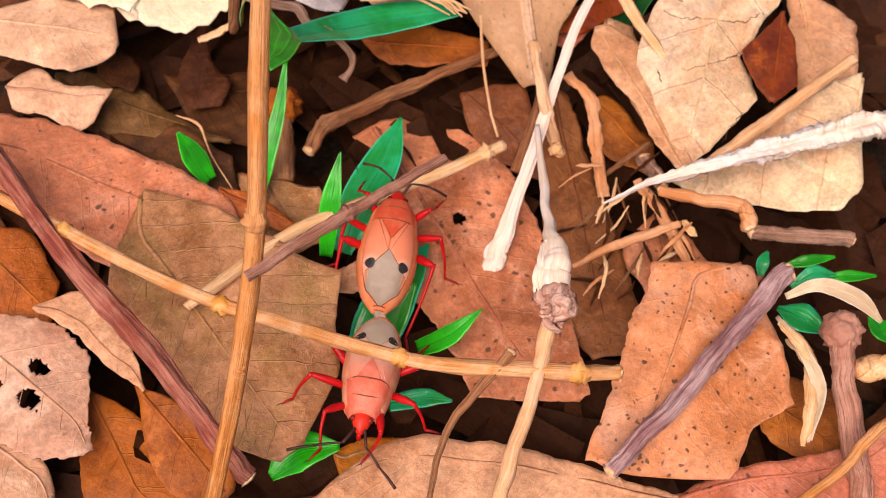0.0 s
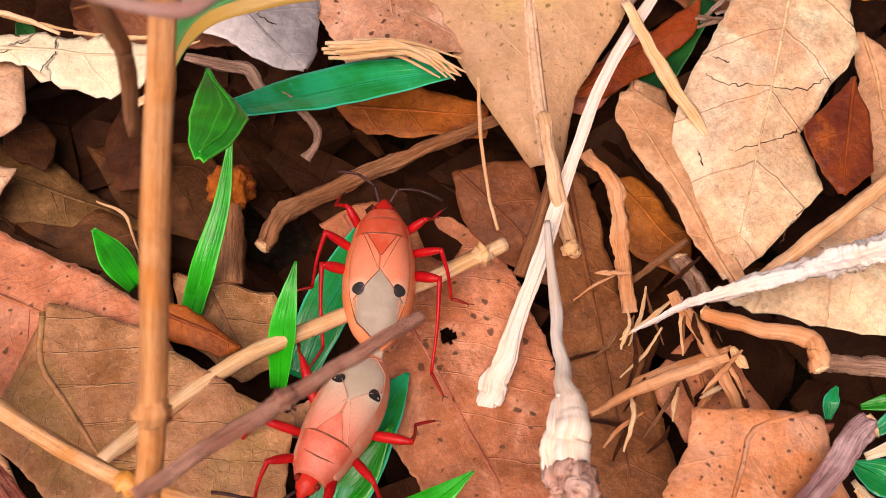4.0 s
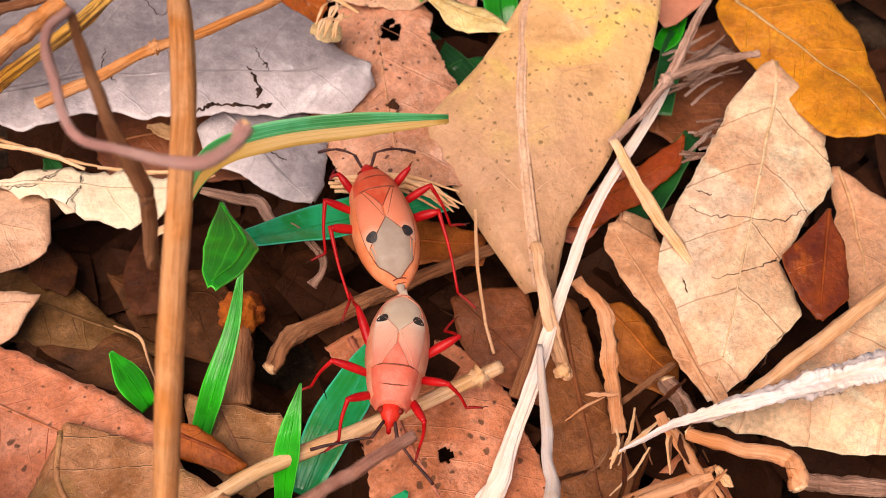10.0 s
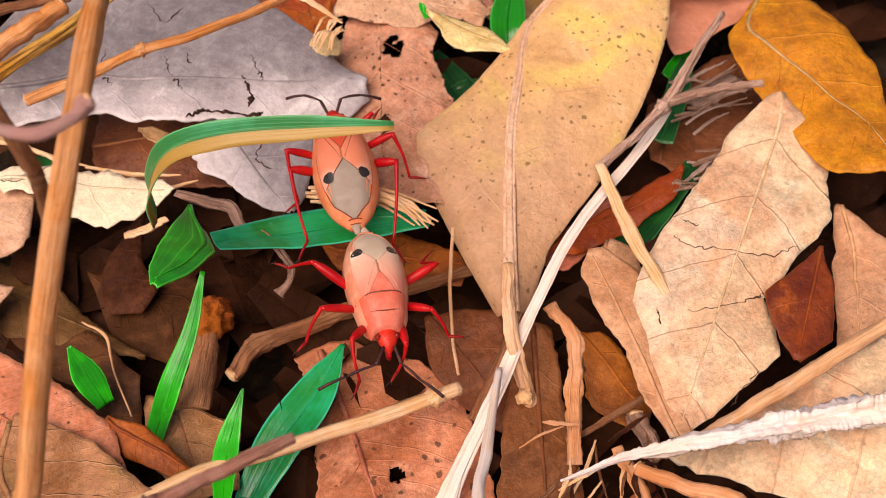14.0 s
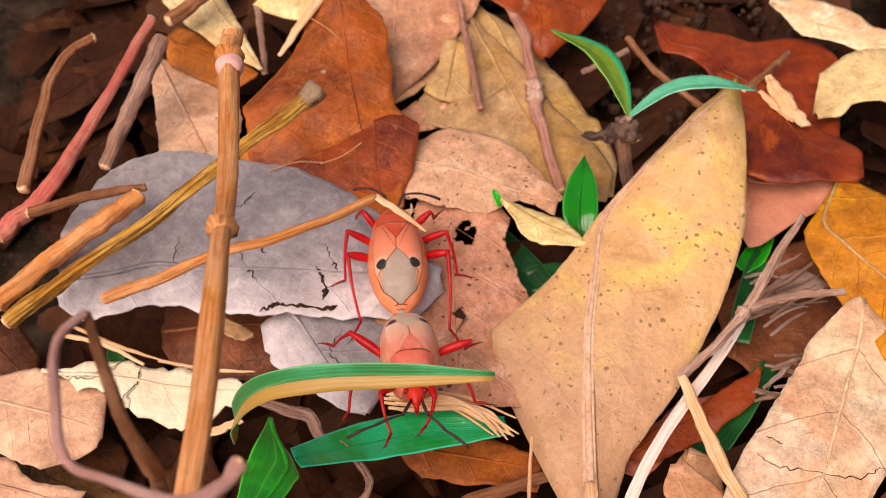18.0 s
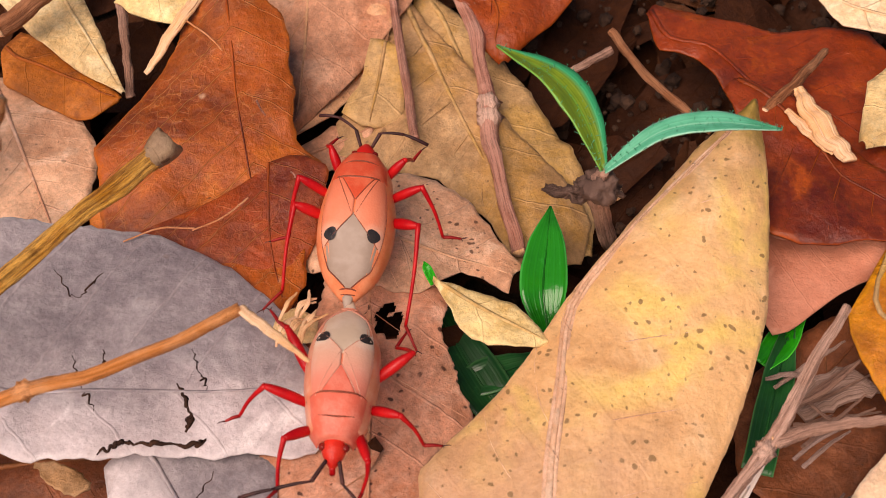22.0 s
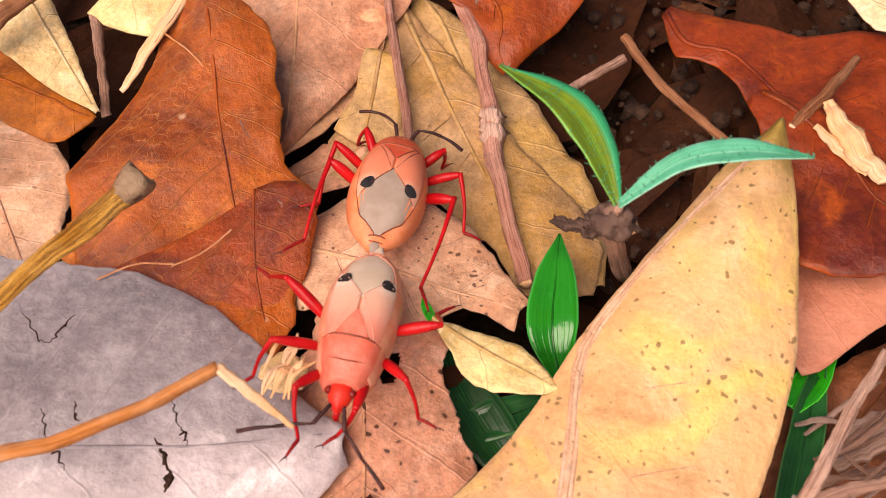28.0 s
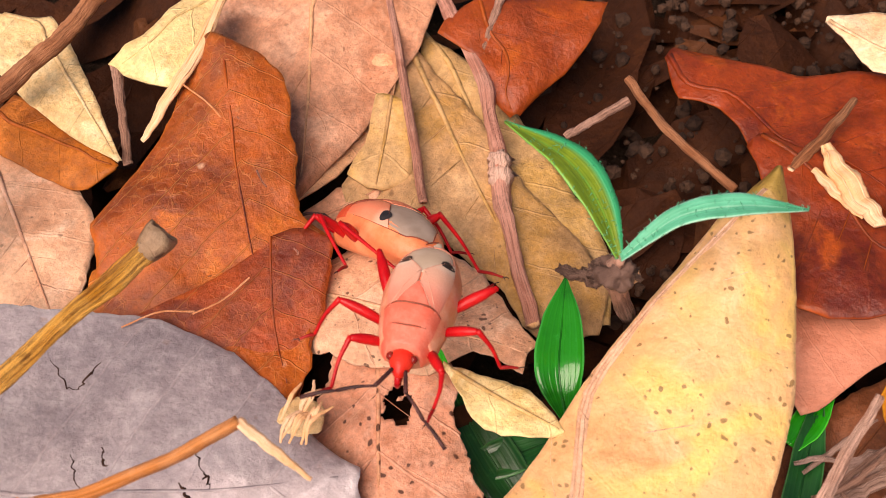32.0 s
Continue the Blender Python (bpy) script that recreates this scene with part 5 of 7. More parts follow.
stick('bark_strip', 'folded reddish brown strip', [(20.4, 28.1, -4), (23.1, 23.2, -4), (22.9, 16.3, -4), (22.7, 8.6, -4)], [0.7, 0.9, 0.9, 0.7], M_ORANGESTICK, flat=0.28, rough=0.5)
stick('stem', 'hair-thin beige stem over the gap', [(9.1, 37.1, -2), (9, 30.4, -4), (9.5, 24.2, -6), (10.3, 20.3, -7)], [0.2, 0.2, 0.2, 0.2], M_BEIGE)
stick('root', 'dark brown curved root', [(-15.5, 20, -8), (-12.8, 24.1, -8), (-5.1, 28.7, -9), (2.9, 31.6, -8), (13.1, 35.8, -8)], [0.9, 1.1, 0.9, 0.8, 0.6], M_BROWNTWIG, rough=0.4, ridges=4)
stick('dry_tendril', 'curled grey-brown dry leaf tip with a frayed end', [(-22.6, 37.5, 3), (-18.5, 36.2, 3), (-15.9, 35.3, 3), (-14.3, 33.4, 2), (-12.0, 33.0, 1), (-10.0, 31.5, 0), (-9.0, 29.7, -1), (-9.6, 28.4, -2), (-10.4, 27.6, -2.5)], [0.5, 0.75, 0.8, 0.6, 0.5, 0.45, 0.42, 0.45, 0.6], M_GREYTWIG, flat=0.6, rough=0.4)
GOLDSTICK = stick('stick', 'golden dry stick with a cut round end', [(-19.6, 74.8, 13.7), (-27.3, 67.5, 12), (-36.1, 57.9, 10), (-45.5, 49.7, 8), (-51.4, 43.6, 7)], [1.1, 0.9, 0.9, 0.9, 1], M_GOLDTWIG, ridges=7, rough=0.3)
stick('twig', 'orange broken twig over the grey leaf', [(-10.1, 58.4, 14.4), (-19.3, 53.7, 13), (-27.6, 52, 11), (-33.4, 50, 9), (-41.1, 47.5, 7)], [0.5, 0.55, 0.6, 0.65, 0.7], M_ORANGETWIG, nodes=[0.5])
stick('bark_strip', 'pale splinter hanging from a broken twig', [(-10.1, 58.4, 14.4), (-7.2, 56.2, 14.6), (-4, 54, 14)], [0.45, 0.42, 0.15], M_STRAW, flat=0.5)
stick('twig', 'thick brown twig end', [(-54, 46.6, 6), (-48.7, 52.8, 7), (-43.5, 57.9, 8), (-40, 62.1, 8)], [1.2, 1.2, 1.2, 1.1], M_ORANGETWIG)
stick('twig', 'thin brown twig with broken tip', [(-52.8, 58.7, 8), (-45.9, 61.8, 8), (-39.4, 63.6, 8)], [0.7, 0.6, 0.5], M_BROWNTWIG)
stick('stem', 'pinkish red leaf stalk', [(-57, 57.3, 5), (-52.7, 63.6, 6), (-48.7, 77.1, 7), (-44.5, 92.7, 9)], [1.2, 1.1, 0.8, 0.7], M_REDSTEM)
stick('twig', 'grey-brown twig with forked top', [(-47.4, 70.8, 3), (-45.6, 78.2, 5), (-43.8, 85.9, 7), (-42.8, 89.9, 8)], [0.9, 1, 1.1, 1], M_GREYTWIG)
stick('twig', 'dark twig with greenish bark', [(-55.4, 63.9, 6), (-55.3, 71.8, 8), (-54.9, 78.5, 10), (-52.5, 82.8, 12), (-49.6, 84.3, 13)], [0.9, 0.8, 0.7, 0.6, 0.6], M_BROWNTWIG)
stick('branch', 'grey-brown woody twig with a knotty node', [(1.3, 119.5, -2), (6.8, 107, -3), (8.1, 101.5, -4), (9.5, 93.5, -5.9), (10.6, 86.3, -5), (12.9, 77.4, -6)], [0.8, 0.9, 0.8, 1.1, 0.8, 0.8], M_PINKTWIG, nodes=[0.53, 0.57], rough=0.3)
stick('twig', 'thin side twig of a woody branch', [(6.7, 108.6, -3), (7.8, 112.6, -2), (9.2, 116.8, -1)], [0.6, 0.5, 0.5], M_GREYTWIG)
stick('twig', 'thin grey twig on soil', [(23.1, 104, -4), (16.2, 99.8, -5)], [0.5, 0.4], M_GREYTWIG)
stick('twig', 'dark twig on soil', [(23.2, 107.8, -5), (27.2, 100.8, -5), (33.6, 92.4, -4)], [0.5, 0.5, 0.5], M_BROWNTWIG)
stick('twig', 'reddish thin twig by a rust leaf', [(46.2, 101.7, -1), (41.7, 95.7, 0), (38.2, 91.9, 0)], [0.4, 0.6, 0.6], M_BROWNTWIG)
stick('bark_strip', 'pale splintered wood strip', [(41.9, 94.6, 1), (43.5, 89.9, 1), (46, 85, 1)], [0.6, 1.3, 0.8], M_STRAW, flat=0.4)
stick('bark_strip', 'pale splintered wood sliver', [(40.5, 91.9, 0.5), (42.9, 88.6, 0.5), (44.7, 86.3, 0.5)], [0.4, 0.7, 0.4], M_STRAW, flat=0.4)
stick('twig', 'short upright brown stem', [(-32.4, 104.1, 2), (-31.4, 99.1, 0), (-30.3, 93.8, -2)], [0.6, 0.5, 0.5], M_GREYTWIG)
stick('twig', 'thick dark twig across the corner', [(-34.3, 110.6, 6), (-38.5, 103.9, 5), (-44.2, 97.9, 4)], [1, 1, 1], M_BROWNTWIG)
stick('straw', 'pale straw along the rust leaf edge', [(-21.3, 112.3, 4), (-22.9, 104.4, 4), (-25.4, 99.1, 3), (-28.1, 94.7, 1)], [0.5, 0.7, 0.7, 0.3], M_STRAW, flat=0.4)
stick('stick', 'pale grey stick half hidden', [(40.8, 1.9, -3), (45.4, 1.2, -3), (53.6, 0, -3)], [0.9, 1, 1], M_GREYTWIG)
KNOBSTEM = stick('stem', 'thick brown stem with a rough knob', [(46.2, -15, 4), (45.9, -20.9, 2), (46.2, -28.4, 0), (45.8, -35.7, -2)], [1.5, 1.4, 1.4, 1.4], M_PINKTWIG)
stick('stem', 'thin curved orange stem over leaves', [(50, -26, 6), (45.9, -28.3, 5), (42.8, -31.1, 3), (36.5, -34.8, 2)], [0.6, 0.6, 0.6, 0.5], M_ORANGETWIG)
stick('tendril', 'pink curved tendril near the twig', [(-22.1, 12.9, 57.5), (-23.2, 10.3, 58), (-22, 6, 58.5), (-20.6, 2.6, 58), (-17.7, 1.6, 57.5), (-13.8, 0.5, 57.5), (-11.6, 1.7, 57.5), (-10.9, 3.2, 57.4)], [0.3, 0.3, 0.3, 0.3, 0.3, 0.4, 0.4, 0.6], M_TENDRIL)
stick('twig', 'dark thin twig leaning beside the upright twig', [(-22.2, 13, 57.3), (-21.7, 11.7, 54), (-20.9, 9.8, 50), (-19.6, 8.5, 44), (-20.7, 8.4, 34)], [0.3, 0.4, 0.5, 0.6, 0.5], M_BROWNTWIG)
stick('straw', 'dry grass straw under the leaves', [(-4.7, 41.4, 0), (1.3, 40.5, 0.4), (7.2, 38.3, 0)], [0.2, 0.2, 0.1], M_STRAW)
stick('straw', 'dry grass straw under the leaves', [(-5.4, 41, -0.4), (0.7, 39.5, 0), (6.6, 36.9, -0.4)], [0.2, 0.2, 0.1], M_STRAW)
stick('straw', 'dry grass straw under the leaves', [(-4.4, 40.7, -0.8), (0.2, 39.2, -0.4), (4.7, 36.4, -0.8)], [0.2, 0.2, 0.1], M_STRAW)
stick('straw', 'dry grass straw under the leaves', [(-48.4, 49.5, -2), (-41.7, 46.7, -2), (-35.3, 44.8, -2)], [0.2, 0.3, 0.1], M_STRAW)
stick('straw', 'dry grass straw under the leaves', [(-36, 44.8, -2), (-29.9, 43.9, -2), (-24.1, 43.9, -2)], [0.2, 0.3, 0.1], M_STRAW)
stick('straw', 'dry grass straw under the leaves', [(-29.7, 41.2, -2), (-25.8, 41.7, -2), (-21.9, 43.2, -2)], [0.2, 0.3, 0.1], M_STRAW)
stick('straw', 'grey dry fibre beside the forked twig', [(37.3, 62.2, -4.8), (40.9, 64.8, -4.5), (44.7, 67.5, -4.8)], [0.2, 0.3, 0.1], M_BARKPLATE, flat=0.5)
stick('straw', 'grey dry fibre beside the forked twig', [(38.3, 48.8, -4), (41, 49.7, -3.7), (43.8, 50, -4)], [0.2, 0.2, 0.1], M_GREYTWIG, flat=0.5)
stick('straw', 'grey dry fibre beside the forked twig', [(35.2, 44.6, -2.2), (39.5, 44.3, -1.9), (43.9, 43.7, -2.2)], [0.2, 0.2, 0.1], M_GREYTWIG, flat=0.5)
stick('straw', 'grey dry fibre beside the forked twig', [(37.8, 49.9, -4.7), (42.3, 48.7, -4.4), (46.9, 48.2, -4.7)], [0.2, 0.3, 0.1], M_BARKPLATE, flat=0.5)
stick('straw', 'grey dry fibre beside the forked twig', [(37.5, 58.5, -1.7), (41.2, 60.6, -1.4), (45.3, 64.3, -1.7)], [0.2, 0.3, 0.1], M_GREYTWIG, flat=0.5)
stick('straw', 'grey dry fibre beside the forked twig', [(35.5, 44.9, -2), (39, 43.8, -1.7), (42.7, 43.2, -2)], [0.2, 0.2, 0.1], M_GREYTWIG, flat=0.5)
stick('straw', 'grey dry fibre beside the forked twig', [(37.6, 53.9, -2.2), (40.3, 56, -1.9), (43, 57.3, -2.2)], [0.2, 0.2, 0.1], M_BARKPLATE, flat=0.5)
stick('straw', 'grey dry fibre beside the forked twig', [(38.4, 58, -3.8), (42.1, 58.1, -3.5), (46.2, 60, -3.8)], [0.2, 0.2, 0.1], M_GREYTWIG, flat=0.5)
stick('straw', 'grey dry fibre beside the forked twig', [(37.6, 59.5, -3.8), (41.8, 60.9, -3.5), (46.3, 63.5, -3.8)], [0.2, 0.2, 0.1], M_GREYTWIG, flat=0.5)
stick('straw', 'grey dry fibre beside the forked twig', [(37.1, 46.3, -4.2), (39.6, 48.5, -3.9), (42.3, 51.7, -4.2)], [0.2, 0.3, 0.1], M_BARKPLATE, flat=0.5)
stick('straw', 'grey dry fibre beside the forked twig', [(36.9, 57.6, -4.9), (39.6, 58.2, -4.6), (42.5, 59.7, -4.9)], [0.2, 0.3, 0.1], M_GREYTWIG, flat=0.5)
stick('straw', 'grey dry fibre beside the forked twig', [(39, 49.4, -4), (44.1, 51.7, -3.7), (49.7, 55.6, -4)], [0.2, 0.3, 0.1], M_GREYTWIG, flat=0.5)
stick('straw', 'grey dry fibre beside the forked twig', [(36.4, 45.5, -4), (40.1, 45.1, -3.7), (44, 44.3, -4)], [0.2, 0.2, 0.1], M_BARKPLATE, flat=0.5)
stick('straw', 'grey dry fibre beside the forked twig', [(36.4, 56.7, -5), (41.7, 58.9, -4.7), (47.1, 60.2, -5)], [0.2, 0.2, 0.1], M_GREYTWIG, flat=0.5)
stick('straw', 'grey dry fibre beside the forked twig', [(38.3, 54.8, -1.6), (41.5, 57.4, -1.3), (44.8, 60.3, -1.6)], [0.2, 0.2, 0.1], M_GREYTWIG, flat=0.5)
stick('straw', 'grey dry fibre beside the forked twig', [(36.5, 63, -4.5), (39.2, 63.4, -4.2), (41.9, 62.9, -4.5)], [0.2, 0.3, 0.1], M_BARKPLATE, flat=0.5)
stick('straw', 'grey dry fibre beside the forked twig', [(35.3, 43.4, -2.3), (37.6, 44, -2), (40, 44.6, -2.3)], [0.2, 0.3, 0.1], M_GREYTWIG, flat=0.5)
stick('straw', 'grey dry fibre beside the forked twig', [(37.8, 58.6, -3.5), (41.4, 61.8, -3.2), (45.3, 64.8, -3.5)], [0.2, 0.3, 0.1], M_GREYTWIG, flat=0.5)
stick('straw', 'grey dry fibre beside the forked twig', [(38.9, 54, -4.2), (41.3, 56.1, -3.9), (43.7, 57.8, -4.2)], [0.2, 0.2, 0.1], M_BARKPLATE, flat=0.5)
stick('straw', 'grey dry fibre beside the forked twig', [(39.5, 60.3, -3), (41.5, 58.1, -2.7), (43.7, 57.7, -3)], [0.2, 0.2, 0.1], M_GREYTWIG, flat=0.5)
stick('straw', 'grey dry fibre beside the forked twig', [(38.7, 50.5, -3.3), (43.1, 50.6, -3), (47.5, 50, -3.3)], [0.2, 0.2, 0.1], M_GREYTWIG, flat=0.5)
stick('straw', 'grey dry fibre beside the forked twig', [(38, 45.6, -2.7), (42.8, 46.6, -2.4), (47.9, 48.7, -2.7)], [0.2, 0.3, 0.1], M_BARKPLATE, flat=0.5)
stick('straw', 'pale frayed fibre by the grey leaf', [(-7.5, 62.4, 2), (-6.5, 64.1, 3), (-5.5, 64.4, 2.4)], [0.1, 0.2, 0.1], M_STRAW, flat=0.5)
stick('straw', 'pale frayed fibre by the grey leaf', [(-7.1, 61.3, 2), (-6.7, 63, 3), (-4.9, 64.8, 2.4)], [0.1, 0.2, 0.1], M_STRAW, flat=0.5)
stick('straw', 'pale frayed fibre by the grey leaf', [(-8, 63.7, 2), (-6.8, 65.4, 3), (-6.9, 67.3, 2.4)], [0.1, 0.2, 0.1], M_STRAW, flat=0.5)
stick('straw', 'pale frayed fibre by the grey leaf', [(-8, 63.6, 2), (-7.5, 65.4, 3), (-6.1, 66.4, 2.4)], [0.1, 0.2, 0.1], M_STRAW, flat=0.5)
stick('straw', 'pale frayed fibre by the grey leaf', [(-7.5, 61.3, 2), (-7, 63.1, 3), (-6.6, 64.7, 2.4)], [0.1, 0.2, 0.1], M_STRAW, flat=0.5)
stick('straw', 'pale frayed fibre by the grey leaf', [(-9.4, 61.4, 2), (-8.9, 63.1, 3), (-7.4, 64.6, 2.4)], [0.1, 0.2, 0.1], M_STRAW, flat=0.5)
stick('straw', 'pale frayed fibre by the grey leaf', [(-7.3, 62.3, 2), (-6.2, 64.1, 3), (-6, 65.2, 2.4)], [0.1, 0.2, 0.1], M_STRAW, flat=0.5)
stick('straw', 'pale frayed fibre by the grey leaf', [(-8.6, 61.4, 2), (-7.6, 63.1, 3), (-7, 64, 2.4)], [0.1, 0.2, 0.1], M_STRAW, flat=0.5)
stick('straw', 'pale frayed fibre by the grey leaf', [(-9.6, 63.6, 2), (-8.7, 65.4, 3), (-8, 67, 2.4)], [0.1, 0.2, 0.1], M_STRAW, flat=0.5)
stick('straw', 'pale frayed fibre by the grey leaf', [(-8.1, 63.4, 2), (-7.4, 65.2, 3), (-6.1, 66, 2.4)], [0.1, 0.2, 0.1], M_STRAW, flat=0.5)
stick('straw', 'pale frayed fibre by the grey leaf', [(-9.4, 61.5, 2), (-8.3, 63.3, 3), (-8.3, 64.1, 2.4)], [0.1, 0.2, 0.1], M_STRAW, flat=0.5)
stick('straw', 'pale frayed fibre by the grey leaf', [(-8.5, 61.7, 2), (-7.9, 63.4, 3), (-7.1, 64.2, 2.4)], [0.1, 0.2, 0.1], M_STRAW, flat=0.5)
for dx, y, z, end in ((0.0, 40.6, 0.9, 0.3), (0.6, 40.2, 1.5, -0.8), (-0.6, 39.9, 1.0, 0.4), (0.2, 39.6, 1.8, 0.9), (-0.4, 39.3, 1.1, -1.2), (0.9, 39.1, 1.6, 0.2), (0.1, 38.8, 0.8, -0.3), (-0.2, 40.0, 1.9, -1.6)):
    stick('straw', 'golden dry grass straw in a twisted bundle', [(-7.6 + dx, y - 0.2, z - 0.4), (-4.5, y - 0.5, z), (-0.5, 39.2 + (y - 39.7) * 0.5, z), (3.0 + dx, 38.0 - (y - 39.7) * 0.4, z - 0.2), (6.6 + end, 35.9 + (y - 39.7) * 0.35, z - 1.0)], [0.2, 0.26, 0.28, 0.24, 0.1], M_STRAW)
grass_blade('grass_blade', 'narrow bright green grass blade', [(-13.6, 2.5, -5), (-12.6, 6.7, 1), (-11.1, 11.7, 5)], [1.6, 2.6, 0.2], M_LIME)
grass_blade('grass_blade', 'broad teal green grass blade', [(-11.8, 5, -9), (-8.9, 11.1, -7), (-5.3, 17.2, -6), (-2.8, 22.8, -5)], [3, 5.2, 4.6, 0.4], M_TEAL)
grass_blade('grass_blade', 'broad dark teal grass blade', [(-9.4, -10.7, -9), (-6.6, -5.1, -7), (-3, 0.4, -6), (-0.5, 3.9, -6)], [5.5, 6.5, 4, 0.4], M_TEAL)
grass_blade('grass_blade', 'small green grass blade', [(-2.9, -10.9, -5), (0.9, -10.5, -2), (4.7, -8.6, 1)], [2.2, 2.6, 0.2], M_LIME)
grass_blade('grass_blade', 'green grass blade low among the leaves', [(-9.7, -8.9, -9), (-6.1, -6.9, -7), (-2.6, -2.3, -4)], [3, 3.6, 0.4], M_LIME)
grass_blade('grass_blade', 'teal grass leaf near the ground', [(-6.6, -16.2, -9), (-2.4, -16.1, -8), (0.9, -17, -7)], [2, 2.4, 0.3], M_TEAL)
grass_blade('grass_blade', 'bright green upright grass blade', [(-23.3, 11.9, -9), (-21, 16.3, -4), (-18.8, 21.4, 0), (-17.6, 26.2, 4)], [2.2, 2.7, 1.7, 0.5], M_LIME)
leaf('green_leaf', 'broad bright green leaf hanging from a stalk', (-13, 30.2, 6.1), (-19.3, 18, 15), 0, [-7.6, -5.2, -2.2, 0.3, 0.7, 1.1, 1.3, 1.1, 0.9], [7.8, 7.1, 6.4, 5.7, 4.9, 4.1, 3, 1.9, 0], M_LIME, ribs=True, nv=0, jag=0.1, wav=0.4)
grass_blade('grass_blade', 'long teal grass blade with a torn end', [(-16.6, 29.3, 5), (-9.6, 34.1, 0), (-2.1, 37.1, -2), (6, 38.2, -2)], [2.6, 5, 5, 2.4], M_TEAL, blunt=True)
grass_blade('grass_blade', 'short rounded green shoot', [(-28.4, 14.9, -6), (-30.2, 16.9, -3), (-31.7, 18.7, 0)], [2.0, 3.2, 0.5], M_LIME)
grass_blade('grass_blade', 'yellow-green grass blade bending towards the camera', [(-22.8, 30.5, 7), (-21.5, 29, 15), (-17.9, 27.8, 22.4), (-12, 27.6, 25.5), (-4, 27.7, 26.6), (4.1, 27.8, 27)], [1.6, 2.2, 2.6, 2.7, 2.3, 0.8], M_BLADEEDGE, side=0.7)
grass_blade('green_shoot', 'glossy green pointed leaf between dead leaves', [(16.1, 67.1, -6), (15.3, 71.1, -3.5), (15.6, 76.3, -3), (16, 81, -2.5)], [0.8, 4.6, 3.8, 0.2], M_GLOSSGREEN)
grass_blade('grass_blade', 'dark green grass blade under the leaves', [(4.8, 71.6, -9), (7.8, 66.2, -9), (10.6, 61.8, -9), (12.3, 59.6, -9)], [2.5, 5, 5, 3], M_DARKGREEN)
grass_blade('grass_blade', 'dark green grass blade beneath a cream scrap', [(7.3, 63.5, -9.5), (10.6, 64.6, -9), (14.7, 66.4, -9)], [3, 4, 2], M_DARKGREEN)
grass_blade('grass_blade', 'tiny green shoot between dead leaves', [(4.6, 70.4, -1), (3.9, 71.4, 0), (3.5, 72.3, 0)], [0.8, 0.9, 0.1], M_LIME)
grass_blade('grass_blade', 'green blade glimpsed behind the yellow leaf', [(36.7, 65.3, -6), (38.8, 67.7, -6), (41.3, 71.2, -6)], [2, 3, 1], M_LIME)
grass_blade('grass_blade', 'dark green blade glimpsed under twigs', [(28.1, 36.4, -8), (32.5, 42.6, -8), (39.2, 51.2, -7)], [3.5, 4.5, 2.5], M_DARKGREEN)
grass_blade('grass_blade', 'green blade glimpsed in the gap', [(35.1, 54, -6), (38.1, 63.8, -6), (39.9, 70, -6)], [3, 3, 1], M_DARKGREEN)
stick('bark_lump', 'dark grey woody lump beside a seedling', [(15.1, 77, 6), (17.5, 75.3, 8), (19.6, 75.3, 9), (21.7, 75.2, 8)], [0.4, 0.7, 0.9, 0.6], M_DARKBARK, rough=0.9)
grass_blade('green_shoot', 'small glossy green shoot leaf', [(44.3, -6.2, -3), (47.2, -4.9, -2), (50, -5.2, -2)], [0.6, 2, 0.3], M_TEAL)
grass_blade('green_shoot', 'small glossy green shoot leaf', [(48.6, -4.8, -4), (51.9, -5.1, -3), (55.7, -5.2, -3)], [0.6, 1.6, 0.3], M_LIME)
grass_blade('green_shoot', 'small glossy green shoot leaf', [(41.5, -3.6, -5), (41.8, -2.1, -4), (42.8, -0.5, -4)], [0.6, 1.6, 0.3], M_TEAL)
grass_blade('green_shoot', 'small glossy green shoot leaf', [(44.3, -3.1, -3), (46.9, -3.1, -2), (50.5, -2.7, -2)], [0.6, 1.6, 0.3], M_LIME)
grass_blade('green_shoot', 'small glossy green shoot leaf', [(42.4, -8.4, -4), (44.8, -10.5, -3), (47.6, -12.6, -3)], [0.6, 4, 0.3], M_TEAL)
grass_blade('green_shoot', 'small glossy green shoot leaf', [(54.4, -9.8, -5), (54.9, -12.2, -4), (55.9, -14.2, -4)], [0.6, 3, 0.3], M_LIME)
grass_blade('green_shoot', 'small glossy green oval leaf', [(-21.2, -24.4, -9), (-17.7, -22.2, -7), (-12.9, -22.1, -6)], [1.2, 5, 1], M_LIME)
stick('husk_strip', 'pale dry husk strip', [(40.7, -11.9, 0), (42.5, -15.7, 1), (44.1, -18.7, 0)], [0.5, 0.8, 0.3], M_STRAW, flat=0.35)
stick('husk_strip', 'pale dry husk strip', [(43.5, -16.8, -1), (42.1, -22.4, 0), (40.5, -27.1, -1)], [0.5, 0.8, 0.3], M_STRAW, flat=0.35)
stick('husk_strip', 'pale dry husk strip', [(42.1, -13.4, -2), (43.7, -17.2, -1), (45.1, -20.1, -2)], [0.5, 0.8, 0.3], M_STRAW, flat=0.35)
stick('twig', 'dark straight twig lying on a tan leaf', [(-4.4, 119.6, -3), (-1.6, 105.8, -3.5), (1.3, 90.6, -4)], [0.4, 0.5, 0.5], M_PINKTWIG)
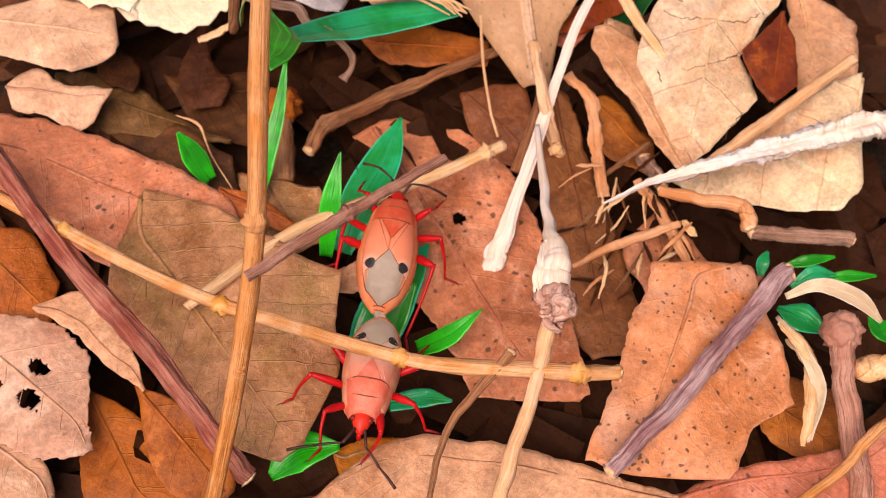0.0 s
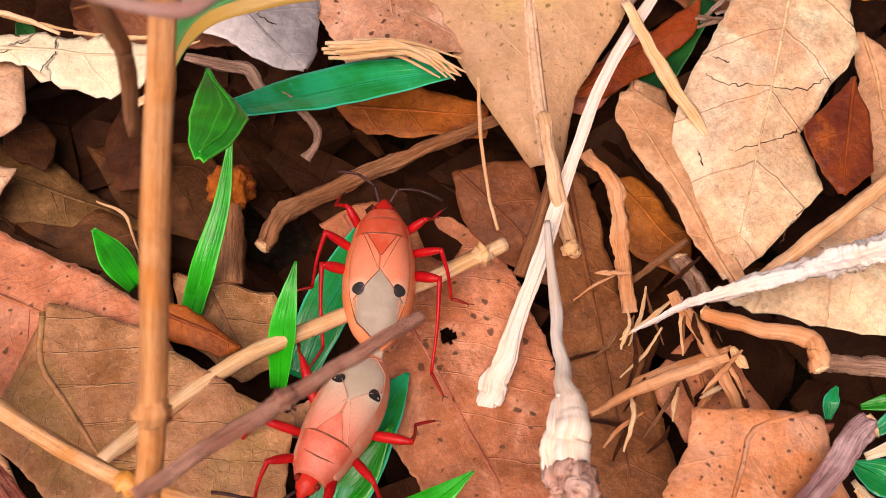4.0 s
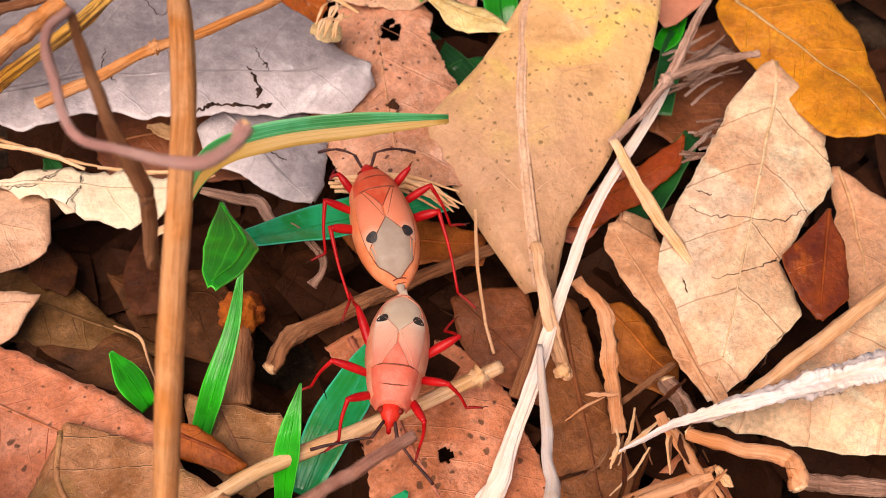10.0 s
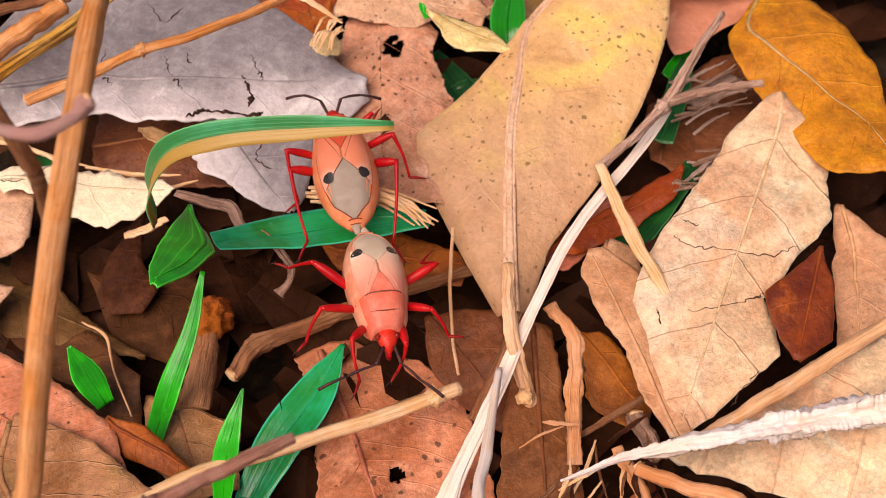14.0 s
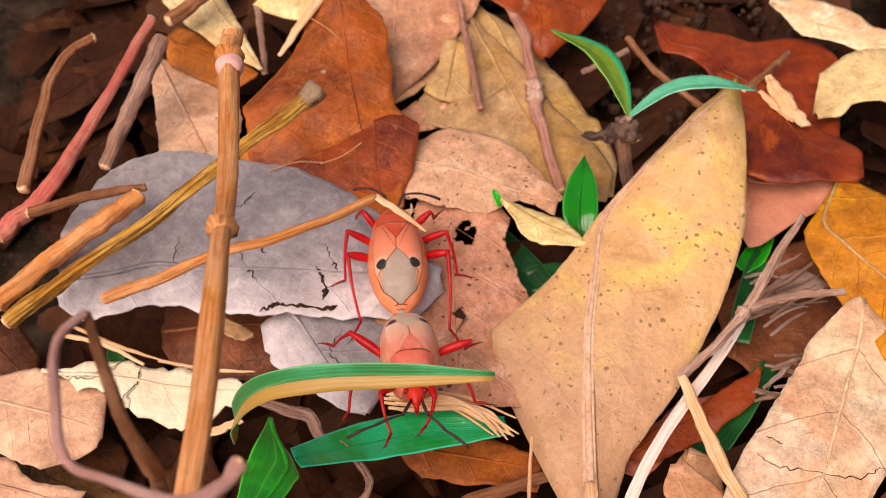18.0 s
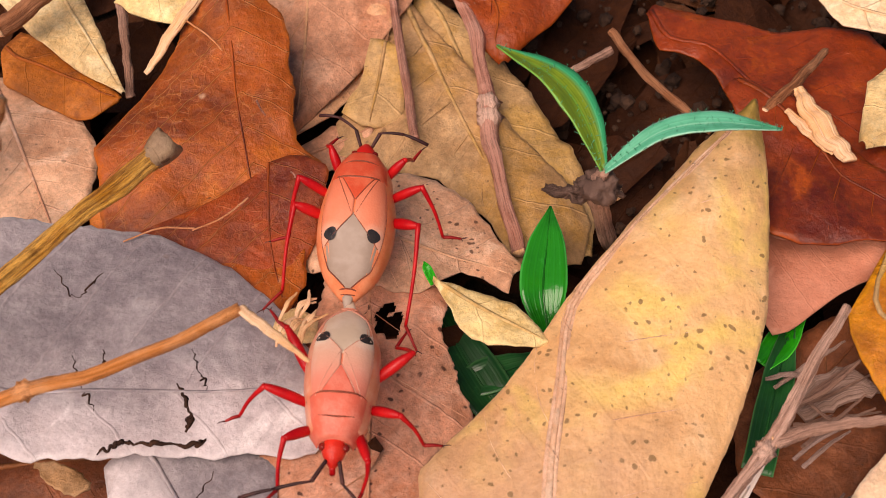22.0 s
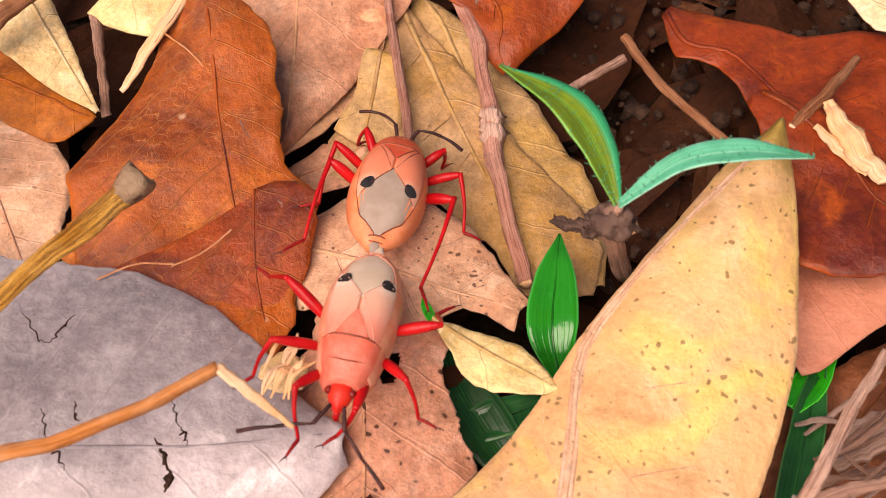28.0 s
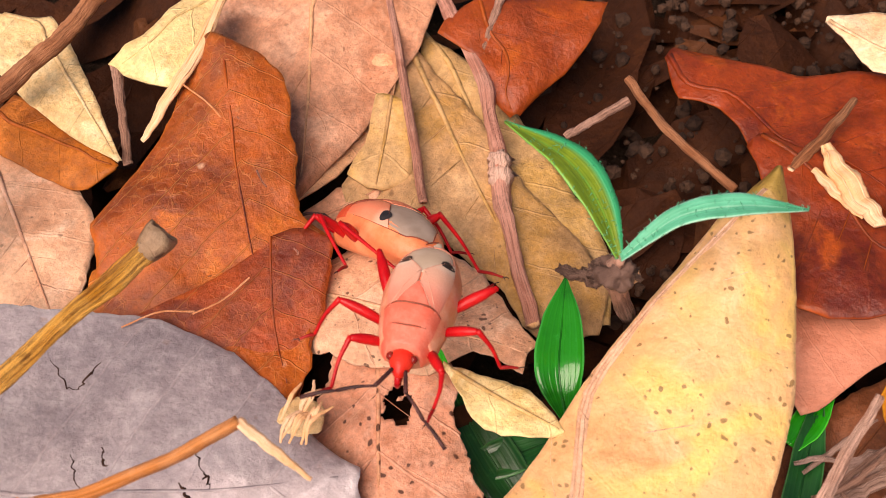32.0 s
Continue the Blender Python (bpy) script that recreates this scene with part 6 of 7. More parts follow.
leaf('leaf_scrap', 'ragged brown leaf scrap in a dark gap', (-30.4, 50.3, -1.1), (-24.9, 48.7, -1.8), 0, [0.1, 0.8, 1.1, 1.1, 1.1, 1.1, 1, 0.5, -0], [-0, 0.4, 0.9, 1.3, 1.5, 1.4, 1.4, 1.4, 0.3], M_TANGOLD, jag=0.6, ribs=False)
leaf('leaf_scrap', 'crumpled rust scrap on dark litter', (-45.2, 37.5, -7), (-37.8, 30.7, -5.9), 0, [-0.7, 1.6, 2.6, 2.5, 2.3, 2.2, 2.1, 0.8, -1.2], [1, 1.4, 1.8, 2.3, 2.7, 2.7, 2.3, 1.9, 1.5], M_DEEPSHADE, jag=0.7, ribs=False)
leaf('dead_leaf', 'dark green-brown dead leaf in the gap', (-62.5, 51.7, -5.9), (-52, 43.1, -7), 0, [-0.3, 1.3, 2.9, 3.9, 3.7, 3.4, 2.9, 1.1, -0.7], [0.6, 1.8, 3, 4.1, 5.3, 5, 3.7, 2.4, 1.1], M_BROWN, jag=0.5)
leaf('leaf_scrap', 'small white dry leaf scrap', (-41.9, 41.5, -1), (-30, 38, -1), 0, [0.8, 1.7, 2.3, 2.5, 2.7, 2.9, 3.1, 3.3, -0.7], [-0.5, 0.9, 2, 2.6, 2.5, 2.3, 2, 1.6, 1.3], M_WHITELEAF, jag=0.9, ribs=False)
leaf('leaf_scrap', 'thin brown leaf shred in shade', (-33.7, 40.2, -6.9), (-26.9, 28.6, -8), 0, [5, 4.2, 3.4, 2.7, 1.9, 1.7, 2.6, 1.9, -0.1], [-4.8, -2.2, -0.1, 1.8, 3.6, 3.9, 4.2, 4.5, 0.8], M_DEEPSHADE, jag=0.6, ribs=False)
stick('straw', 'thin pale root beside a dark gap', [(-32.9, 24.7, -5), (-29.8, 22.9, -5), (-28.4, 19.1, -6), (-25.6, 14, -7)], [0.1, 0.2, 0.1, 0.1], M_BEIGE)
stick('straw', 'pale dry grass stem in the dark gap', [(-29.9, 36.1, -4), (-26.9, 36.7, -3), (-24.7, 37.4, -2)], [0.5, 0.6, 0.4], M_STRAW, flat=0.6)
stick('straw', 'thin bent straw below a blade', [(-46.8, 44.9, 3), (-41.1, 44.1, 2), (-36.6, 42.4, 1)], [0.3, 0.3, 0.2], M_STRAW)
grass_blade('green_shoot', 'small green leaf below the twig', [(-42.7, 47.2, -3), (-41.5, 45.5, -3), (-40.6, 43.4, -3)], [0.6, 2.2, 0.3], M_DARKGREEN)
stick('bark_strip', 'frayed rust fibre in the gap', [(21.3, 0.5, -3), (25.4, 1.7, -2), (30.5, 3.1, -3), (32.4, 4, -3)], [0.3, 0.3, 0.5, 0.2], M_ORANGESTICK, flat=0.5)
stick('bark_strip', 'deep orange bark strip under a twig', [(29.7, 8.5, -5), (31.5, 3.3, -5), (33.5, -2, -6)], [0.6, 1.1, 0.8], M_FUNGUS, flat=0.3)
stick('bark_strip', 'pale chip of bark', [(32.1, 3.5, -2), (32.7, 2, -2), (33.2, 1.2, -2)], [0.3, 0.6, 0.2], M_STRAW, flat=0.3)
stick('root', 'dark thin root in the gap', [(23.4, 12.7, -6), (26.8, 15, -6), (30.7, 17.6, -6)], [0.3, 0.4, 0.4], M_BROWNTWIG)
stick('stick', 'grey-green stub in the gap', [(29.7, 16.1, -7), (31.2, 13.2, -7), (31.8, 11.4, -7)], [1, 1, 0.9], M_GREYTWIG)
leaf('leaf_scrap', 'pink-purple bark piece among the leaves', (26.4, -4.8, 1), (40.1, -5.7, -0), 0, [-0.2, 0.6, 0.6, 0.5, 0.5, 0.4, 0.4, 0.3, 0.3], [2.2, 2.2, 2.1, 2, 2, 1.9, 1.8, 1.8, 0.2], M_PINK, jag=0.4, ribs=False)
leaf('leaf_scrap', 'grey splintered bark plate beside the forked twig', (38.5, 60.4, -5), (47, 62.1, -3.9), 0, [0.1, 0.9, 1.6, 2.3, 2.7, 3.1, 3, 1.5, -0], [0.3, 1.6, 1.5, 1.4, 1.3, 1.1, 0.8, 0.6, 0.3], M_BARKPLATE, jag=0.7, ribs=False, wav=0.6)
grass_blade('white_husk', 'papery cream husk over a knob', [(41.3, -9.5, 2), (44.9, -9.1, 4), (48.7, -11.6, 5), (51.2, -14.3, 4)], [0.8, 1.7, 2, 0.5], M_HUSK, side=0.5)
grass_blade('white_husk', 'torn cream husk hanging beside a stem', [(40.5, -11.2, 0), (42.3, -16.1, 1), (43.6, -20.7, 0), (41.3, -26.5, -1)], [0.5, 1.2, 1.7, 0.8], M_HUSK, side=0.5, blunt=True)
leaf('dead_leaf', 'brown dead leaf under papery husks', (38.4, -18.8, -5), (46.8, -27.1, -5), 0, [-0.2, 4.5, 5, 5.6, 6.1, 6.7, 5.1, 3.2, 1.3], [1, 2.6, 4.2, 4.3, 4.1, 3.9, 3.2, 1.2, -0.8], M_RUST, jag=0.5)
stick('stick', 'hollow cut straw end beside a knob', [(48.2, -19.5, 3), (51, -19.4, 3), (54.5, -19, 3)], [1.4, 1.4, 1.4], M_STRAW)
leaf('dead_leaf', 'golden brown curled dead leaf below green leaves', (-13.7, -22.5, -7), (-3.5, -22.5, -7), 0, [0.1, 0.7, 1.2, 1.7, 1.7, 1.5, 1.3, 1, 0.8], [0.6, 4.7, 4.2, 3.8, 3.3, 2.8, 2.2, 0.8, -0.6], M_GOLD, jag=0.4)
leaf('dead_leaf', 'reddish brown dead leaf at the leaf edge', (-26.9, 11.2, -2.9), (-17.2, 6.5, -4), 0, [0.5, 0.9, 1.3, 1.7, 1.4, 1.2, 0.9, 0.6, 0.3], [-0.3, 0.8, 1.9, 2.2, 2.1, 2, 1.9, 1.8, 0.1], M_RUST, jag=0.3)
leaf('leaf_scrap', 'pinkish crumpled scrap beside grass', (-13.4, -0.3, -6), (-7.5, 0.9, -5), 0, [-0.3, 0, 0.3, 0.5, 0.8, 1.1, 0.9, 0.3, -0.3], [0.7, 2.6, 2.7, 2.8, 2.9, 3, 2.3, 1.4, 0.5], M_MOTTLED, jag=0.6, ribs=False)
stick('bud_scale', 'white papery scale beside a dry bud', [(11.6, -5.3, 12), (10.5, -8.9, 13), (10.1, -11.7, 12.5), (10.5, -13.2, 12)], [0.3, 0.8, 0.9, 0.3], M_WHITE, flat=0.4)
stick('bud_scale', 'pinkish crumbly torn tip of a dry bud', [(11.7, -12.2, 12.6), (11.6, -13.6, 12.8), (11.4, -15.0, 12.6)], [1.25, 1.3, 0.8], M_BUDTIP, rough=1.0)
leaf('dead_leaf', 'golden brown dead leaf wedged between tan leaves', (-2.9, 104.3, -3.1), (-4, 92.8, -5), 0, [0.5, 2.6, 2.8, 3, 3.2, 3.3, 3.5, 3.7, 0.5], [1.8, 1.9, 2, 2.1, 2.2, 2.6, 3.1, 3.5, 0.9], M_TANGOLD, jag=0.2, nv=3)
leaf('dead_leaf', 'pinkish tan dead leaf edge beside a dark gap', (-13.7, 88.6, -6), (-3.7, 93.3, -5), 0, [0.5, 0.9, 1.3, 1.7, 2.1, 2.5, 1.8, 1, 0.1], [1.9, 2.2, 2.6, 2.8, 3, 3.2, 3.4, 2.3, 0.3], M_TAN, jag=0.3)
leaf('dead_leaf', 'rust-brown dead leaf lobe folded under the large one', (-14.4, 83.5, 0.4), (-9.8, 65.8, -3.2), 0, [5.0, 7.3, 6.7, 5.9, 5.3, 4.8, 3.5, 2.8, 2.1, 1.1, 0.1], [-1.4, 1.2, 6.3, 14.0, 13.8, 9.2, 6.6, 5.0, 3.5, 1.4, 0.2], M_RUSTBIG, jag=0.4, nv=0, wav=0.4, camber=0.02, rib=[1.2, 0.8, 0.5, 0.2, 0, 0, 0, 0, 0])
stick('straw', 'pale shred of leaf skin on a rust leaf', [(-23.9, 100.1, 3.6), (-21.1, 97.8, 3.7), (-19.3, 95.9, 3.6)], [0.1, 0.1, 0.1], M_ORANGESTICK, flat=0.5)
stick('straw', 'pale shred of leaf skin on a rust leaf', [(-15, 90, 2.6), (-14.4, 88.8, 2.7), (-13.8, 88, 2.6)], [0.1, 0.1, 0.1], M_PINKTWIG, flat=0.5)
stick('straw', 'pale shred of leaf skin on a rust leaf', [(-19.5, 74.4, 1.2), (-16.7, 76, 1.3), (-14.5, 78.5, 1.2)], [0.1, 0.1, 0.1], M_ORANGESTICK, flat=0.5)
stick('straw', 'pale shred of leaf skin on a rust leaf', [(-26.2, 73, 1), (-22.9, 74.6, 1.1), (-19.4, 74.8, 1)], [0.1, 0.1, 0.1], M_ORANGESTICK, flat=0.5)
stick('straw', 'pale shred of leaf skin on a rust leaf', [(-10.5, 81.5, 1.7), (-10, 81, 1.8), (-10, 80.7, 1.7)], [0.1, 0.1, 0.1], M_PINKTWIG, flat=0.5)
leaf('leaf_scrap', 'ragged tan edge strip beside the grey leaf', (-10.2, 65.6, -0.1), (-6.2, 65, -1), 0, [-0.2, 0.7, 1.1, 1.5, 1.6, 1.5, 1.4, 1.3, 1.1], [1.3, 1.6, 1.9, 2.1, 2.1, 1.9, 1.6, 1.4, 1.1], M_CREAMY, jag=0.8, ribs=False)
leaf('dead_leaf', 'lower part of a rust-brown leaf over a grey one', (-20.1, 84.4, -0.8), (-17.1, 65.8, -3.6), 0, [2.6, 12.5, 12.2, 12.0, 11.4, 10.8, 10.1, 9.4, 8.7, 8.0, 7.3], [2.7, 11.8, 11.9, 12.0, 12.1, 12.2, 12.3, 11.3, 7.7, 4.0, 0.5], M_RUSTBIG, jag=0.4, nv=0, wav=0.4, camber=0.02)
leaf('dead_leaf', 'brown dead leaf under the torn grey piece', (-38.0, 51.8, -6.5), (-10.2, 54.6, -6.5), 0, [7.5, 7.1, 6.7, 6.3, 5.8, 5.8, 5.9, 6.1, 6.2, 4.2, 2.5], [2.0, 6.5, 7.0, 7.6, 7.5, 7.3, 7.2, 7.1, 6.9, 5.7, 4.3], M_LEATHER, jag=0.5)
leaf('dead_leaf', 'brown dead leaf under the forked twig', (33.8, 55.2, -9.5), (50.4, 73.1, -9.5), 0, [-0.8, 1.5, 4.1, 5.5, 5.3, 5.2, 5.0, 4.6, 3.8, 3.0, 2.3], [6.4, 7.9, 9.5, 9.3, 9.1, 9.0, 8.8, 8.0, 7.1, 6.1, 5.2], M_LEATHER, jag=0.5)
seedling([(19.9, 74, 13), (19.6, 74.9, 9), (22, 77.5, -4)], [(19.9, 74.2, 13), (18.1, 78.4, 15), (15.3, 82.3, 16), (10.1, 86.9, 15)], [(19.9, 74.2, 13), (24.6, 77, 15), (29.7, 77.9, 15.5), (35.7, 78.5, 14)])



def shreds():
    """Loose reddish and pale fibres of shredded bark between the cream leaf and the bent stick."""
    rng = random.Random(21)
    for i in range(34):
        x, y = rng.uniform(20, 33), rng.uniform(-4, 14)
        a, ln, z = rng.gauss(2.2, 0.5), rng.uniform(3, 8), rng.uniform(-6, -1.5)
        dx, dy = math.cos(a) * ln, math.sin(a) * ln
        p = [(x, y, z), (x + dx * 0.5 + rng.uniform(-0.6, 0.6), y - dy * 0.5, z + rng.uniform(-0.3, 0.9)), (x + dx, y - dy, z + rng.uniform(-0.6, 0.6))]
        pale = i % 4 == 0
        stick("bark_shred", "thin pale shred of bark" if pale else "thin reddish brown shred of bark", p, [0.1, rng.uniform(0.14, 0.34), 0.08], M_STRAW if pale else rng.choice((M_ORANGESTICK, M_FUNGUS, M_BROWNTWIG)), flat=0.5, rough=0.4)


shreds()

# ---- orange lump in the gap ----
def orange_lump():
    ob = thing("seed_pod", "crumbly orange-brown seed pod on a dry stalk", "seed pod", Matrix.Translation(Vector((-18.9, 27.2, -7.5)) * MM))
    bm = bmesh.new()
    bmesh.ops.create_icosphere(bm, subdivisions=4, radius=2.5 * MM)
    for v in bm.verts:
        d = v.co.normalized()
        v.co *= 1 + 0.28 * noise.noise(d * 2.2) + 0.20 * noise.noise(d * 6) + 0.12 * noise.noise(d * 15)
    part("pod", bm, M_FUNGUS, ob)
    bm = bmesh.new()
    tube(bm, [(0, -1.5, 0), (-0.3, -5, -1), (-0.6, -11, -1.5)], [1.2, 1.7, 1.9], 9, 0.5, 0.3)
    part("stalk", bm, M_BROWNTWIG, ob, "papery brown stalk")


orange_lump()


# ---- knobs on two sticks ----
def knob(stick_thing, at, r, material, label, bumpy=1.0):
    bm = bmesh.new()
    bmesh.ops.create_icosphere(bm, subdivisions=4, radius=r * MM)
    o = Vector(at) * MM - stick_thing.location
    for v in bm.verts:
        v.co *= 1 + 0.22 * noise.noise(v.co * 900 + Vector(at)) + bumpy * (0.16 * noise.noise(v.co * 2600) + 0.1 * noise.noise(v.co * 7000))
        v.co += o
    part("knob", bm, material, stick_thing, label)


def cut_end(stick_thing, a, b, r):
    """A swollen, splintered end of bark round a sunken grey pith."""
    o = stick_thing.location / MM
    a, b = Vector(a) - o, Vector(b) - o
    d = (b - a).normalized()
    side = d.cross(Vector((0, 0, 1))).normalized()
    up = side.cross(d)
    bm = bmesh.new()
    rings = []
    for s, k in ((0.0, 0.75), (0.35, 1.0), (0.75, 1.12), (1.0, 1.08), (1.02, 0.82), (0.86, 0.74)):
        ring = []
        for j in range(28):
            t = 2 * math.pi * j / 28
            w = 1 + 0.16 * noise.noise(Vector((math.cos(t) * 2, math.sin(t) * 2, s))) + 0.10 * noise.noise(Vector((math.cos(t) * 6, math.sin(t) * 6, 3)))
            ragged = 0.30 * noise.noise(Vector((math.cos(t) * 5, math.sin(t) * 5, 9))) if s > 0.9 else 0.0
            ring.append(bm.verts.new((a + (b - a) * s + d * ragged + (side * math.cos(t) + up * math.sin(t)) * r * k * w) * MM))
        rings.append(ring)
    for p, q in zip(rings, rings[1:]):
        for j in range(28):
            bm.faces.new((p[j], p[(j + 1) % 28], q[(j + 1) % 28], q[j]))
    collar = part("cut_end", bm, M_CUTBARK, stick_thing, "swollen splintered brown end")
    bm = bmesh.new()
    hub = bm.verts.new((a + (b - a) * 0.92) * MM)
    ring = [bm.verts.new((a + (b - a) * 0.86 + (side * math.cos(2 * math.pi * j / 28) + up * math.sin(2 * math.pi * j / 28)) * r * 0.9) * MM) for j in range(28)]
    for j in range(28):
        bm.faces.new((hub, ring[j], ring[(j + 1) % 28]))
    part("pith", bm, M_PITH, collar, "grey weathered pith")


M_CUTBARK = leaf_material("splintered_bark", (0.06, 0.028, 0.016), (0.19, 0.10, 0.06), (0.42, 0.29, 0.20), (0.40, 0.28, 0.2), 0.9, sat=1.0)
M_PITH = leaf_material("grey_pith", (0.10, 0.075, 0.07), (0.22, 0.18, 0.175), (0.40, 0.36, 0.36), (0.3, 0.26, 0.26), 0.6, sat=1.0)
cut_end(GOLDSTICK, (-20.6, 73.8, 13.5), (-18.9, 75.6, 14.3), 1.35)
knob(KNOBSTEM, tuple(v / MM for v in KNOBSTEM.location), 2.3, M_PINKTWIG, "pinkish wrinkled knob")
knob(UPRIGHT, (-23.6, 56.6, 36.0), 1.4, M_TENDRIL, "pinkish swollen bud", 0.2)


# ---- the two bugs ----
BODY = 16.4


GIRTH = [1.0]


def half_width(y):
    """Half the width of the body at y, from the tail (0) to the head (16.4)."""
    return GIRTH[0] * spline([0.7, 2.15, 2.9, 3.35, 3.52, 3.5, 3.3, 2.95, 2.55, 1.5, 0.3], y / BODY)


def dome(y, x):
    """Height of the arched back."""
    w = half_width(y) + 0.02
    h = spline([0.45, 1.7, 2.7, 3.4, 3.85, 4.05, 3.95, 3.6, 3.0, 2.1, 0.9], y / BODY)
    return h * max(0.0, 1 - (abs(x) / w) ** 3.2) ** 0.5


def shell(bm, y0, y1, xa, xb, raised, skirt=0.25, ny=26, nx=14):
    """A plate on the back between two side lines, raised above it, with a rim all round."""
    rows = []
    for i in range(ny + 1):
        y = y0 + (y1 - y0) * i / ny
        a, b = xa(y), xb(y)
        rows.append([bm.verts.new(Vector((a + (b - a) * j / nx, y, dome(y, a + (b - a) * j / nx) + raised)) * MM) for j in range(nx + 1)])
    for r, s in zip(rows, rows[1:]):
        for j in range(nx):
            bm.faces.new((r[j], r[j + 1], s[j + 1], s[j]))
    rim = rows[0] + [r[-1] for r in rows[1:-1]] + rows[-1][::-1] + [r[0] for r in rows[-2:0:-1]]
    down = [bm.verts.new(v.co - Vector((0, 0, skirt * MM))) for v in rim]
    for i in range(len(rim)):
        j = (i + 1) % len(rim)
        bm.faces.new((rim[i], down[i], down[j], rim[j]))
    return bm


def fold(y):
    """Half the opening between the folded wings, over the membrane."""
    return max(0.08, 0.06 + (7.1 - y) * 0.86)


def brim(y):
    """Where the wings and the membrane end against the raised side rim."""
    return max(0.1, (half_width(y) - 0.62) * min(1.0, max(0.0, (y - 0.75) / 1.6)) ** 0.5)


def seed_bug(name, label, shell_mat, wing_mat, film_mat, rim_mat, seam_mat, legs_spec, feelers, girth, m):
    GIRTH[0] = girth
    bug = thing(name, label, "insect", m)
    # arched oval abdomen with its raised side rim, paler bands across the tail
    bm = bmesh.new()
    rows = []
    for i in range(45):
        y = 0.02 + 13.6 * i / 44
        w = half_width(y) * 1.03
        rows.append([bm.verts.new(Vector((w * math.cos(a), y, max(0.04, dome(y, w / 1.03 * math.cos(a)) - 0.05) if math.sin(a) > 0 else 1.5 * math.sin(a) * (0.35 + 0.65 * min(1, y / 4)))) * MM) for a in [2 * math.pi * j / 28 for j in range(28)]])
    for r, s in zip(rows, rows[1:]):
        for j in range(28):
            bm.faces.new((r[j], r[(j + 1) % 28], s[(j + 1) % 28], s[j]))
    bm.faces.new(rows[0])
    bm.faces.new(rows[-1][::-1])
    abdomen = part("abdomen", bm, rim_mat, bug, "raised salmon rim of the abdomen")
    bm = bmesh.new()
    tube(bm, [(0, 0.45, 0.42), (0, 0.0, 0.36), (0, -0.45, 0.28), (0, -0.75, 0.2)], [0.6, 0.5, 0.36, 0.26], 12, 0.5, 0.1, steps=8)
    part("tail_tip", bm, film_mat, abdomen, "pale blunt tail tip")
    # membrane: the greyish end of the folded wings
    bm = bmesh.new()
    shell(bm, 0.8, 7.3, lambda y: -min(fold(y) + 0.2, brim(y)), lambda y: min(fold(y) + 0.2, brim(y)), -0.01, 0.15)
    part("membrane", bm, film_mat, bug, "greyish folded wing membrane")
    seams = bmesh.new()
    for sgn in (-1, 1):
        bm = bmesh.new()

        def inner(y, sgn=sgn):
            v = fold(y) if y < 8.6 else max(0.06, (y - 8.6) * 0.62)
            return sgn * min(v, brim(y) - 0.03)

        def outer(y, sgn=sgn):
            return sgn * brim(y)

        shell(bm, 4.15, 11.35, inner, outer, 0.08, 0.2, 36)
        wing = part("wing", bm, wing_mat, bug)
        bm = bmesh.new()
        at = 2.0 if girth > 1 else 1.88
        hub = bm.verts.new(Vector((sgn * at, 5.3, dome(5.3, at) + 0.16)) * MM)
        ring = []
        for j in range(24):
            a = 2 * math.pi * j / 24
            rr = 0.60 * (1 + 0.07 * math.sin(3 * a + sgn))
            x, y = sgn * at + rr * math.cos(a), 5.3 + rr * math.sin(a)
            ring.append(bm.verts.new(Vector((x, y, dome(y, x) + 0.12)) * MM))
        for j in range(24):
            bm.faces.new((hub, ring[j], ring[(j + 1) % 24]))
        part("spot", bm, M_BLACK, wing)
        # thin dark seams: wing against membrane, suture of the wing, brim all round the tail
        tube(seams, [(sgn * fold(y), y, dome(y, fold(y)) + 0.08) for y in (7.1, 6.5, 5.9, 5.3, 4.8, 4.3)], [0.03, 0.045, 0.035], 5, steps=20)
        tube(seams, [(sgn * x, y, dome(y, x) + 0.09) for x, y in ((1.95, 11.3), (1.5, 10.2), (0.95, 8.9), (0.25, 7.3))], [0.045, 0.03], 5, steps=14)
        tube(seams, [(sgn * brim(y), y, dome(y, brim(y)) + 0.03) for y in (9.6, 8.2, 6.8, 5.6, 4.6, 3.7, 2.9, 2.3, 1.8, 1.4, 1.1, 0.9)], [0.02, 0.045, 0.065, 0.07], 5, steps=44)
    tube(seams, [(e * 0.5, 0.82 - 0.06 * e * e, dome(0.82, e * 0.5) + 0.03) for e in (-1.5, -0.75, 0, 0.75, 1.5)], [0.06, 0.075, 0.06], 5, steps=12)
    tube(seams, [(e * 0.5, 0.36, dome(0.36, e * 0.5) + 0.02) for e in (-1.3, -0.6, 0, 0.6, 1.3)], [0.04, 0.06, 0.04], 5, steps=12)
    # scutellum: the small triangle between the wings
    bm = bmesh.new()
    shell(bm, 8.6, 11.2, lambda y: -max(0.05, (y - 8.6) * 0.60), lambda y: max(0.05, (y - 8.6) * 0.60), 0.10)
    part("scutellum", bm, shell_mat, bug)
    for sgn in (-1, 1):
        tube(seams, [(sgn * (0.05 + 0.60 * (y - 8.6)), y, dome(y, 0.60 * (y - 8.6)) + 0.10) for y in (8.6, 9.4, 10.2, 11.1)], [0.045, 0.035], 5, steps=10)
    part("seam", seams, seam_mat, bug, "thin dark seams between the wings")
    # pronotum: a trapeze with a rolled hind edge, a collar in front and a cross groove
    bm = bmesh.new()
    shell(bm, 11.0, 14.5, lambda y: -(half_width(y) - 0.02), lambda y: half_width(y) - 0.02, 0.13, 0.9)
    part("pronotum", bm, shell_mat, bug)
    bm = bmesh.new()
    w = half_width(11.0)
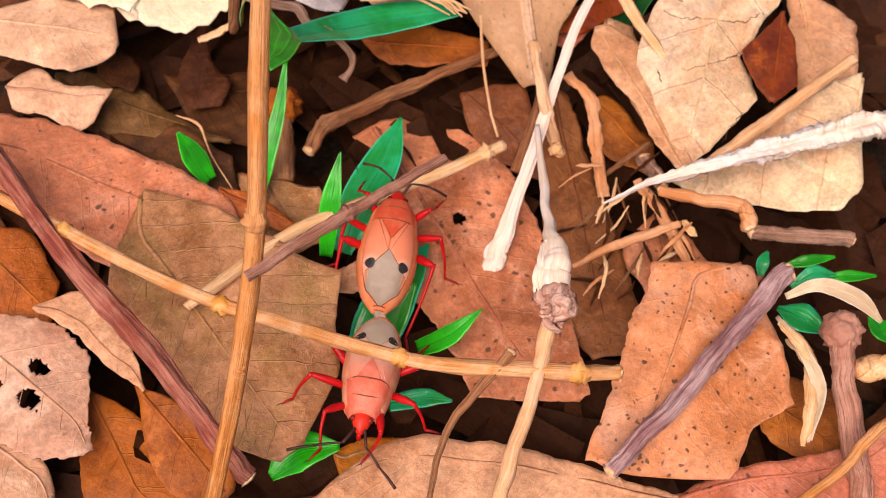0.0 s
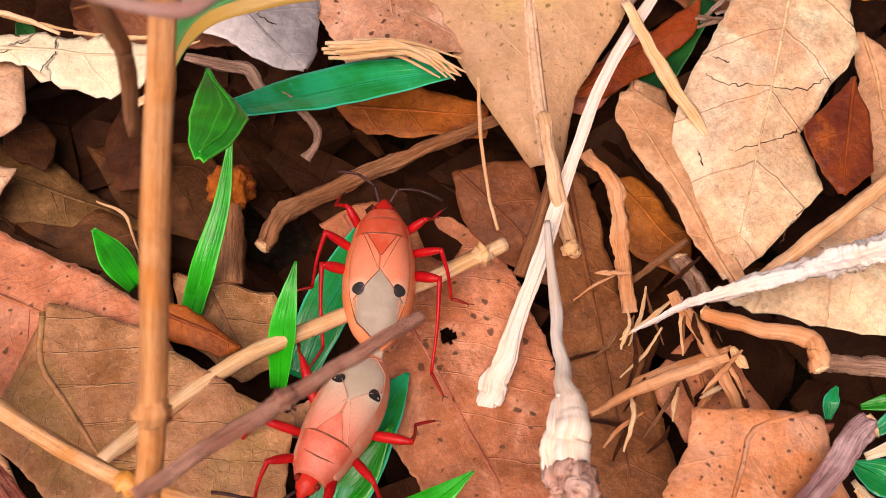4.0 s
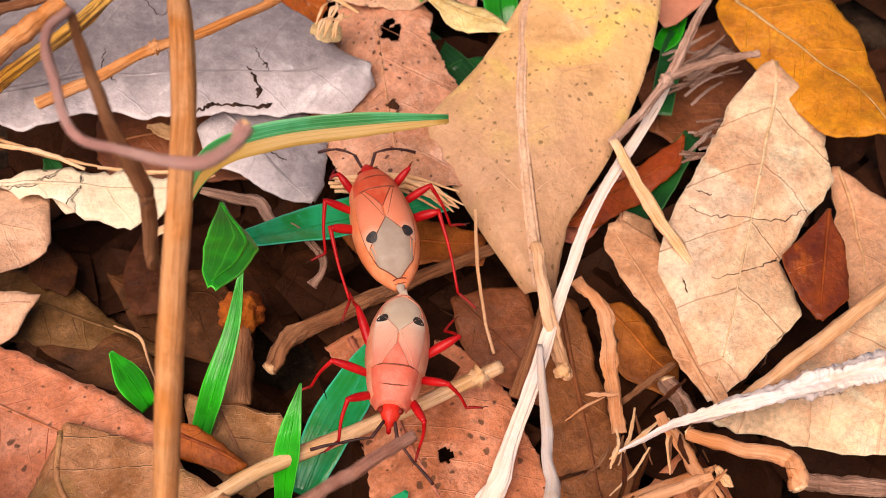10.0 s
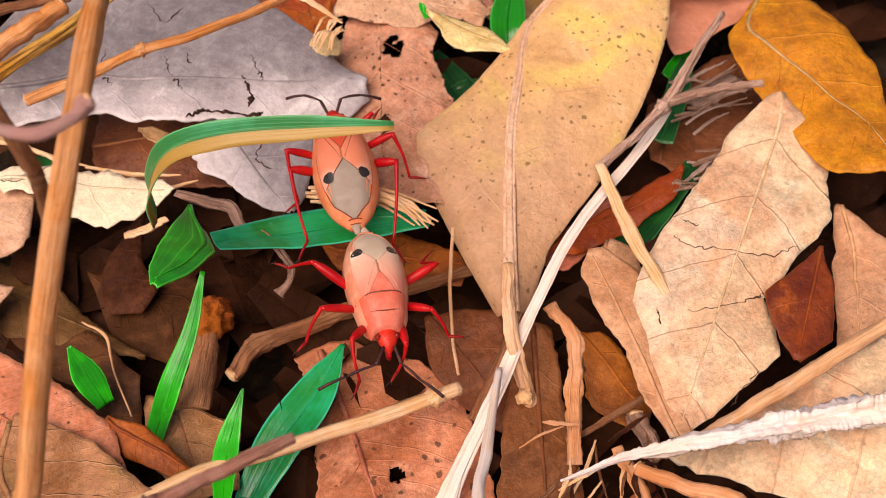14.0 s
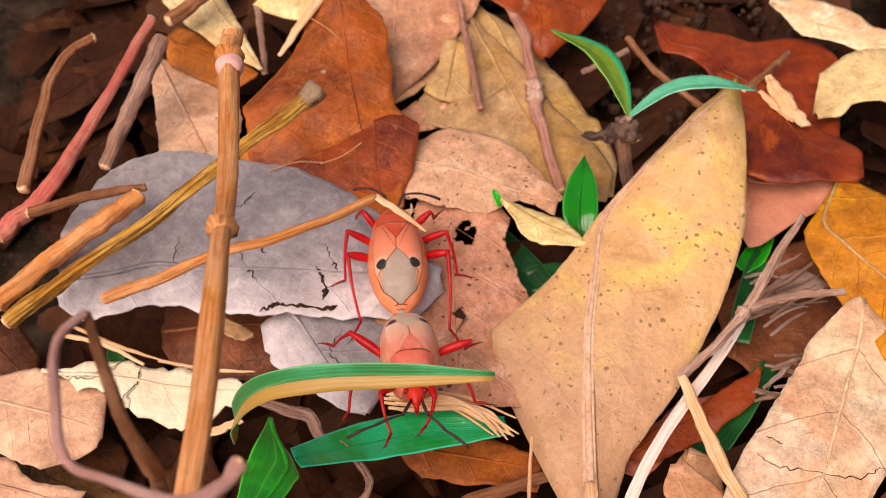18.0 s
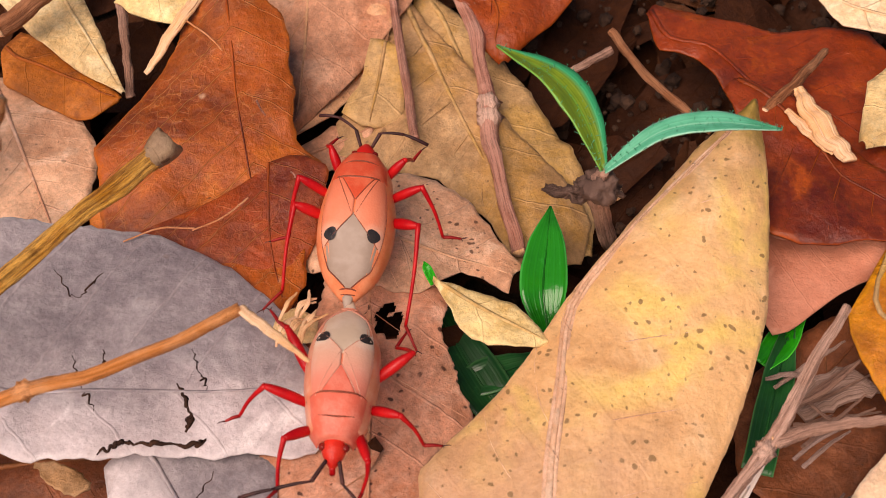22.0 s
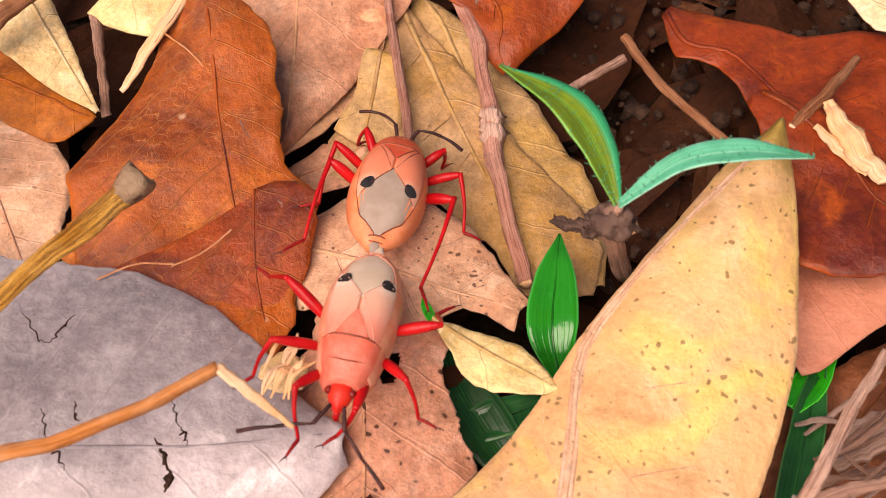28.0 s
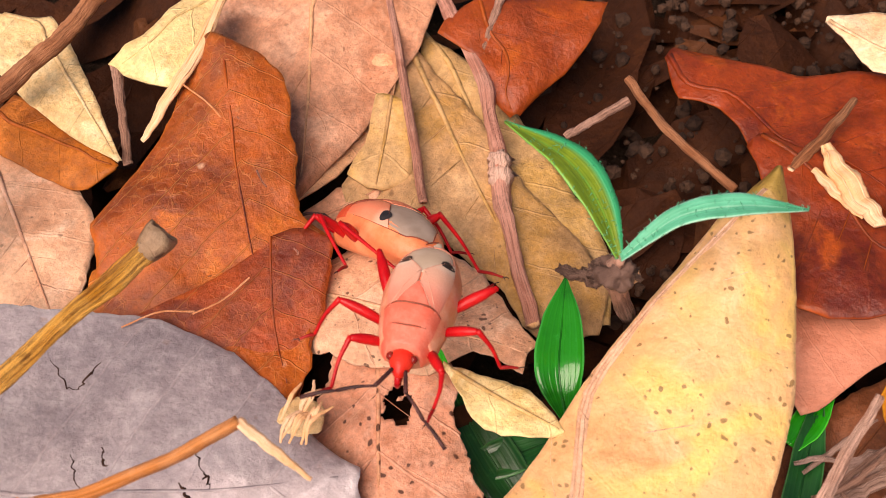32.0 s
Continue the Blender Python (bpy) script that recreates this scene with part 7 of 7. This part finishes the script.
    tube(bm, [(w * e, 11.0 + 0.12 * (1 - e * e), dome(11.0, w * e) + 0.08) for e in (-0.96, -0.6, -0.2, 0.2, 0.6, 0.96)], [0.07, 0.1, 0.07], 5, steps=20)
    part("hind_edge", bm, M_SEAM, bug, "dark hind edge of the pronotum")
    bm = bmesh.new()
    w = half_width(12.9) * 0.62
    tube(bm, [(w * e, 12.9 + 0.22 * (1 - e * e), dome(12.9, w * e) + 0.11) for e in (-1, -0.5, 0, 0.5, 1)], [0.03, 0.075, 0.03], 5, steps=14)
    part("groove", bm, M_SEAM, bug, "dark groove across the pronotum")
    # head, eyes, beak
    bm = bmesh.new()
    bmesh.ops.create_uvsphere(bm, u_segments=20, v_segments=14, radius=1.0 * MM)
    for v in bm.verts:
        x, y, z = v.co / MM
        v.co = Vector((x * (1.05 - 0.45 * max(0, y)), y * 1.35 + 15.2, z * 0.8 + 0.95 - 0.45 * (y + 0.3))) * MM
    head = part("head", bm, M_RED, bug, "small red head")
    bm = bmesh.new()
    tube(bm, [(0, 16.3, 0.3), (0, 16.6, -0.3), (0, 16.0, -1.0), (0, 13.5, -1.4)], [0.3, 0.26, 0.2, 0.1], 7, steps=12)
    part("beak", bm, M_LEG, head, "folded red beak")
    for sgn in (-1, 1):
        bm = bmesh.new()
        bmesh.ops.create_icosphere(bm, subdivisions=2, radius=0.36 * MM, matrix=Matrix.Translation(Vector((sgn * 0.98, 14.95, 1.15)) * MM))
        part("eye", bm, M_EYE, head, "dark red eye")
    for line in feelers:
        cuts = [Vector(p) for p in line]
        bm = bmesh.new()
        tube(bm, [cuts[0], cuts[0].lerp(cuts[1], 0.5), cuts[1]], [0.17, 0.19, 0.2], 7, steps=8)
        feeler = part("antenna", bm, M_FEELER, bug, "thin dark antenna")
        for a, b, r in ((cuts[1], cuts[2], 0.15), (cuts[2], cuts[3], 0.17)):
            bm = bmesh.new()
            tube(bm, [a, a.lerp(b, 0.5) + Vector((0, 0, 0.15)), b], [r * 0.7, r, r * 1.1], 7, steps=8)
            part("joint", bm, M_FEELER, feeler)
    legs = []
    for y0, knee, ankle, toe, thick in legs_spec:
        sgn = 1 if knee[0] > 0 else -1
        root = Vector((sgn * (half_width(y0) - 0.7), y0, 0.2))
        knee, ankle, toe = (Vector(p) - root for p in (knee, ankle, toe))
        bm = bmesh.new()
        tube(bm, [(0, 0, 0), knee * 0.35 + Vector((0, 0, 0.15)), knee * 0.72 + Vector((0, 0, 0.12)), knee], [0.30, thick, thick * 0.95, 0.27], 10, steps=14)
        leg = part("leg", bm, M_LEG, bug, "bright red leg")
        leg.location = root * MM
        bm = bmesh.new()
        tube(bm, [knee - (ankle - knee) * 0.03, knee * 0.5 + ankle * 0.5 + Vector((sgn * 0.2, 0, 0.15)), ankle], [0.27, 0.18, 0.16], 8, steps=12)
        part("tibia", bm, M_LEG, leg)
        bm = bmesh.new()
        tube(bm, [ankle, ankle * 0.5 + toe * 0.5 + Vector((0, 0, 0.1)), toe], [0.18, 0.16, 0.11], 7, steps=8)
        part("tarsus", bm, M_TARSUS, leg, "dark red foot")
        bm = bmesh.new()
        for e in (-0.2, 0.2):
            d = (toe - ankle).normalized()
            tube(bm, [toe, toe + d * 0.25 + Vector((e, e * 0.4, 0.02)), toe + d * 0.4 + Vector((e * 1.5, e * 0.6, -0.12))], [0.07, 0.03], 5, steps=4)
        part("claw", bm, M_FEELER, leg)
        legs.append((leg, root, sgn, y0))
    return bug, legs


M_EYE = shell_material("dark_red_eye", (0.16, 0.01, 0.008), (0.08, 0.004, 0.004), (0.25, 0.02, 0.012), 0.2)
M_FEELER = shell_material("dark_feeler", (0.035, 0.012, 0.012), (0.015, 0.006, 0.006), (0.09, 0.03, 0.025), 0.5)
M_TARSUS = shell_material("dark_red_foot", (0.24, 0.006, 0.006), (0.10, 0.003, 0.003), (0.36, 0.012, 0.010), 0.45)
BUG_A, LEGS_A = seed_bug(
    "red_bug", "orange-red bug with two black spots, joined tail to tail", M_SHELL_A, M_WING_A, M_MEMBRANE, M_RIM_A, M_SEAM,
    [(12.6, (-3.9, 14.6, 2.0), (-4.9, 16.2, -1.4), (-4.4, 17.6, -1.7), 0.46), (12.6, (4.4, 13.6, 2.2), (5.0, 15.4, -1.4), (5.9, 16.6, -1.7), 0.46),
     (10.4, (-6.0, 10.9, 2.4), (-6.1, 6.4, -1.7), (-7.7, 5.7, -2.0), 0.46), (10.4, (6.2, 10.2, 2.4), (7.3, 6.6, -1.7), (9.0, 6.2, -2.0), 0.46),
     (8.2, (-6.0, 7.9, 2.2), (-5.0, 0.6, -1.7), (-6.2, -1.6, -2.0), 0.54), (8.2, (6.0, 6.8, 2.2), (4.4, -1.6, -1.7), (5.4, -4.0, -2.0), 0.54)],
    [[(-0.55, 16.0, 0.8), (-1.1, 17.4, 1.6), (-2.9, 18.7, 1.5), (-5.0, 19.2, 0.8)], [(0.55, 16.0, 0.8), (1.3, 17.2, 1.6), (3.6, 17.3, 1.5), (6.0, 16.7, 0.8)]],
    1.02, pose(0, 0, 0.002))
BUG_B, LEGS_B = seed_bug(
    "red_bug", "paler pink-red bug dragged backwards by its mate", M_SHELL_B, M_WING_B, M_MEMBRANE_B, M_RIM_B, M_SEAM_B,
    [(12.8, (4.2, 14.8, 1.4), (4.0, 18.0, -1.7), (5.0, 19.4, -1.9), 0.46), (12.8, (-2.6, 16.2, 1.2), (-1.8, 17.6, -1.7), (-1.2, 18.8, -1.9), 0.46),
     (10.6, (6.6, 11.0, 1.8), (8.2, 12.6, -1.7), (9.2, 13.4, -1.9), 0.46), (10.6, (-5.4, 12.2, 1.8), (-7.3, 13.2, -1.7), (-8.9, 13.2, -1.9), 0.46),
     (8.0, (5.9, 4.4, 2.0), (7.3, 1.6, -1.7), (8.4, 0.4, -1.9), 0.52), (8.0, (-6.6, 6.6, 2.0), (-5.4, 3.4, -1.7), (-6.6, 1.8, -1.9), 0.52)],
    [[(0.55, 16.0, 0.8), (1.6, 17.8, 0.4), (4.6, 18.3, -0.4), (7.6, 18.9, -1.4)], [(-0.55, 16.0, 0.8), (-1.0, 17.8, 0.2), (-2.8, 19.4, -0.8), (-5.0, 21.2, -1.7)]],
    0.93, pose(0, 0, 0.002))

# seconds, place in millimetres, turn in degrees
ROWS_A = [
    (0, -7.6, -7.3, -2.0, 5, 5, -12),
    (0.5, -6.9, -6.7, -1.9, 3, 6, -14),
    (1, -5.8, -4.2, -1.8, 0, 5, -14),
    (1.5, -5.8, -0.8, -1.8, -1, 3, -19),
    (2, -5.2, 1.7, -1.7, 2, 3, -9),
    (2.5, -4.5, 2.5, -1.6, 4, 3, -6),
    (3, -3.9, 4.0, -1.6, 3, 2, -4),
    (3.5, -4.1, 4.0, -1.5, 1, 2, -6),
    (5.5, -1.3, 9.6, -1.1, 11, 2, -5),
    (6, -0.2, 11.5, -1.2, 8, 2, -3),
    (6.5, 0.1, 13.6, -0.7, 4, 0, -1),
    (7, 0.2, 13.8, -0.2, 3, -1, 1),
    (7.5, 0.2, 13.5, 0.3, 4, -2, 1),
    (8, -0.6, 14.4, 0.8, 7, -3, 3),
    (8.5, -0.6, 18.8, 1.3, 6, -3, 8),
    (9, -0.3, 22.2, 1.8, 5, -2, 16),
    (9.5, -0.4, 23.3, 1.9, 3, 0, 13),
    (10, -0.4, 24.0, 2.1, 3, 1, 12),
    (10.5, -0.3, 23.9, 2.2, 3, 1, 11),
    (11, -0.3, 23.8, 2.3, 3, 1, 12),
    (11.5, -1.0, 25.5, 2.4, 2, 1, 14),
    (12, -1.5, 27.2, 2.5, 0, 2, 16),
    (12.5, -1.4, 29.2, 2.7, 1, 2, 21),
    (13, -1.0, 29.3, 2.8, 2, 2, 22),
    (13.5, -1.0, 30.8, 2.8, 3, -1, 18),
    (16, -5.8, 39.5, 2.8, 8, 3, 11),
    (16.5, -5.6, 39.6, 2.8, 6, -1, 13),
    (18, -6.8, 49.9, 2.7, 0, 0, 8),
    (18.5, -7.5, 53.0, 2.8, 4, 1, 1),
    (19, -6.9, 55.0, 2.8, 5, 2, -3),
    (19.5, -5.8, 58.2, 2.8, 6, 3, -4),
    (20, -5.6, 59.4, 2.8, 8, 4, -2),
    (20.5, -4.3, 61.2, 2.8, 9, 4, -2),
    (21, -3.3, 65.3, 3.0, 9, 3, -3),
    (21.5, -3.1, 65.8, 3.0, 8, 2, -2),
    (22, -3.1, 65.9, 2.9, 8, 2, -2),
    (22.5, -3.0, 65.8, 2.9, 8, 2, -3),
    (23, -3.1, 69.9, 2.7, 7, 2, -4),
    (23.5, -3.3, 70.1, 2.8, 7, 3, -6),
    (24, -3.4, 70.1, 2.8, 6, 2, -6),
    (24.5, -3.4, 70.2, 2.7, 6, 2, -7),
    (26.5, -2.2, 71.9, 2.8, 0, 10, -5),
    (27, -1.5, 72.8, 2.7, -5, 10, -5),
    (27.5, -1.3, 74.1, 2.7, -12, 9, -8),
    (28, -0.9, 75.5, 2.9, -19, 10, -8),
    (28.5, -0.4, 75.8, 3.2, -23, 11, -7),
    (29, -0.1, 75.8, 3.4, -25, 11, -8),
    (29.5, 0.3, 76.4, 3.6, -29, 10, -9),
    (30, 1.2, 78.2, 3.5, -36, 9, -3),
    (30.5, 1.8, 79.1, 3.6, -41, 9, 3),
    (31, 1.9, 78.9, 3.6, -41, 8, 3),
    (31.5, 2.1, 79.0, 3.5, -36, 8, 7),
    (32, 3.8, 78.9, 4.9, -39, 32, 31),
]
ROWS_B = [
    (0, -7.1, -7.8, -1.9, 13, -3, 167),
    (0.5, -6.7, -7.5, -2.0, 11, -3, 164),
    (1, -5.6, -4.7, -1.8, 9, -3, 154),
    (1.5, -5.7, -1.3, -1.8, 11, -3, 149),
    (2, -5.4, 0.8, -1.8, 14, -3, 149),
    (2.5, -4.3, 2.0, -1.6, 11, -3, 148),
    (3, -3.7, 3.3, -1.6, 7, -3, 150),
    (3.5, -3.8, 3.4, -1.5, 7, -3, 151),
    (5.5, -1.0, 8.5, -1.4, 11, -5, 152),
    (6, 0.1, 10.5, -1.4, 10, -4, 155),
    (6.5, 0.5, 12.6, -0.9, 9, -4, 158),
    (7, 0.6, 12.9, -0.4, 8, -4, 158),
    (7.5, 0.5, 12.5, 0.1, 8, -3, 158),
    (8, -0.3, 13.5, 0.6, 7, -3, 160),
    (8.5, -0.3, 18.1, 1.2, 4, -3, 169),
    (9, 0.3, 21.5, 1.7, 3, -3, 171),
    (9.5, -0.0, 22.6, 1.8, 4, -2, 171),
    (10, -0.1, 23.2, 2.0, 5, -2, 172),
    (10.5, 0.1, 23.2, 2.1, 5, -2, 173),
    (11, 0.1, 23.0, 2.2, 6, -2, 172),
    (11.5, -0.7, 24.8, 2.4, 9, -2, 177),
    (12, -1.0, 26.6, 2.5, 11, -3, 179),
    (12.5, -0.7, 28.6, 2.7, 11, -5, 185),
    (13, -0.1, 28.7, 2.8, 9, -7, 187),
    (13.5, -0.0, 30.2, 2.7, 6, -9, 192),
    (16, -5.7, 39.0, 2.8, 4, -1, 194),
    (16.5, -5.1, 39.0, 2.7, 7, -3, 190),
    (18, -6.5, 49.5, 2.9, 20, -3, 189),
    (18.5, -7.4, 52.4, 2.7, 11, -2, 189),
    (19, -6.9, 54.3, 2.7, 7, -1, 189),
    (19.5, -5.8, 57.6, 2.8, 6, 0, 184),
    (20, -5.7, 58.7, 2.7, 6, 0, 182),
    (20.5, -4.4, 60.5, 2.7, 5, -1, 178),
    (21, -2.9, 64.5, 2.8, 5, -4, 180),
    (21.5, -2.7, 65.0, 2.8, 6, -5, 180),
    (22, -2.8, 65.1, 2.7, 6, -5, 180),
    (22.5, -2.6, 65.0, 2.6, 5, -5, 180),
    (23, -2.8, 69.2, 2.6, 5, -5, 180),
    (23.5, -3.0, 69.3, 2.6, 6, -5, 179),
    (24, -3.1, 69.3, 2.6, 7, -5, 179),
    (24.5, -3.0, 69.4, 2.5, 7, -5, 179),
    (26.5, -1.8, 71.1, 2.6, 9, -5, 178),
    (27, -1.1, 72.2, 2.6, 9, -5, 174),
    (27.5, -0.8, 73.6, 2.7, 8, -6, 173),
    (28, -0.4, 75.0, 2.9, 7, -6, 172),
    (28.5, 0.1, 75.3, 3.2, 5, -5, 172),
    (29, 0.3, 75.4, 3.4, 5, -4, 170),
    (29.5, 0.4, 76.0, 3.6, 5, -3, 169),
    (30, 1.6, 77.9, 3.6, 6, -3, 170),
    (30.5, 2.2, 78.9, 3.6, 5, -2, 168),
    (31, 2.2, 78.6, 3.6, 6, -2, 167),
    (31.5, 2.6, 78.7, 3.6, 8, -3, 167),
    (32, 3.9, 79.1, 5.4, 19, -2, 171),
]


def stride(rows, t):
    """Millimetres walked up to the time t."""
    run, last = 0.0, rows[0]
    for r in rows[1:]:
        step = math.hypot(r[1] - last[1], r[2] - last[2])
        if t <= r[0]:
            return run + step * (t - last[0]) / (r[0] - last[0])
        run, last = run + step, r
    return run


def motions():
    for bug, legs, rows in ((BUG_A, LEGS_A, ROWS_A), (BUG_B, LEGS_B, ROWS_B)):
        walk(bug, [(t, pose(x * MM, y * MM, z * MM, rx, ry, rz)) for t, x, y, z, rx, ry, rz in rows])
        for n, (leg, root, sgn, y0) in enumerate(legs):
            keys = []
            for i in range(129):
                t = i * 0.25
                ph = stride(rows, t) * 1.35 + (n % 2) * math.pi + (math.pi if sgn > 0 else 0)
                swing = 15 * math.sin(ph) + 5 * math.sin(n * 2.1 + t * 0.9)
                keys.append((t, pose(root.x * MM, root.y * MM, root.z * MM, 0, -sgn * 6 * max(0, math.cos(ph)), sgn * swing)))
            walk(leg, keys)


motions()
